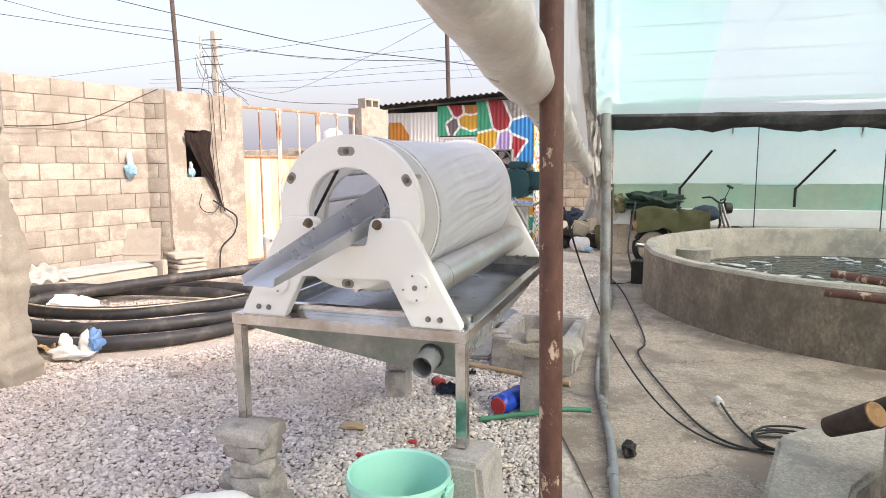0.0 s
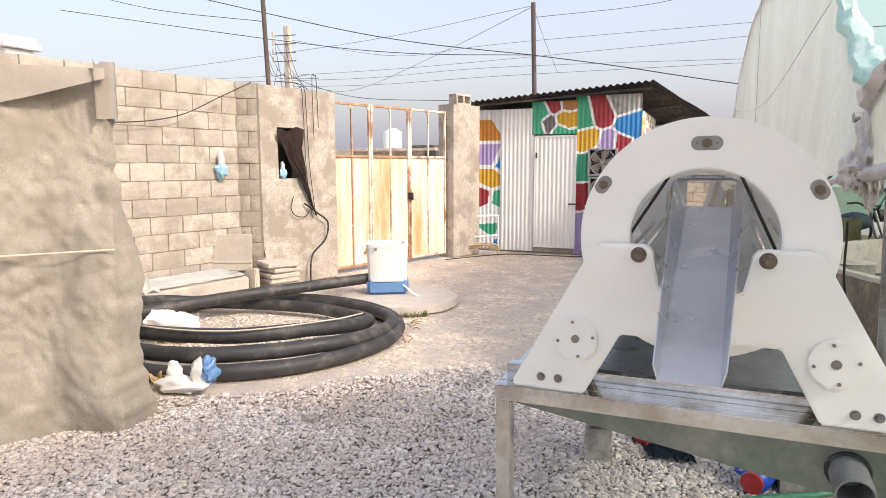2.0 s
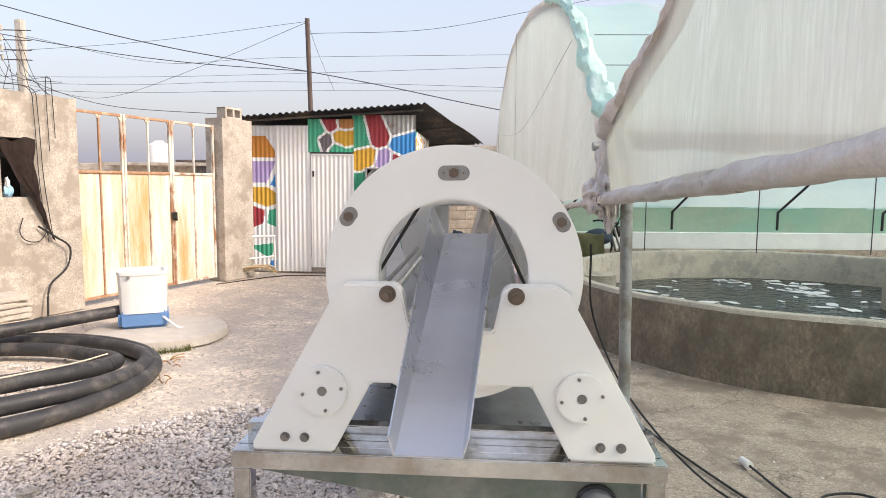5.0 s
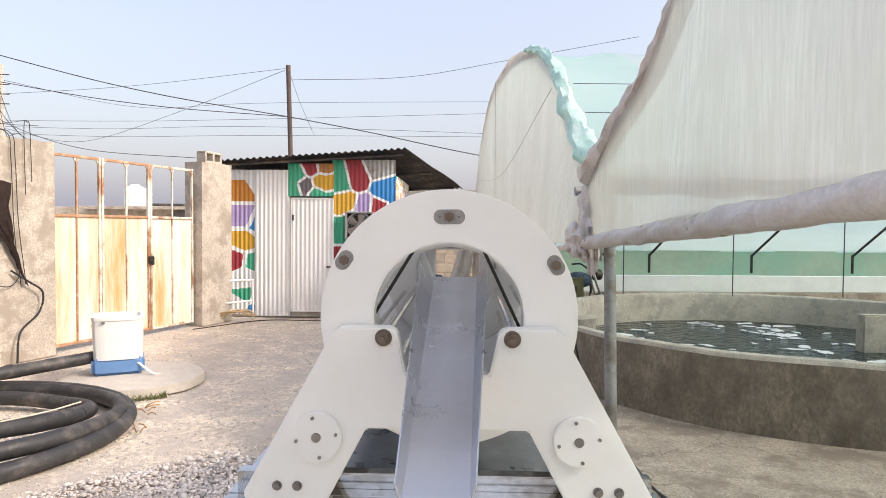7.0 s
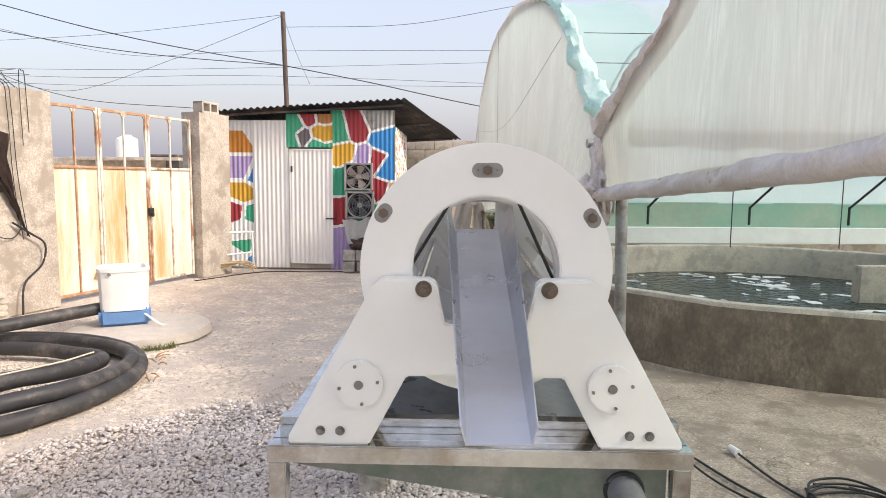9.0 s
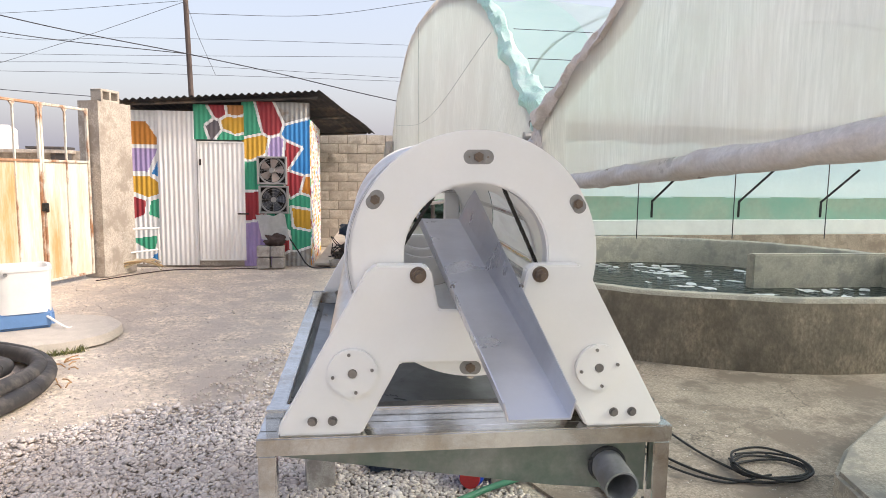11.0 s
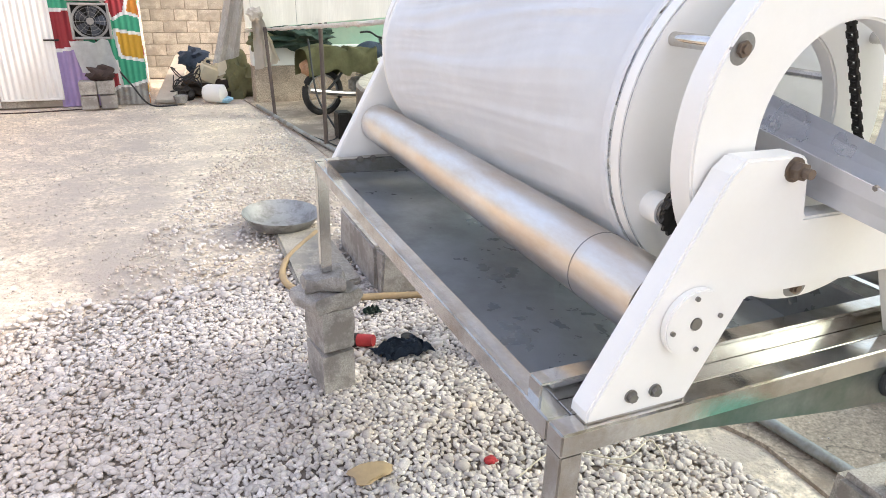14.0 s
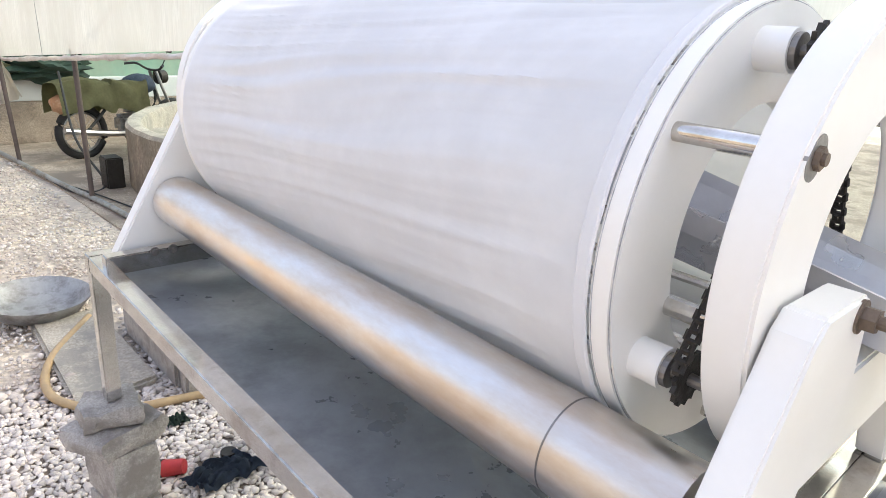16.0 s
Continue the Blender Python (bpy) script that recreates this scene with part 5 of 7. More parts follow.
    for (x0, z0), (x1, z1) in (((-0.262, 0.29), (-0.04, 0.655)), ((0.045, 0.655), (0.218, 0.29))):
        bm = bmesh.new()
        n = int(math.hypot(x1 - x0, z1 - z0) / 0.0127)
        for k in range(n):
            t0, t1 = k / n, (k + 1) / n
            p, q = Vector((x0 + (x1 - x0) * t0, 0.145, z0 + (z1 - z0) * t0)), Vector((x0 + (x1 - x0) * t1, 0.145, z0 + (z1 - z0) * t1))
            w = 0.007 if k % 2 else 0.0045
            for s in (-1, 1):
                rod(bm, p + Vector((0, s * w, 0)), q + Vector((0, s * w, 0)), 0.0042, 5)
            rod(bm, p + Vector((0, -w, 0)), p + Vector((0, w, 0)), 0.0045, 6)
        part("chain", bm, M_CHAIN, f, "dark oily roller chain")
    # cross rods seen inside the drum, inner support
    bm = bmesh.new()
    rod(bm, (-0.17, L - 0.18, 0.52), (0.17, L - 0.18, 0.52), 0.014, 12)
    part("cross_rod", bm, M_STEEL, f)
    for x in (-0.18, 0.18):
        bm = bmesh.new()
        rod(bm, (x, 0.10, 0.33), (x, L - 0.2, 0.33), 0.014, 12)
        part("tie_rod", bm, M_STEEL, f)
    bm = bmesh.new()
    for x in (-0.135, 0.135):
        box(bm, (x, L - 0.115, 0.47), (0.07, 0.045, 0.20), 0.006)
    box(bm, (0, L - 0.115, 0.585), (0.34, 0.045, 0.04), 0.006)
    part("chute_support", bm, M_HDPE, f, "white plastic bridge carrying the chute")
    # chute
    cb = [MI @ Vector(p) for p in ((-0.93, 1.95, 1.172), (-0.832, 1.955, 1.170), (-0.80, 3.42, 1.385), (-0.955, 3.42, 1.385))]
    wl_ = [MI @ Vector(p) for p in ((-0.938, 1.95, 1.200), (-0.992, 3.30, 1.495), (-0.985, 3.42, 1.45))]
    wr_ = [MI @ Vector(p) for p in ((-0.824, 1.955, 1.198), (-0.762, 3.30, 1.495), (-0.770, 3.42, 1.45))]
    bm = bmesh.new()
    a, b_, c, d = [bm.verts.new(p) for p in cb]
    l0, l1, l2 = [bm.verts.new(p) for p in wl_]
    r0, r1, r2 = [bm.verts.new(p) for p in wr_]
    bm.faces.new((a, b_, c, d))
    bm.faces.new((a, d, l2, l1, l0))
    bm.faces.new((b_, r0, r1, r2, c))
    bmesh.ops.recalc_face_normals(bm, faces=bm.faces)
    bmesh.ops.solidify(bm, geom=bm.faces[:], thickness=0.0025)
    ch = part("chute", bm, M_CHUTE, f, "long folded grey sheet steel chute")
    for p in ((-0.800, 2.42, 1.30), (-0.956, 2.42, 1.30)):
        bm = bmesh.new()
        q = MI @ Vector(p)
        lump(bm, q, (0.006, 0.006, 0.006), 0, 1)
        part("rivet", bm, M_BOLT, ch)
    # drive motor behind the back plate
    bm = bmesh.new()
    rod(bm, (0.30, L + 0.02, 0.46), (0.30, L + 0.30, 0.46), 0.085, 28)
    mt = part("motor", bm, M_MOTORTEAL, f, "dark teal electric motor", True)
    for k in range(18):
        a = k * math.pi / 9
        bm = bmesh.new()
        box(bm, (0, 0, 0.088), (0.004, 0.2, 0.018))
        part("cooling_fin", bm, M_MOTORTEAL, mt, m=pose(0.30, L + 0.15, 0.46, 0, math.degrees(a), 0))
    bm = bmesh.new()
    box(bm, (0.39, L + 0.14, 0.47), (0.10, 0.13, 0.11), 0.01, seg=2)
    box(bm, (0.30, L + 0.14, 0.565), (0.12, 0.14, 0.05), 0.01, seg=2)
    part("terminal_box", bm, M_MOTORTEAL, mt)
    bm = bmesh.new()
    box(bm, (0.30, L + 0.12, 0.33), (0.22, 0.26, 0.02), 0.003)
    box(bm, (0.30, L + 0.02, 0.17), (0.16, 0.02, 0.33), 0.003)
    part("motor_bracket", bm, M_STEEL, f)
    return f


drum_filter()


# ---- footings under the table ----
def footing(name, label, blocks, group="footings under the table"):
    t = thing(name, label, "block", group=group)
    for c, s, rz, mt, jit in blocks:
        bm = bmesh.new()
        rough_block(bm, c, s, min(s) * 0.18, jit, rz)
        part("stone", bm, mt, t, smooth=True)


footing("stone_stack", "stack of uneven concrete slab pieces under a table leg", [((-1.335, 2.50, 0.430), (0.245, 0.17, 0.075), 5, M_FOOT, 0.016), ((-1.325, 2.51, 0.358), (0.185, 0.16, 0.068), -10, M_FOOT, 0.018),
        ((-1.312, 2.50, 0.288), (0.165, 0.15, 0.070), 14, M_FOOT, 0.018), ((-1.325, 2.50, 0.215), (0.235, 0.17, 0.075), -12, M_FOOT, 0.02), ((-1.265, 2.47, 0.15), (0.17, 0.19, 0.10), 24, M_FOOT, 0.018), ((-1.32, 2.5, 0.055), (0.29, 0.24, 0.13), 12, M_FOOT, 0.02)])
bm = bmesh.new()
prism(bm, [(-0.135, 0.0), (0.135, 0.0), (0.09, 0.472), (-0.09, 0.472)], -0.13, 0.11, 0.02)
for v in bm.verts:
    v.co += Vector([0.01 * noise.noise(v.co * 9 + Vector((k, 0, 0))) for k in range(3)])
solo("concrete_footing", bm, M_FOOT, "tapered rough concrete block under a table leg", "block", group="footings under the table", m=pose(-0.38, 2.53, 0, 0, 0, -4))
footing("block_pier", "two upright hollow blocks topped with rough stones under a table leg", [((-1.375, 4.20, 0.09), (0.135, 0.19, 0.185), 8, M_FOOT, 0.005), ((-1.36, 4.22, 0.192), (0.09, 0.13, 0.03), 8, M_FOOT, 0.004), ((-1.375, 4.20, 0.288), (0.135, 0.19, 0.175), 10, M_FOOT, 0.006), ((-1.38, 4.205, 0.408), (0.22, 0.20, 0.065), 20, M_FOOT, 0.016), ((-1.388, 4.208, 0.476), (0.165, 0.15, 0.068), -14, M_FOOT, 0.016)])
footing("block_pier", "broken blocks with a slab on top under a table leg", [((-0.43, 4.18, 0.12), (0.18, 0.2, 0.24), 0, M_FOOT, 0.004), ((-0.42, 4.18, 0.31), (0.19, 0.2, 0.15), 6, M_FOOT, 0.01), ((-0.39, 4.17, 0.43), (0.43, 0.28, 0.08), -4, M_RIM, 0.015), ((-0.41, 4.15, 0.495), (0.17, 0.14, 0.055), 10, M_RIM, 0.016)])
bm = bmesh.new()
for c, s in (((-0.62, 4.95, 0.13), (0.6, 0.10, 0.26)), ((-0.62, 5.75, 0.13), (0.6, 0.10, 0.26)), ((-0.88, 5.35, 0.13), (0.10, 0.7, 0.26)), ((-0.36, 5.35, 0.13), (0.10, 0.7, 0.26))):
    box(bm, c, s, 0.012, jit=0.01, seg=2)
solo("concrete_pit", bm, M_FOOT, "open concrete box set in the ground behind the table", "pit")


# ---- yard: left side ----
def hose_coil():
    t = thing("hose_coil", "thick black rubber hose lying in a loose coil", "hose")
    cx, cy = -4.78, 5.62
    # reach to the right, the left, the front and the back, and the height in front
    turns = [(1.40, 1.36, 1.40, 1.24, 0.062), (1.32, 1.34, 1.27, 1.14, 0.165), (1.16, 1.28, 1.12, 0.78, 0.262)]
    for i, (right, left, front, back, z) in enumerate(turns):
        bm = bmesh.new()
        pts = []
        n = 80
        for k in range(n + 1):
            a = 2 * math.pi * k / n
            c, s = math.cos(a), math.sin(a)
            w = 1 + 0.025 * noise.noise((c * 1.5, s * 1.5, i * 3.0))
            rx = right if c > 0 else left
            ry = back if s > 0 else front
            k = min(1.0, max(0.0, 0.62 - 0.75 * s))
            pts.append(Vector((cx + rx * w * c, cy + ry * w * s, 0.062 + (z - 0.062) * k + 0.012 * i * (1 - k) + 0.012 * noise.noise((c * 2, s * 2, i)))))
        tube(bm, pts, 0.060, 14, 0.06, False)
        part("hose_turn", bm, M_HOSE, t, smooth=True)
    bm = bmesh.new()
    tube(bm, smoothed([(-6.05, 5.0, 0.13), (-5.75, 5.55, 0.17), (-5.3, 6.15, 0.22), (-4.9, 6.72, 0.24), (-4.42, 7.38, 0.27)], 8), 0.060, 14, 0.05)
    part("hose_end", bm, M_HOSE, t, smooth=True)
    bm = bmesh.new()
    tube(bm, smoothed([(-5.9, 4.9, 0.31), (-5.3, 4.56, 0.322), (-4.7, 4.44, 0.325), (-4.1, 4.62, 0.32), (-3.68, 5.2, 0.31), (-3.6, 5.6, 0.29)], 8), 0.006, 6)
    part("white_line", bm, M_ROPE, t, "thin pale line lying on the hose", True)


hose_coil()


def washer():
    t = thing("mini_washer", "small white tub washing machine with a blue base", "washing machine", pose(-4.32, 7.44, 0.085, 0, 0, 28) @ Matrix.Diagonal((1.08, 1.08, 0.92, 1)))
    bm = bmesh.new()
    box(bm, (0, 0, 0.11), (0.435, 0.435, 0.19), 0.035, seg=3)
    part("base", bm, M_WASHBLUE, t, "dull blue plastic base", True)
    bm = bmesh.new()
    rings = []
    for s, z in ((0.205, 0.18), (0.215, 0.60), (0.222, 0.60), (0.222, 0.635), (0.19, 0.635), (0.185, 0.45)):
        ring = []
        for k in range(32):
            a = 2 * math.pi * k / 32
            c, q = math.cos(a), math.sin(a)
            e = (abs(c) ** 5 + abs(q) ** 5) ** -0.2
            ring.append(bm.verts.new((s * c * e, s * q * e, z)))
        rings.append(ring)
    for a, b in zip(rings, rings[1:]):
        for k in range(32):
            bm.faces.new((a[k], a[(k + 1) % 32], b[(k + 1) % 32], b[k]))
    bm.faces.new(rings[-1])
    part("tub", bm, M_WASHER, t, "white plastic tub, scuffed", True)
    bm = bmesh.new()
    rod(bm, (-0.12, -0.215, 0.58), (-0.12, -0.228, 0.58), 0.016, 16)
    part("knob", bm, M_PVC, t)
    bm = bmesh.new()
    tube(bm, smoothed([(0.15, -0.2, 0.15), (0.3, -0.3, 0.02), (0.4, -0.05, 0.0), (0.3, 0.15, 0.0)], 6), 0.012, 8)
    part("drain_hose", bm, M_WASHER, t, smooth=True)


washer()
bm = bmesh.new()
lathe(bm, [(0.0, 0.072), (0.60, 0.070), (0.64, 0.058), (0.655, -0.02)], 48)
for v in bm.verts:
    v.co += Vector((noise.noise(v.co * 4) * 0.03, noise.noise(v.co * 4 + Vector((5, 0, 0))) * 0.03, noise.noise(v.co * 6) * 0.008))
solo("slab", bm, M_TILE, "round worn concrete slab under the washing machine", "slab", smooth=True, m=pose(-4.1, 7.32, 0.03))


def weeds():
    bm = bmesh.new()
    rs = random.Random(3)
    for _ in range(260):
        a = radians(rs.uniform(-95, -38))
        q = rs.uniform(0.65, 0.73)
        p = Vector((-4.1 + q * math.cos(a), 7.32 + q * math.sin(a), -0.005))
        tip = p + Vector((rs.uniform(-0.05, 0.05), rs.uniform(-0.05, 0.05), rs.uniform(0.02, 0.075)))
        w = Vector((rs.uniform(-1, 1), rs.uniform(-1, 1), 0)).normalized() * 0.005
        bm.faces.new([bm.verts.new(c) for c in (p - w, p + w, p.lerp(tip, 0.6) + w * 0.7, tip, p.lerp(tip, 0.6) - w * 0.7)])
    solo("weeds", bm, M_WEED, "low dry green weeds along the slab's edge", "weeds", "stuff")


weeds()
for c, n_ in (((-3.46, 6.36, 0.012), 9), ((-3.33, 5.75, 0.012), 5)):
    bm = bmesh.new()
    for k in range(n_):
        p = Vector(c) + Vector((random.uniform(-0.10, 0.10), random.uniform(-0.14, 0.14), random.uniform(0, 0.03)))
        q = p + Vector((random.uniform(-0.12, 0.12), random.uniform(-0.12, 0.12), random.uniform(-0.01, 0.02)))
        tube(bm, [p, (p + q) / 2 + Vector((0, 0, 0.012)), q], 0.005, 5)
    solo("twigs", bm, M_WOOD, "brown dry twigs and scraps beside the hose coil", "twigs", "stuff")


def tarp_shelter():
    t = thing("tarp_shelter", "frame hung with a dusty beige tarpaulin", "tarpaulin")
    bm = bmesh.new()
    c0, c1, c2 = Vector((-5.6, 2.15, 0)), Vector((-4.08, 3.58, 0)), Vector((-5.6, 4.3, 0))

    def f(u, v):
        if u < 0.62:
            p = c0.lerp(c1, u / 0.62)
        else:
            p = c1.lerp(c2, (u - 0.62) / 0.38)
        z = 2.05 * v
        flare = (1 - v) ** 2 * 0.10
        out = Vector((0.7, -0.7, 0)) if u < 0.62 else Vector((0.45, 0.9, 0))
        w = 0.05 * math.sin(9 * (p.x + p.y) + 2.5 * noise.noise((p.x, z, 2))) * (0.3 + 0.7 * (1 - v)) + 0.09 * noise.noise((p.x * 1.6 + p.y, z * 0.7, 1)) + 0.03 * noise.noise((p.x * 4, p.y * 4, z * 1.8)) + 0.010 * noise.noise((p.x * 10, p.y * 10, z * 5)) + 0.004 * noise.noise((p.x * 25, p.y * 25, z * 11)) + 0.06 * abs(noise.noise((p.x * 2.3 + z, p.y * 2.3, z * 1.9))) + 0.045 * abs(noise.noise((p.x * 5 - z * 3, p.y * 5, z * 4))) + 0.022 * abs(noise.noise((p.x * 13 + z * 5, p.y * 13, z * 9)))
        sag = -0.05 * math.sin(u * 5) if v > 0.95 else 0
        return p + out * (flare + w) + Vector((0, 0, max(0.0, z + sag)))

    sheet(bm, 220, 130, f)
    part("side_sheet", bm, M_TARP, t, "dusty beige woven sheet hanging in folds", True)
    bm = bmesh.new()

    def g(u, v):
        p = c0.lerp(c1, u)
        z = 2.08 - (0.42 * (1 - u) + 0.22 * u * (1 - u) + 0.06) * v
        w = 0.05 * noise.noise((p.x * 3, p.y * 3, z * 3)) + 0.045 * v
        return p + Vector((0.72, -0.70, 0)) * (0.05 + w) + Vector((0, 0, z))

    sheet(bm, 60, 10, g, 0.003)
    part("top_flap", bm, M_TARPLIGHT, t, "pale folded flap along the top edge", True)
    bm = bmesh.new()
    rod(bm, c0 + Vector((0, 0, 2.05)), c1 + Vector((-0.2, -0.15, 2.05)), 0.025, 8)
    rod(bm, c1 + Vector((-0.22, 0, 0)), c1 + Vector((-0.22, 0, 2.05)), 0.025, 8)
    rod(bm, c1 + Vector((-0.22, 0, 2.05)), c2 + Vector((0, 0, 2.05)), 0.025, 8)
    part("frame", bm, M_RUSTBAR, t)
    bm = bmesh.new()
    sheet(bm, 10, 10, lambda u, v: c1 + Vector((0.03 + 0.03 * math.sin(u * 7), 0.04 - 0.16 * u, 2.12 - 0.32 * v + 0.05 * noise.noise((u * 4, v * 4, 2)))), 0.003)
    part("knot", bm, M_TARPLIGHT, t, "pale knotted corner", True)
    bm = bmesh.new()
    rod(bm, c0.lerp(c1, 0.3) + Vector((0.1, -0.1, 1.04)), c1 + Vector((0.1, -0.1, 1.07)), 0.005, 6)
    part("string", bm, M_ROPE, t)


tarp_shelter()

def by_wall(s, off, z):
    """A place s metres along the block wall and off metres before it."""
    d = Vector((1.15, 5.91, 0)).normalized()
    return Vector((-7.55, 1.45, z)) + d * s + Vector((d.y, -d.x, 0)) * off


WALL_TURN = math.degrees(math.atan2(5.91, 1.15))
bm = bmesh.new()
box(bm, (0, 0, 0.12), (2.5, 0.40, 0.24), 0.02, jit=0.01, seg=2)
box(bm, (0.0, 0.12, 0.26), (2.5, 0.10, 0.06), 0.01, jit=0.006, seg=2)
solo("curb_bench", bm, M_TILE, "low concrete kerb against the block wall", "kerb", m=Matrix.Translation(by_wall(4.52, 0.31, 0)) @ pose(0, 0, 0, 0, 0, WALL_TURN))
bm = bmesh.new()
sheet(bm, 34, 10, lambda u, v: by_wall(4.55 + 1.2 * u, 0.46 - 0.30 * v + 0.02 * noise.noise((u * 6, v * 3, 1)), 0.255 + 0.07 * v + 0.012 * noise.noise((u * 9, v * 5, 3))), 0.008)
solo("white_sheet", bm, M_WHITEFILM, "dusty white plastic sheet laid over the kerb", "sheet", smooth=True)
bm = bmesh.new()
sheet(bm, 26, 20, lambda u, v: by_wall(4.12 + 0.42 * u + 0.06 * v, 0.22 + 0.30 * v + 0.05 * noise.noise((u * 5, v * 4, 6)), 0.40 - 0.14 * v * v + 0.07 * noise.noise((u * 4, v * 5, 2)) + 0.02 * math.sin(u * 17)), 0.006)
solo("crumpled_sack", bm, M_SACK, "crumpled pale woven sack lying on the kerb", "sack", smooth=True)
bm = bmesh.new()
box(bm, (0, 0, 0.22), (0.50, 0.04, 0.44), 0.006)
box(bm, (0, -0.022, 0.10), (0.50, 0.012, 0.02), 0.002)
solo("leaning_tile", bm, M_PLANK, "tan square paving tile leaning on the wall", "tile", m=Matrix.Translation(by_wall(5.70, 0.26, 0.29)) @ pose(0, 0, 0, -10, 0, 24))
bm = bmesh.new()
box(bm, (0, 0, 0.16), (0.07, 0.36, 0.32), 0.012, jit=0.012, seg=2)
solo("end_slab", bm, M_TILE, "upright concrete slab closing the end of the kerb", "slab", m=Matrix.Translation(by_wall(5.83, 0.40, 0)) @ pose(0, 0, 0, 0, 0, WALL_TURN))
t = thing("tile_stack", "untidy stack of pale paving tiles beside the pier", "tiles")
for k in range(6):
    bm = bmesh.new()
    box(bm, (0, 0, 0), (0.40, 0.40, 0.055), 0.012, seg=2)
    part("tile", bm, M_TILE, t, m=pose(-5.82 + random.uniform(-0.02, 0.02), 7.40 + random.uniform(-0.02, 0.02), 0.03 + 0.064 * k, random.uniform(-1, 1), random.uniform(-1, 1), 68 + random.uniform(-7, 7)))
bm = bmesh.new()
rough_block(bm, (-6.02, 7.70, 0.36), (0.46, 0.09, 0.44), 0.02, 0.03, 66, -18, 14)
solo("rubble", bm, M_PLASTER, "broken plaster slab leaning by the tiles", "rubble", smooth=True)
bm = bmesh.new()
rough_block(bm, (-5.25, 5.10, 0.14), (0.40, 0.24, 0.17), 0.02, 0.03, 20, 12, 8, 0.18)
solo("pale_stone", bm, M_SACK, "broken white block lying on the hose coil", "stone", smooth=True)
bm = bmesh.new()
lump(bm, (-4.20, 4.12, 0.05), (0.19, 0.09, 0.05), 0.25, 3, 1, 1.6)
lump(bm, (-4.06, 4.16, 0.14), (0.06, 0.05, 0.10), 0.25, 3, 4, 1.6)
lump(bm, (-4.27, 4.15, 0.12), (0.06, 0.045, 0.075), 0.2, 3, 6, 1.6)
gl = solo("work_glove", bm, M_SACK, "white work glove with a blue cuff on the ground", "glove", smooth=True)
bm = bmesh.new()
lump(bm, (-3.99, 4.19, 0.155), (0.045, 0.06, 0.085), 0.3, 3, 9, 2)
part("cuff", bm, M_WASHBLUE, gl, "blue knitted cuff", True)
bm = bmesh.new()
for k in range(14):
    p = Vector((-4.42 + random.uniform(-0.14, 0.1), 4.22 + random.uniform(-0.08, 0.08), 0.03))
    tube(bm, [p, p + Vector((random.uniform(-0.08, 0.08), random.uniform(-0.08, 0.08), 0.05)), p + Vector((random.uniform(-0.15, 0.15), random.uniform(-0.12, 0.12), 0.0))], 0.01, 5)
solo("straw", bm, M_YELHOSE, "small heap of dry straw and scraps", "straw", "stuff")


# ---- pier: cloth, bags, cables ----
def on_pier(s, z, out=0.15):
    """A place on the pier's face, s metres along it."""
    d = Vector((0.36, 1.16, 0)).normalized()
    return Vector((-6.22, 7.54, z)) + d * s + Vector((d.y, -d.x, 0)) * out


bm = bmesh.new()


def hung(u, v):
    """Wide in the hole, gathered half way, then fanning out a little."""
    w = 0.34 * (1 - v) ** 1.2 + 0.09 + 0.07 * max(0.0, v - 0.55)
    a = 2.4 * (u - 0.5) + 3.0 * v
    mid = 0.42 + 0.40 * v ** 1.3
    return on_pier(mid + w * (u - 0.5) * (0.55 + 0.45 * math.cos(3.0 * v)) + 0.012 * noise.noise((u * 6, v * 7, 2)), 1.98 - 1.10 * v + 0.06 * u * (1 - v) + 0.02 * math.sin(u * 11), 0.135 + 0.045 * abs(math.sin(a * 1.7)) + 0.02 * noise.noise((u * 7, v * 4, 5)))


sheet(bm, 26, 60, hung, 0.006)
solo("brown_cloth", bm, M_BROWNCLOTH, "dark brown cloth hanging twisted out of the wall hole", "cloth", smooth=True)


def water_bag(c, s, label):
    b = thing("plastic_bag", label, "bag", Matrix.Translation(c), "hanging bags")
    bm = bmesh.new()
    lump(bm, (0, 0, 0), (0.09 * s, 0.07 * s, 0.12 * s), 0.25, 3, c[1], 1.8)
    part("bag_body", bm, M_WATERLABEL, b, "blue printed film", True)
    bm = bmesh.new()
    lump(bm, (0, 0, 0.15 * s), (0.045 * s, 0.04 * s, 0.13 * s), 0.3, 3, c[0], 2)
    part("bag_neck", bm, M_BAGFILM, b, "milky gathered film", True)


water_bag((-6.30, 7.02, 1.49), 0.85, "milky plastic bag with blue print hanging on the block wall")
water_bag(on_pier(0.34, 1.44, 0.10), 0.55, "small blue and white plastic bag in the wall hole")


def cable(name, pts, r, material, label, per=8, parent=None):
    bm = bmesh.new()
    tube(bm, smoothed(pts, per), r, 7)
    return solo(name, bm, material, label, "cable", smooth=True, group="cables")


for k in range(2):
    s = 0.60 + 0.05 * k
    cable("cable", [on_pier(s - 0.35, 2.60, 0.1), on_pier(s, 2.58, 0.14), on_pier(s + 0.05, 2.3, 0.15), on_pier(s + 0.08, 1.5 + 0.1 * k, 0.15), on_pier(s + 0.14, 0.85 + 0.1 * k, 0.17)], 0.0045, M_CABLE, "thin dark cable running down the plastered pier")
cable("cable", [on_pier(0.82, 1.9, 0.15), on_pier(0.81, 2.66, 0.15), on_pier(0.85, 2.72, 0.15), on_pier(0.88, 2.66, 0.15), on_pier(0.90, 2.05, 0.15)], 0.0045, M_CABLE, "looped dark cable over the pier top")
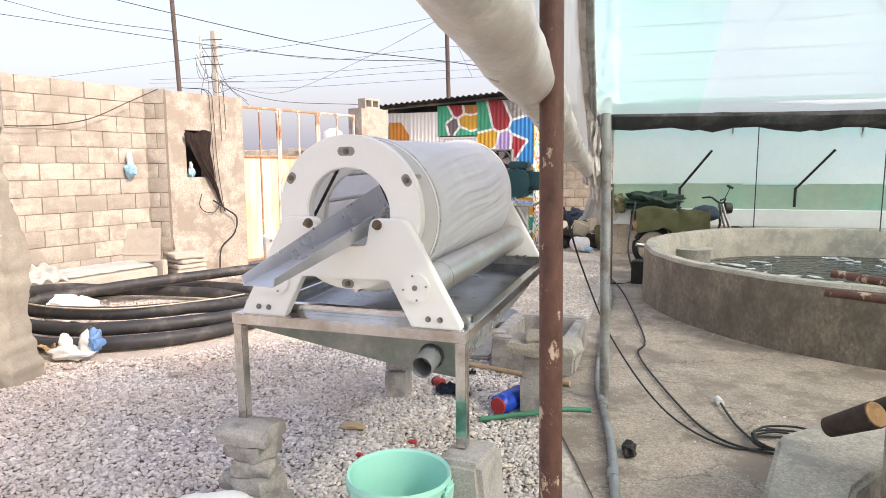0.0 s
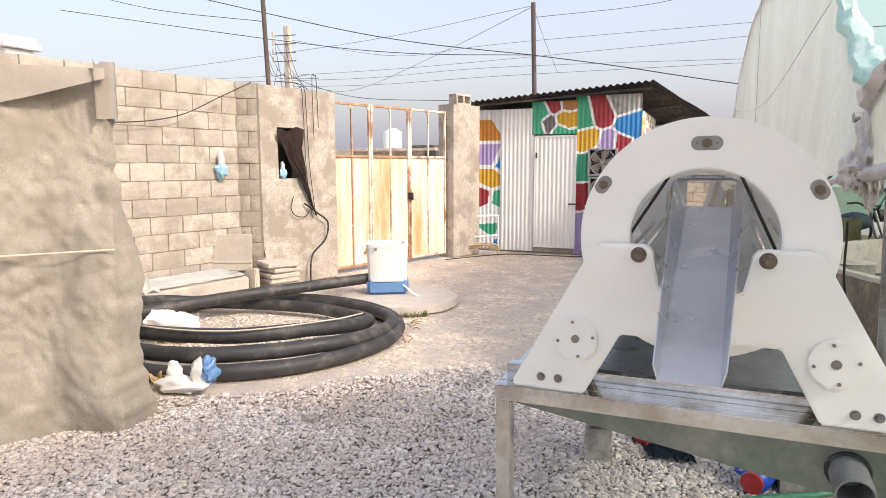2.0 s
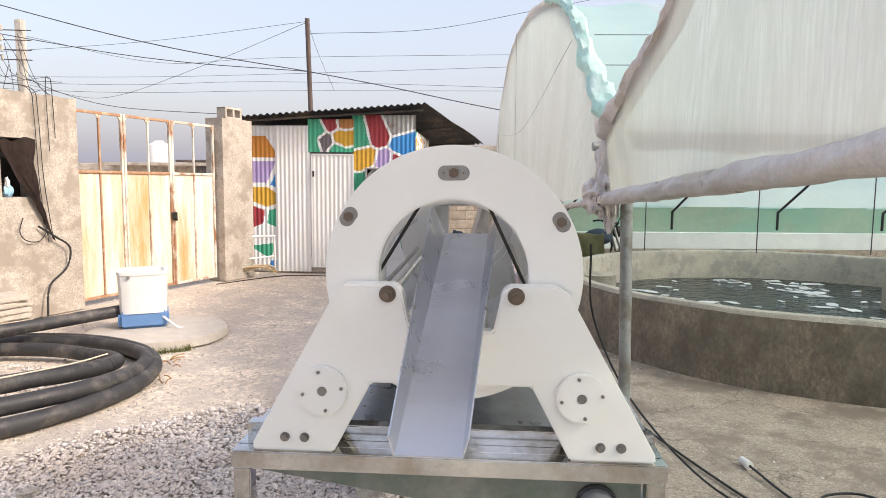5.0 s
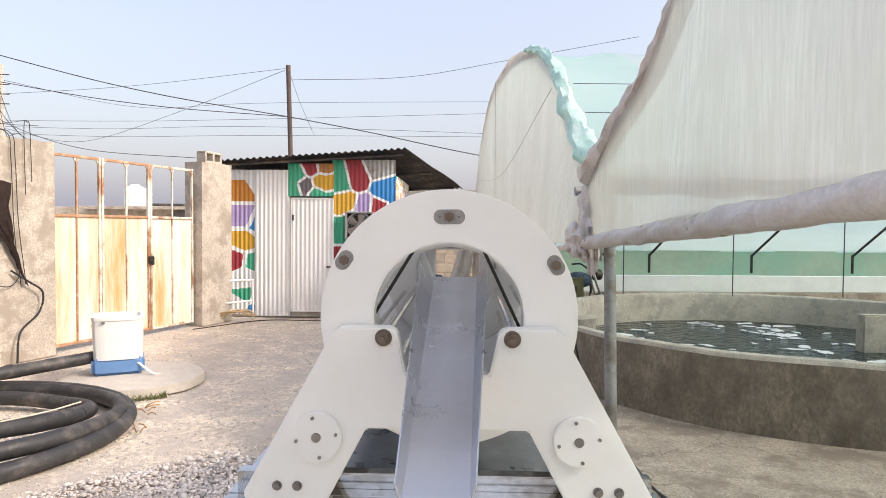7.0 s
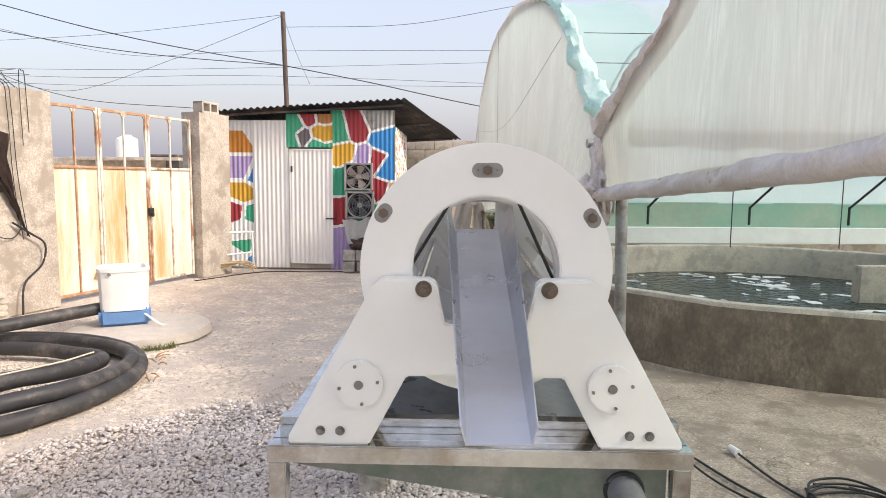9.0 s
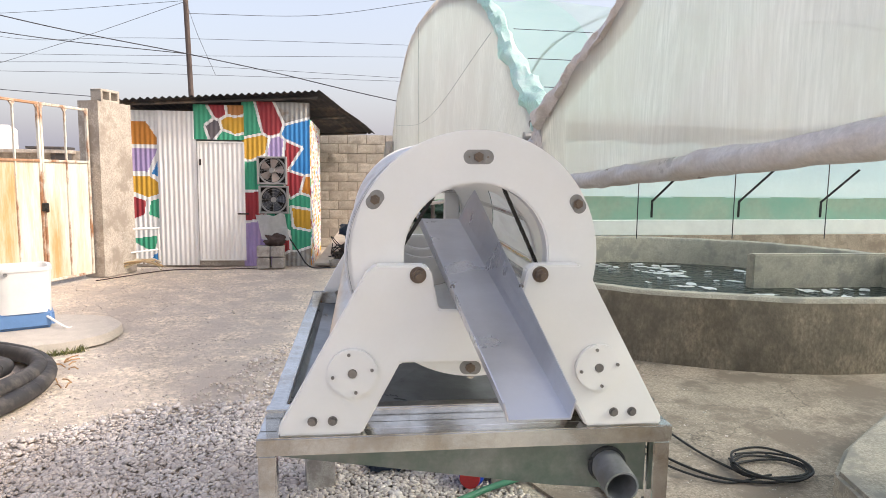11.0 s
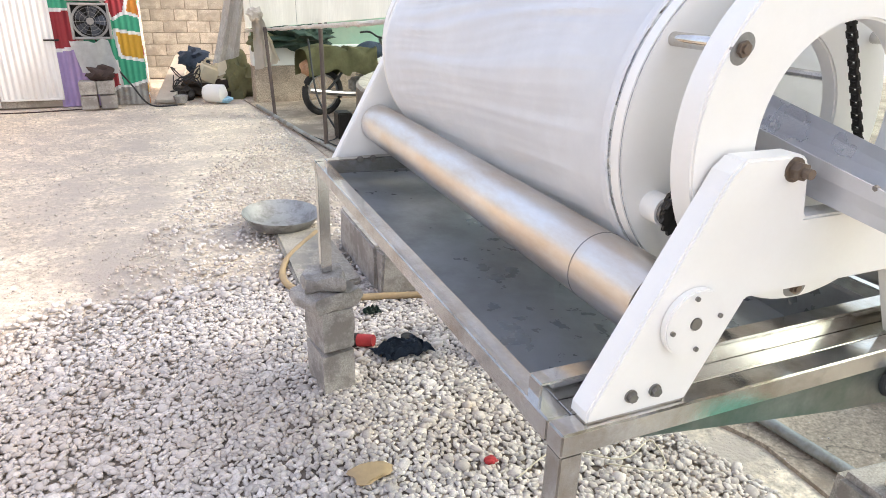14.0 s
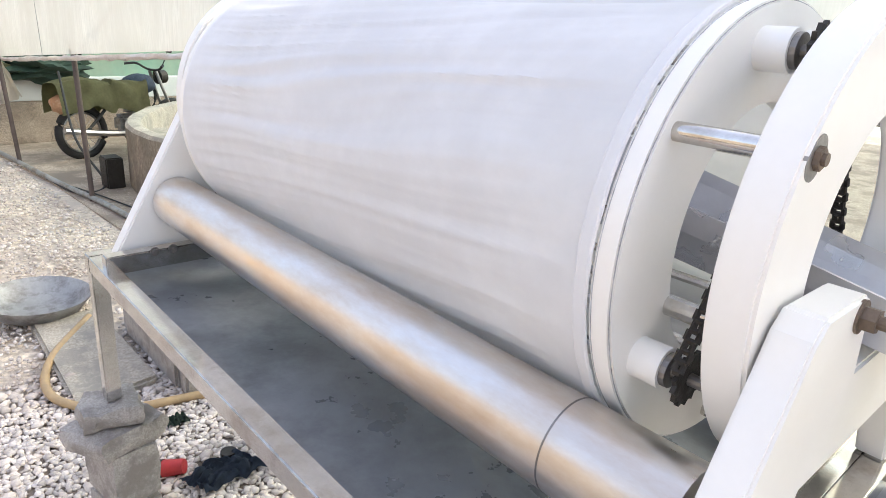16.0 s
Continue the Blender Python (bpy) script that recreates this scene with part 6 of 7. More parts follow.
cable("cable", [on_pier(0.62, 1.05, 0.17), on_pier(0.80, 0.92, 0.2), on_pier(0.98, 0.78, 0.2), on_pier(0.93, 0.55, 0.2), on_pier(0.70, 0.35, 0.2), on_pier(0.62, 0.02, 0.25)], 0.012, M_CABLE, "thick black cable bending down to the ground")
cable("cable", [on_pier(0.45, 1.15, 0.16), on_pier(0.40, 1.0, 0.17), on_pier(0.47, 0.9, 0.17), on_pier(0.62, 0.88, 0.17), on_pier(0.72, 1.0, 0.17), on_pier(0.70, 1.2, 0.16)], 0.006, M_CABLE, "thin loop of wire hanging on the pier")
cable("cable", [(-6.80, 4.6, 2.05), (-6.55, 5.6, 1.98), (-6.38, 6.4, 2.08), (-6.24, 7.0, 2.35), (-6.15, 7.42, 2.55)], 0.006, M_BROWNCLOTH, "dark brown cable sagging along the block wall")

# ---- poles and overhead wires ----
bm = bmesh.new()
rod(bm, (-6.47, 8.33, 0), (-6.76, 8.43, 5.2), 0.032, 10)
solo("utility_pole", bm, M_WOODPOLE, "thin dark steel pole behind the pier", "pole", smooth=True, group="poles")
bm = bmesh.new()
rod(bm, (-4.55, 15.05, 0), (-4.72, 15.15, 5.05), 0.055, 10, 0.05)
solo("utility_pole", bm, M_WOODPOLE, "dark rusty pole standing behind the shed", "pole", smooth=True, group="poles")
t = thing("power_pole", "concrete power pole with insulators and a tangle of wires", "pole", group="poles")
bm = bmesh.new()
box(bm, (-10.6, 14.4, 2.45), (0.16, 0.15, 4.9), 0.02)
part("shaft", bm, M_CPOLE, t)
for z in (4.05, 4.25, 4.45, 4.65):
    bm = bmesh.new()
    rod(bm, (-10.95, 14.35, z + 0.03), (-10.3, 14.3, z), 0.011, 6)
    part("bracket", bm, M_WOODPOLE, t)
    bm = bmesh.new()
    rod(bm, (-10.95, 14.3, z), (-10.95, 14.3, z + 0.12), 0.03, 10)
    part("insulator", bm, M_CPOLE, t)
for k in range(9):
    a = Vector((-10.6 + random.uniform(-0.5, 0.3), 14.2, random.uniform(3.6, 4.7)))
    b = Vector((-10.2 + random.uniform(-0.6, 0.9), 14.1, random.uniform(2.9, 4.0)))
    bm = bmesh.new()
    tube(bm, smoothed([a, (a + b) / 2 + Vector((random.uniform(-0.3, 0.2), 0, -0.25)), b], 5), 0.006, 5)
    part("loose_wire", bm, M_WIRE, t)


def wire(pts, r):
    bm = bmesh.new()
    tube(bm, smoothed(pts, 8), r * 0.6, 5)
    solo("overhead_wire", bm, M_WIRE, "dark overhead wire sagging across the sky", "wire", group="overhead wires")


wire([(-16.5, 13.0, 6.6), (-10.27, 14.0, 4.97), (-7.26, 14.0, 4.24), (-4.66, 15.0, 3.92)], 0.017)
wire([(-4.66, 15.0, 3.92), (-2.85, 15.0, 3.58), (-0.6, 15.0, 3.12), (4, 15.0, 2.3)], 0.017)
wire([(-16.5, 13.0, 5.5), (-10.28, 14.0, 4.44), (-7.26, 14.0, 3.98), (-4.66, 15.0, 3.92)], 0.014)
wire([(-18, 16.0, 4.3), (-11.74, 16.0, 4.60), (-8.5, 16, 4.8), (-4.75, 15.2, 5.0)], 0.008)
wire([(-4.72, 15.2, 4.75), (-2.2, 16, 5.0), (0.21, 16.0, 5.4), (3, 16, 5.9)], 0.009)
wire([(-10.7, 14.4, 4.6), (-9.39, 18.0, 4.66), (-5.65, 18.0, 4.79), (6, 18.0, 4.85)], 0.008)
wire([(-10.7, 14.4, 3.6), (-10.92, 18.0, 3.77), (-8.19, 18.0, 4.62), (-4.75, 15.2, 4.98)], 0.009)
wire([(-16, 18.0, 4.36), (-10.6, 18, 4.3), (-5.65, 18.0, 4.38), (6, 18.0, 4.7)], 0.008)
wire([(-16, 18.0, 4.25), (-10.6, 18, 4.1), (-5.65, 18.0, 4.16), (6, 18.0, 3.8)], 0.008)
wire([(-16, 18.0, 4.1), (-10.6, 18, 3.9), (-5.65, 18.0, 3.94), (6, 18.0, 3.9)], 0.008)
wire([(-10.6, 14.3, 4.0), (-8.73, 12.0, 3.30), (-7.36, 12.0, 2.86), (-5.05, 11.6, 2.66)], 0.009)
wire([(-10.9, 9.0, 4.45), (-9.0, 8.8, 3.95), (-6.665, 8.40, 3.50)], 0.008)
wire([(-4.68, 15.1, 4.9), (-4.6, 15.6, 4.4), (-4.4, 16.2, 3.7)], 0.007)

# ---- beyond the gate ----
t = thing("water_tank", "white plastic water tank on a far roof", "tank")
bm = bmesh.new()
lathe(bm, [(0.0, 1.0), (0.2, 1.0), (0.22, 0.95), (0.42, 0.85), (0.46, 0.78), (0.46, 0.0)], 24)
part("tank_body", bm, M_WASHER, t, smooth=True, m=pose(-15.75, 30, 2.4))
t = thing("far_house", "low flat-roofed far house, pale and plain", "house")
bm = bmesh.new()
box(bm, (-16.5, 33, 1.2), (7, 5, 2.4), 0.02)
part("wall", bm, M_PLASTER, t)
bm = bmesh.new()
box(bm, (-14.1, 30.2, 2.5), (1.5, 1, 0.10), 0.01)
box(bm, (-13.6, 30.0, 1.9), (0.6, 0.6, 1.1), 0.01)
part("roof", bm, M_ROOF, t)
bm = bmesh.new()
box(bm, (-15.75, 31.5, 2.35), (5, 4, 0.14), 0.01)
part("parapet", bm, M_PLASTER, t)
bm = bmesh.new()
box(bm, (-30, 48, 1.4), (44, 3, 2.8), 0.1, jit=0.1)
solo("far_wall", bm, M_PLASTER, "long pale wall far behind the gate", "wall", "structure")
bm = bmesh.new()
box(bm, (-8.6, 6.16, 1.45), (0.34, 0.34, 2.9), 0.01)
box(bm, (-8.6, 6.16, 2.94), (0.46, 0.46, 0.08), 0.01)
box(bm, (-8.6, 6.16, 3.01), (0.40, 0.40, 0.06), 0.01)
solo("white_pillar", bm, M_WASHER, "white pillar with a moulded head behind the block wall", "pillar")

# ---- beside the shed ----
t = thing("pipe_frame", "bent pale pipe frame with scrap leaning by the gate post", "frame")
bm = bmesh.new()
tube(bm, smoothed([(-4.78, 11.5, 0.02), (-4.80, 11.52, 0.62), (-4.76, 11.6, 0.66), (-4.45, 11.85, 0.66), (-4.42, 11.86, 0.60), (-4.42, 11.9, 0.02)], 6), 0.02, 8)
tube(bm, [(-4.79, 11.52, 0.3), (-4.42, 11.88, 0.32)], 0.015, 8)
part("frame_tube", bm, M_WASHER, t, smooth=True)
for k in range(5):
    bm = bmesh.new()
    a = random.uniform(0, 3)
    tube(bm, smoothed([(-4.6 + 0.3 * math.cos(a + j * 1.1), 11.55 + 0.16 * math.sin(a + j * 1.4), 0.03 + 0.16 * abs(math.sin(j + k))) for j in range(5)], 6), 0.014, 6)
    part("scrap_hose", bm, M_YELHOSE if k % 2 else M_CAN, t, smooth=True)
cable("cable", [(-4.9, 10.6, 0.02), (-4.2, 11.6, 0.02), (-3.4, 11.7, 0.02), (-2.7, 11.9, 0.02), (-2.5, 12.05, 0.1)], 0.009, M_BROWNCLOTH, "dark brown cable lying across the yard by the shed")
cable("cable", [(-2.62, 12.08, 0.9), (-2.45, 12.0, 0.6), (-2.25, 11.95, 0.3), (-2.05, 11.9, 0.03), (-1.7, 11.8, 0.02)], 0.012, M_CABLE, "black fan cable hanging down to the ground")
t = thing("block_step", "grey concrete blocks stacked under the fans", "block")
for k, (x, z) in enumerate(((-2.78, 0.095), (-2.56, 0.095), (-2.78, 0.285), (-2.56, 0.285))):
    bm = bmesh.new()
    box(bm, (0, 0, 0), (0.205, 0.2, 0.176), 0.010, jit=0.004)
    part("block", bm, M_FOOT, t, m=pose(x + random.uniform(-0.012, 0.012), 11.92 + random.uniform(-0.02, 0.02), z, 0, 0, random.uniform(-4, 4)))
bm = bmesh.new()
sheet(bm, 14, 14, lambda u, v: Vector((-2.92 + 0.46 * u + 0.10 * v, 11.98 + 0.05 * math.sin(u * 8 + v * 3) - 0.06 * v, 0.88 - 0.40 * v + 0.06 * noise.noise((u * 4, v * 4, 2)))), 0.004)
solo("torn_bag", bm, M_BAGFILM, "torn milky plastic bag hanging under the fan", "bag", smooth=True)
bm = bmesh.new()
lump(bm, (-2.62, 11.92, 0.46), (0.17, 0.12, 0.10), 0.3, 3, 8, 1.8)
solo("cloth_lump", bm, M_BROWNCLOTH, "dark brown cloth bundle resting on the blocks", "bundle", smooth=True)
bm = bmesh.new()
box(bm, (0, 0, 0), (0.26, 1.9, 0.05), 0.006)
solo("board", bm, M_PLANK, "pale weathered board leaning against the shed side", "board", m=pose(-1.66, 13.0, 0.27, 14, 0, -12))


def jerrycan(m, label):
    c = thing("jerrycan", label, "can", m, "jerrycans")
    bm = bmesh.new()
    box(bm, (0, 0, 0.15), (0.34, 0.20, 0.30), 0.05, seg=3)
    part("body", bm, M_CAN, c, smooth=True)
    bm = bmesh.new()
    tube(bm, smoothed([(-0.1, 0, 0.29), (-0.08, 0, 0.36), (0.06, 0, 0.36), (0.08, 0, 0.29)], 5), 0.018, 8)
    part("grip", bm, M_CAN, c, smooth=True)
    bm = bmesh.new()
    rod(bm, (0.13, 0, 0.29), (0.13, 0, 0.35), 0.03, 14)
    part("cap", bm, M_BLUE, c)


jerrycan(pose(-1.28, 12.55, 0.22, 8, 24, 20), "cream jerrycan lying tilted in the scrap heap")
jerrycan(pose(-0.90, 12.50, 0.28, -30, -22, -15), "cream jerrycan lying tilted in the scrap heap")
for c, s, mt, nm, lb in (((-1.36, 12.75, 0.55), (0.22, 0.18, 0.15), M_RAG, "cloth_lump", "dark blue cloth bundle in the scrap heap"), ((-0.74, 12.5, 0.30), (0.22, 0.2, 0.34), M_OLIVE, "canvas_lump", "olive canvas bundle slumped by the wall"),
                         ((-1.15, 12.75, 0.16), (0.40, 0.25, 0.20), M_BARK, "scrap_lump", "dark heap of scrap and rubbish"), ((-1.62, 12.45, 0.08), (0.16, 0.14, 0.12), M_CHAIN, "scrap_lump", "dark heap of scrap iron")):
    bm = bmesh.new()
    lump(bm, c, s, 0.35, 3, c[0] * 3, 2.2)
    solo(nm, bm, mt, lb, "bundle", smooth=True)
bm = bmesh.new()
lathe(bm, [(0.0, 0.0), (0.10, 0.0), (0.13, 0.06), (0.13, 0.28), (0.10, 0.30), (0.03, 0.34), (0.0, 0.34)], 20)
solo("white_pot", bm, M_WASHER, "white plastic pot lying on its side", "pot", smooth=True, m=pose(-1.30, 12.15, 0.13, 90, 0, 60))
for k in range(5):
    a = 1.3 * k
    cable("cable", [(-1.52 + 0.2 * math.cos(a + j), 12.3 + 0.1 * math.sin(a + j), 0.22 + 0.05 * k + 0.1 * math.sin(a + 2 * j)) for j in range(6)], 0.008, M_CABLE, "black wire tangled over the scrap heap")
bm = bmesh.new()
lathe(bm, [(0.0, 0.0), (0.08, 0.0), (0.10, 0.09), (0.10, 0.10), (0.09, 0.10), (0.07, 0.01), (0.0, 0.01)], 20)
solo("small_pot", bm, M_PAN, "small dull metal pot in the scrap heap", "pot", smooth=True, m=pose(-1.64, 12.05, 0.02))
bm = bmesh.new()
lump(bm, (-1.04, 12.0, 0.04), (0.1, 0.07, 0.05), 0.3, 2, 2)
solo("blue_wrapper", bm, M_WATERLABEL, "crumpled light blue wrapper on the ground", "wrapper", smooth=True)

# ---- pipe, cables and things on the concrete floor ----
bm = bmesh.new()
tube(bm, smoothed([(-0.66, 11.4, 0.035), (-0.45, 9.3, 0.035), (-0.3, 8.1, 0.035), (-0.2, 6.2, 0.035), (-0.13, 4.9, 0.035), (0.055, 3.75, 0.035), (0.133, 3.0, 0.035), (0.20, 2.3, 0.035)], 6), 0.024, 10)
p = solo("ground_pipe", bm, M_GALV, "grey plastic pipe lying along the edge of the concrete", "pipe", smooth=True)
for y, x in ((5.4, -0.16), (4.35, -0.04), (3.40, 0.093)):
    bm = bmesh.new()
    rod(bm, (x, y - 0.04, 0.035), (x - 0.005, y + 0.04, 0.035), 0.03, 12)
    part("coupling", bm, M_GALV, p, smooth=True)
bm = bmesh.new()
lump(bm, (0.15, 3.72, 0.035), (0.04, 0.06, 0.035), 0.3, 3, 3)
solo("black_valve", bm, M_CHAIN, "small black plastic valve beside the pipe", "valve", smooth=True)
bm = bmesh.new()
tube(bm, smoothed([(-0.72, 3.88, 0.03), (-0.56, 3.97, 0.04), (-0.40, 4.02, 0.06), (-0.25, 4.10, 0.07), (-0.10, 4.16, 0.06)], 6), 0.016, 10)
solo("green_hose", bm, M_GREENHOSE, "short green garden hose lying on the pebbles", "hose", smooth=True)
cable("cable", [(-0.30, 4.25, 1.28), (-0.22, 4.6, 0.85), (-0.02, 4.55, 0.42), (0.30, 4.25, 0.1), (0.62, 3.98, 0.02), (0.95, 4.02, 0.02)], 0.006, M_CABLE, "black cable hanging from the motor to the floor")
cable("cable", [(-0.5, 9.6, 0.02), (-0.2, 8.4, 0.02), (0.14, 6.2, 0.02), (0.12, 5.6, 0.02), (0.40, 4.56, 0.02), (0.60, 4.08, 0.02), (0.86, 3.94, 0.02), (1.12, 3.98, 0.02)], 0.007, M_CABLE, "dark cable winding over the concrete floor")
for k in range(4):
    a = k * 0.9
    cable("cable", [(0.98 + 0.20 * math.cos(a + j * 0.95), 4.08 + (0.11 + 0.03 * k) * math.sin(a + j * 0.95), 0.02 + 0.01 * k + 0.008 * (j % 2)) for j in range(8)], 0.0065, M_CABLE, "loose loop of dark cable on the concrete")
cable("cable", [(0.80, 4.05, 0.02), (0.72, 4.30, 0.02), (0.67, 4.55, 0.03), (0.66, 4.62, 0.03)], 0.007, M_CABLE, "short dark cable tail with a plug")
bm = bmesh.new()
rod(bm, (0.66, 4.62, 0.03), (0.645, 4.70, 0.035), 0.025, 12, 0.018)
solo("plug", bm, M_WASHER, "white cable plug on the floor", "plug", smooth=True)
cable("cable", [(-0.15, 10.2, 1.0), (-0.2, 9.6, 0.4), (-0.1, 9.1, 0.03), (-0.4, 8.9, 0.02), (-0.5, 9.8, 0.02)], 0.012, M_CABLE, "black cable hanging beside the motorcycle")
bm = bmesh.new()
box(bm, (1.42, 2.78, 0.28), (0.62, 0.6, 0.56), 0.02, jit=0.01, seg=2)
box(bm, (1.50, 2.65, 0.80), (0.4, 0.3, 0.48), 0.02, jit=0.01, seg=2)
solo("block_pile", bm, M_RIM, "pile of rough concrete blocks by the second basin", "blocks")
for a, b in (((0.83, 2.86, 1.085), (1.7, 2.55, 1.065)), ((0.87, 2.98, 1.135), (1.7, 2.66, 1.065))):
    bm = bmesh.new()
    rod(bm, a, b, 0.016, 10)
    solo("rusty_rod", bm, M_RUST, "rusty steel pipe lying on the block pile", "pipe", smooth=True, group="rods on the pile")
for c in ((1.06, 3.03, 0.60), (1.17, 3.11, 0.62)):
    d = Vector((-0.40, 0.50, -0.42)).normalized()
    m = Matrix.Translation(Vector(c) + d * 0.24) @ d.to_track_quat("Z", "Y").to_matrix().to_4x4()
    lg = thing("log", "short charred log with a pale sawn end on the blocks", "log", m, "logs")
    bm = bmesh.new()
    rod(bm, (0, 0, -0.24), (0, 0, -0.02), 0.052, 18, 0.040)
    for v in bm.verts:
        v.co += v.co.normalized() * 0.008 * noise.noise(v.co * 14)
    part("trunk", bm, M_BARK, lg, smooth=True)
    bm = bmesh.new()
    rod(bm, (0, 0, -0.248), (0, 0, -0.238), 0.047, 18)
    part("cut_face", bm, M_WOOD, lg, "tan sawn face")

# ---- under and beside the table ----
def bucket():
    t = thing("tub", "tall mint green plastic tub with a rolled rim and grips", "tub", pose(-0.552, 2.255, 0) @ Matrix.Diagonal((0.828, 0.828, 1.79, 1)))
    bm = bmesh.new()
    lathe(bm, [(0.0, 0.012), (0.145, 0.012), (0.16, 0.03), (0.198, 0.255), (0.204, 0.268), (0.216, 0.272), (0.220, 0.262), (0.214, 0.250), (0.205, 0.25), (0.165, 0.01), (0.0, 0.0)], 56)
    part("bowl", bm, M_BUCKET, t, smooth=True)
    for s in (-1, 1):
        bm = bmesh.new()
        box(bm, (0, 0, 0), (0.018, 0.10, 0.05), 0.008, seg=2)
        part("grip", bm, M_BUCKET, t, smooth=True, m=pose(0.218 * s, 0, 0.238, 0, 12 * s, 0))


bucket()
bm = bmesh.new()
lump(bm, (-1.24, 2.20, 0.13), (0.26, 0.17, 0.16), 0.2, 4, 4, 1.4)
solo("sack", bm, M_SACK, "full white woven sack lying on the pebbles", "sack", smooth=True)


def jug(m, tall, label):
    t = thing("blue_jug", label, "jug", m, "blue jugs")
    bm = bmesh.new()
    lathe(bm, [(0.0, 0.0), (0.058, 0.0), (0.066, 0.012), (0.066, tall * 0.72), (0.06, tall * 0.8), (0.062, tall * 0.84), (0.045, tall * 0.92), (0.045, tall * 0.95), (0.0, tall * 0.95)], 24)
    part("body", bm, M_BLUE, t, smooth=True)
    bm = bmesh.new()
    rod(bm, (0, 0, tall * 0.94), (0, 0, tall), 0.05, 18)
    part("lid", bm, M_REDP, t, "red screw cap")
    bm = bmesh.new()
    tube(bm, smoothed([(-0.06, 0, tall * 0.7), (-0.1, 0, tall * 0.65), (-0.1, 0, tall * 0.35), (-0.06, 0, tall * 0.3)], 5), 0.009, 8)
    part("grip", bm, M_BLUE, t, smooth=True)


jug(pose(-0.55, 4.26, 0.075, 90, 0, -20), 0.27, "blue plastic bottle with a red cap lying on the pebbles")
t = thing("red_connector", "red hose connector with a black collar on the pebbles", "connector", pose(-1.16, 4.42, 0.04, 80, 0, 50))
bm = bmesh.new()
rod(bm, (0, 0, -0.04), (0, 0, 0.04), 0.032, 16, 0.027)
part("body", bm, M_REDP, t, smooth=True)
bm = bmesh.new()
rod(bm, (0, 0, -0.06), (0, 0, -0.036), 0.034, 16)
part("collar", bm, M_CHAIN, t, smooth=True)
bm = bmesh.new()
sheet(bm, 22, 22, lambda u, v: Vector((-1.12 + 0.24 * u - 0.05 * v, 4.23 + 0.13 * v + 0.05 * noise.noise((u * 4, 1, 1)), 0.025 + 0.07 * abs(noise.noise((u * 5, v * 5, 2))) * (1 - 0.3 * u) + 0.04 * math.sin(u * 3.1) * math.sin(v * 3.1))), 0.006)
solo("rag", bm, M_RAG, "crumpled dark blue rag on the pebbles", "rag", smooth=True)
bm = bmesh.new()
sheet(bm, 14, 10, lambda u, v: Vector((-1.08 + 0.09 * u, 4.70 + 0.06 * v, 0.02 + 0.04 * abs(noise.noise((u * 4, v * 4, 7))))), 0.004)
solo("scrap_film", bm, M_GREENDARK, "scrap of dark film lying on the pebbles", "film", smooth=True)
bm = bmesh.new()
rod(bm, (-0.97, 4.38, 0.02), (-0.97, 4.38, 0.05), 0.03, 14)
solo("black_ring", bm, M_CHAIN, "small round black plastic ring on the pebbles", "ring")
for c, s, mt, nm, lb in (((-1.40, 3.57, 0.028), (0.075, 0.045, 0.014), M_YELHOSE, "flat_stone", "flat tan stone lying on the pebbles"), ((-0.985, 3.47, 0.024), (0.024, 0.018, 0.010), M_REDP, "red_scrap", "small red plastic scrap on the pebbles"),
                         ((-3.05, 4.0, 0.02), (0.05, 0.04, 0.03), M_BLOCK, "grey_stone", "larger grey stone among the pebbles"), ((-1.2, 3.25, 0.015), (0.022, 0.015, 0.010), M_REDP, "red_scrap", "small red plastic scrap on the pebbles")):
    bm = bmesh.new()
    lump(bm, c, s, 0.3, 3, c[0] * 5, 1.5)
    solo(nm, bm, mt, lb, "scrap", smooth=True)
bm = bmesh.new()
tube(bm, smoothed([(-0.95, 3.35, 0.03), (-0.75, 3.42, 0.03), (-0.55, 3.30, 0.03), (-0.38, 3.36, 0.02), (-0.45, 3.2, 0.03), (-0.62, 3.3, 0.03)], 6), 0.003, 6)
solo("string", bm, M_ROPE, "pale string lying loose on the pebbles", "string", smooth=True)


def pan():
    bm = bmesh.new()
    lathe(bm, [(0.0, 0.018), (0.12, 0.02), (0.20, 0.05), (0.255, 0.12), (0.262, 0.124), (0.262, 0.118), (0.205, 0.04), (0.12, 0.008), (0.0, 0.006)], 48)
    solo("pan", bm, M_PAN, "wide shallow dull metal pan standing on the pebbles", "pan", smooth=True, m=pose(-1.24, 6.18, 0.012, 3, 2, 0))


pan()
bm = bmesh.new()
tube(bm, smoothed([(-1.05, 5.95, 0.04), (-1.32, 5.55, 0.03), (-1.38, 5.2, 0.03), (-1.2, 4.95, 0.03), (-0.9, 4.86, 0.03), (-0.5, 4.75, 0.03), (-0.3, 4.7, 0.03)], 8), 0.019, 10)
solo("tan_hose", bm, M_YELHOSE, "yellowed garden hose curving over the pebbles", "hose", smooth=True)


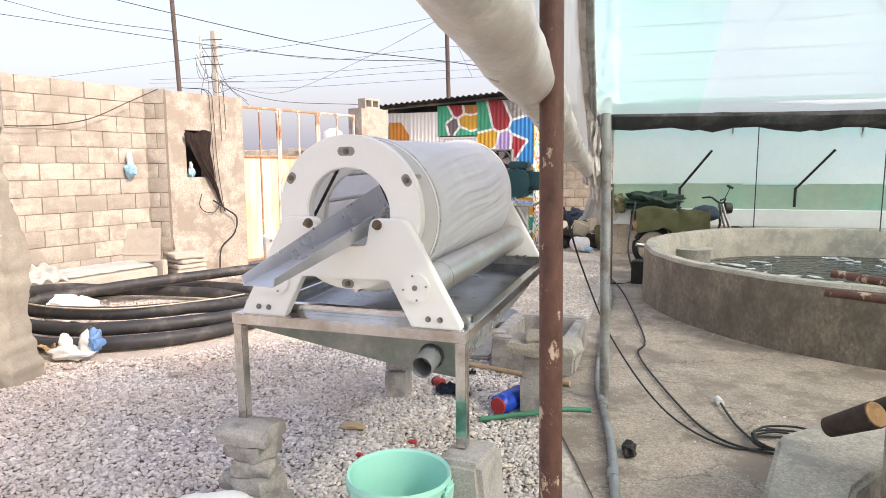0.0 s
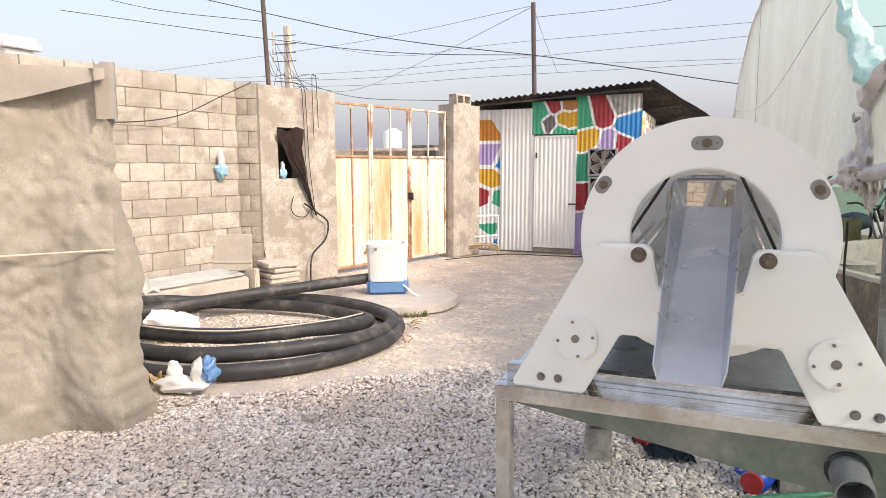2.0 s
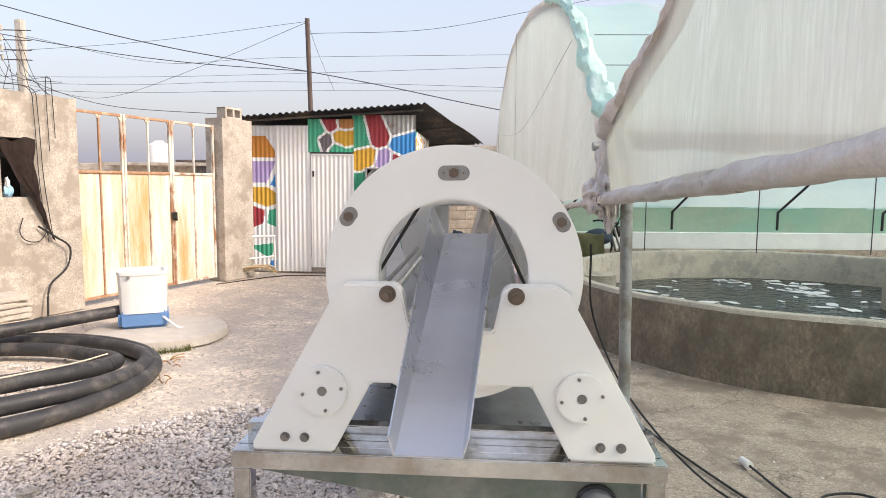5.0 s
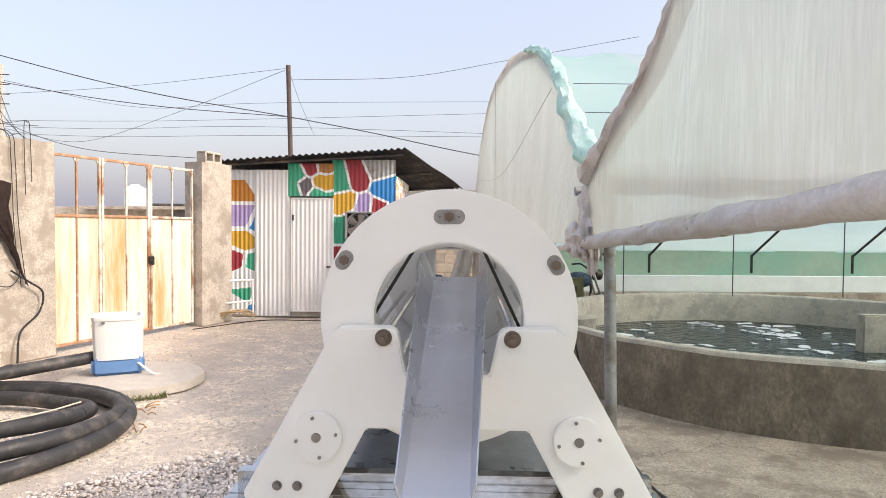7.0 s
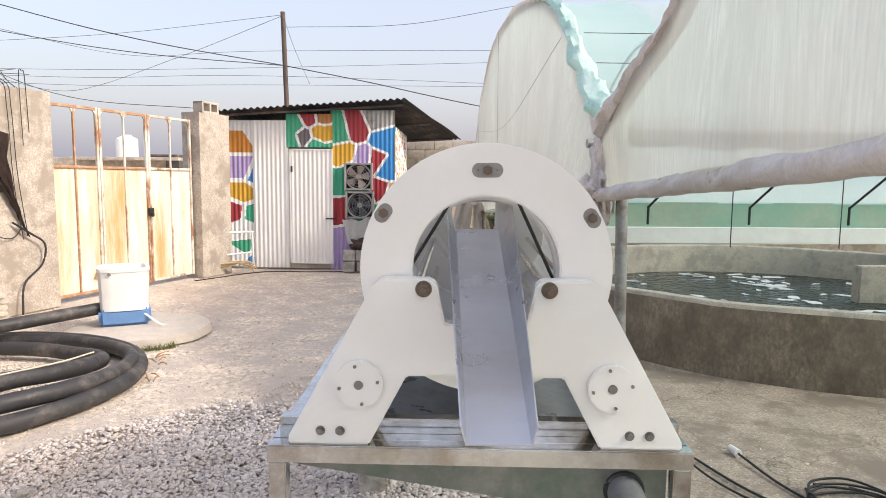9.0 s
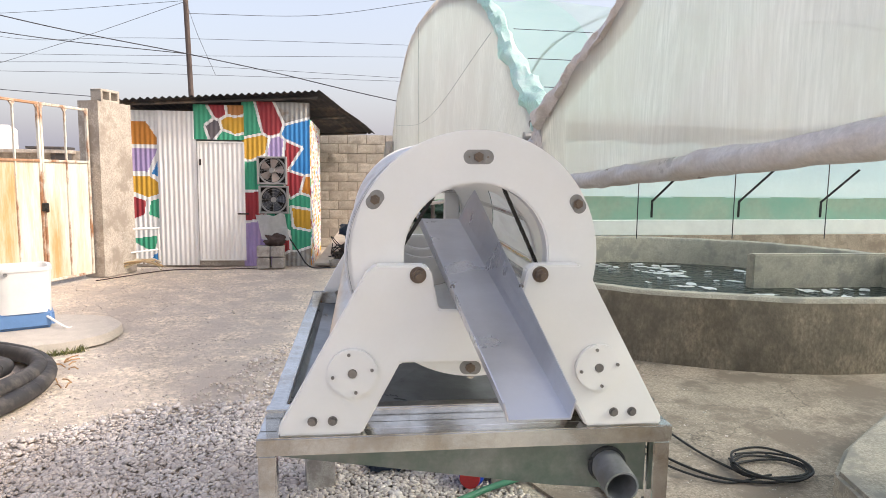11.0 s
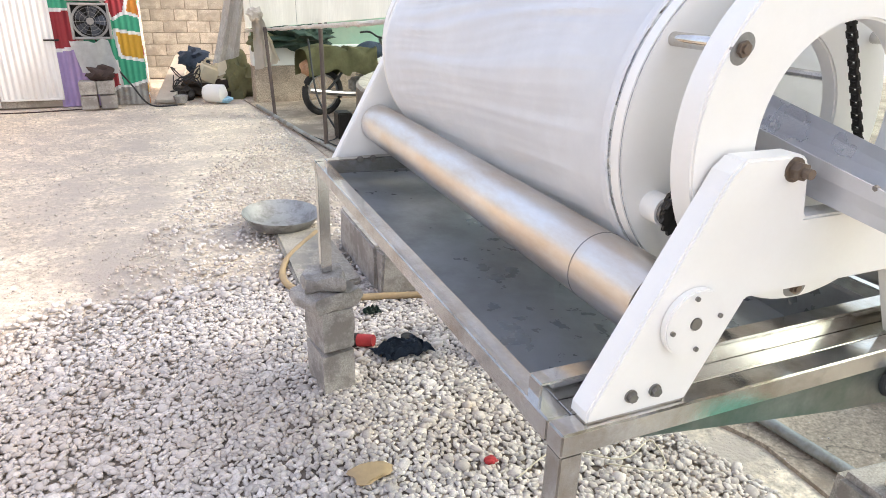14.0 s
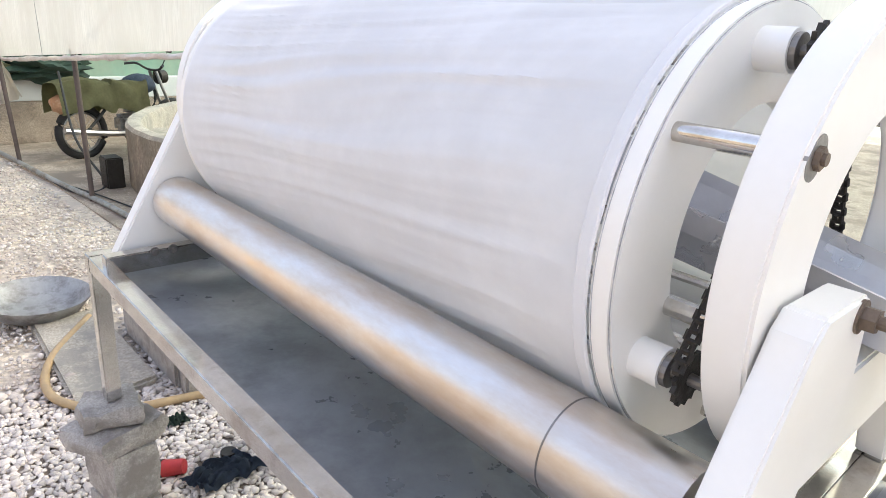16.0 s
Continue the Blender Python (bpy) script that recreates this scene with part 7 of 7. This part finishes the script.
# ---- motorcycle under its cover ----
def motorcycle():
    t = thing("motorcycle", "small black motorcycle partly covered with an olive cloth", "motorcycle", pose(0.10, 10.62, 0, 0, 0, 19))
    for x in (0.0, 1.24):
        bm = bmesh.new()
        tube(bm, [Vector((x + 0.27 * math.cos(a), 0, 0.30 + 0.27 * math.sin(a))) for a in [k * math.pi / 20 for k in range(41)]], 0.042, 10, 0, False)
        w = part("tyre", bm, M_TYRE, t, smooth=True)
        bm = bmesh.new()
        tube(bm, [Vector((x + 0.225 * math.cos(a), 0, 0.30 + 0.225 * math.sin(a))) for a in [k * math.pi / 20 for k in range(41)]], 0.016, 8, 0, False)
        part("rim", bm, M_CHROME, w, smooth=True)
        bm = bmesh.new()
        for k in range(16):
            a = k * math.pi / 8
            rod(bm, (x, 0.02 * (-1) ** k, 0.30), (x + 0.22 * math.cos(a), 0, 0.30 + 0.22 * math.sin(a)), 0.003, 4)
        rod(bm, (x, -0.06, 0.30), (x, 0.06, 0.30), 0.04, 14)
        part("spokes", bm, M_CHROME, w)
    for nm, mt, pts, r in (("frame", M_CABLE, [(0.0, -0.08, 0.30), (0.25, -0.1, 0.55), (0.35, -0.08, 0.72), (0.9, 0, 0.80), (1.0, 0, 0.6), (0.75, 0, 0.25), (0.3, 0, 0.27), (0.0, 0.08, 0.3)], 0.018),
                           ("exhaust", M_CHROME, [(0.75, -0.14, 0.24), (0.45, -0.16, 0.26), (0.1, -0.17, 0.30), (-0.30, -0.17, 0.36)], 0.035),
                           ("fork", M_CHROME, [(1.24, -0.08, 0.30), (1.08, -0.08, 0.70), (1.0, -0.06, 0.95)], 0.02), ("fork", M_CHROME, [(1.24, 0.08, 0.30), (1.08, 0.08, 0.70), (1.0, 0.06, 0.95)], 0.02),
                           ("handlebar", M_CABLE, [(0.86, -0.34, 1.02), (0.96, -0.25, 1.03), (1.0, -0.1, 0.97), (1.0, 0.1, 0.97), (0.96, 0.25, 1.03), (0.86, 0.34, 1.02)], 0.014),
                           ("mirror_stem", M_CABLE, [(0.95, -0.25, 1.03), (0.98, -0.28, 1.12), (1.0, -0.30, 1.2)], 0.006)):
        bm = bmesh.new()
        tube(bm, smoothed(pts, 5), r, 8)
        part(nm, bm, mt, t, smooth=True)
    bm = bmesh.new()
    box(bm, (0.60, 0, 0.36), (0.30, 0.20, 0.20), 0.04, seg=2)
    for k in range(6):
        box(bm, (0.68, 0, 0.48 + 0.025 * k), (0.16, 0.18, 0.012), 0.002)
    part("engine", bm, M_PAN, t, "finned grey engine", True)
    bm = bmesh.new()
    lump(bm, (0.78, 0, 0.80), (0.22, 0.13, 0.13), 0.05, 3)
    part("fuel_tank", bm, M_RAG, t, "dark blue tank", True)
    bm = bmesh.new()
    rod(bm, (1.06, 0, 0.88), (1.16, 0, 0.88), 0.09, 18, 0.08)
    part("headlight", bm, M_CHAIN, t, smooth=True)
    bm = bmesh.new()
    rod(bm, (0.99, -0.31, 1.2), (1.0, -0.31, 1.22), 0.05, 14)
    part("mirror", bm, M_CHAIN, t)
    bm = bmesh.new()

    def cover(u, v):
        x = -0.30 + 1.1 * u
        a = math.pi * (v - 0.5)
        w = 0.17 + 0.05 * noise.noise((u * 5, v * 3, 1))
        z = 0.76 + 0.05 * math.sin(u * 6.0) + 0.10 * math.cos(a) + 0.05 * (u > 0.6)
        drop = 0.24 * max(0.0, abs(v - 0.5) * 2 - 0.5) * 2 * (1 + 0.4 * noise.noise((u * 4, 3, v)))
        return Vector((x, w * math.sin(a) * (1 + 0.2 * noise.noise((u * 6, v * 6, 4))), z - drop + 0.02 * noise.noise((u * 9, v * 9, 2))))

    sheet(bm, 36, 26, cover, 0.006)
    part("cover", bm, M_OLIVE, t, "olive cloth draped over the seat", True)
    bm = bmesh.new()
    lump(bm, (-0.22, 0, 0.62), (0.08, 0.12, 0.10), 0.2, 3, 4)
    part("tail_light", bm, M_RUSTBAR, t, smooth=True)
    bm = bmesh.new()
    rod(bm, (0.45, -0.1, 0.25), (0.52, -0.26, 0.0), 0.014, 8)
    part("kickstand", bm, M_CABLE, t)


motorcycle()
bm = bmesh.new()
lump(bm, (0.06, 11.75, 0.93), (0.46, 0.20, 0.15), 0.35, 4, 3, 2.6)
solo("dark_sheet", bm, M_GREENDARK, "crumpled dark green sheet on the low wall", "sheet", smooth=True)
bm = bmesh.new()
lump(bm, (-0.50, 11.80, 0.88), (0.16, 0.16, 0.14), 0.3, 4, 6, 2)
solo("canvas_lump", bm, M_OLIVE, "olive cloth bundle on the low wall", "bundle", smooth=True)
bm = bmesh.new()
sheet(bm, 24, 30, lambda u, v: Vector((-0.74 + (0.10 + 0.24 * v) * u + 0.03 * v * math.sin(u * 11) + 0.02 * noise.noise((u * 5, v * 6, 1)), 10.66 + 0.05 * math.sin(u * 8 + v * 2) + 0.04 * noise.noise((u * 4, v * 4, 3)), 1.32 - (0.72 - 0.10 * u) * v + 0.03 * noise.noise((u * 5, v * 5, 1)))), 0.004)
lump(bm, (-0.70, 10.66, 1.27), (0.09, 0.07, 0.08), 0.3, 3, 2, 2.4)
solo("hanging_sheet", bm, M_TARPLIGHT, "pale cloth scrap hanging from the curtain pole", "cloth", smooth=True)
bm = bmesh.new()
lathe(bm, [(0.0, 0.0), (0.23, 0.0), (0.25, 0.4), (0.26, 0.42), (0.22, 0.43), (0.0, 0.40)], 28)
solo("cement_bin", bm, M_RIM, "squat round concrete bin near the tank", "bin", smooth=True, m=pose(0.62, 9.6, 0))

bm = bmesh.new()
sheet(bm, 16, 40, lambda u, v: Vector((-0.80 - 0.36 * v * (1 - u) * (0.6 + 0.4 * v) + (0.16 + 0.05 * (1 - v)) * u - 0.14 * v * u, 12.0 + 0.04 * math.sin(u * 12 + v * 2) - 0.3 * (1 - v) * u, 2.1 - 1.55 * v + 0.10 * u * v)))
part("hanging_end", bm, M_GREYFILM, tun_far, "grey dusty film hanging down at the arch's foot", True)
bm = bmesh.new()
box(bm, (-0.04, 9.05, 0.15), (0.16, 0.22, 0.30), 0.012, seg=2)
solo("dark_box", bm, M_CHAIN, "small dark box standing on the concrete", "box")
bm = bmesh.new()
box(bm, (-1.16, 5.55, 0.0), (0.34, 0.95, 0.07), 0.015, jit=0.02, seg=2)
solo("apron_slab", bm, M_RIM, "flat pale concrete slab among the pebbles", "slab")


gravel()


def motions():
    rows = []
    for k in range(17):
        a = k * 1.9
        rows.append((float(k), pose(TC.x + 0.05 * math.sin(a * 0.8), TC.y + 0.05 * math.cos(a), 0.21, 0, 0, 1.2 * math.sin(a * 0.5))))
    walk(water, rows)
    rows = []
    for k in range(9):
        a = k * 0.8
        rows.append((2.0 * k, pose(TC.x + 0.10 * math.sin(a), TC.y + 0.05 * math.cos(a), 0.215, 0, 0, 2.5 * k / 8)))
    walk(white_flakes, rows)


motions()
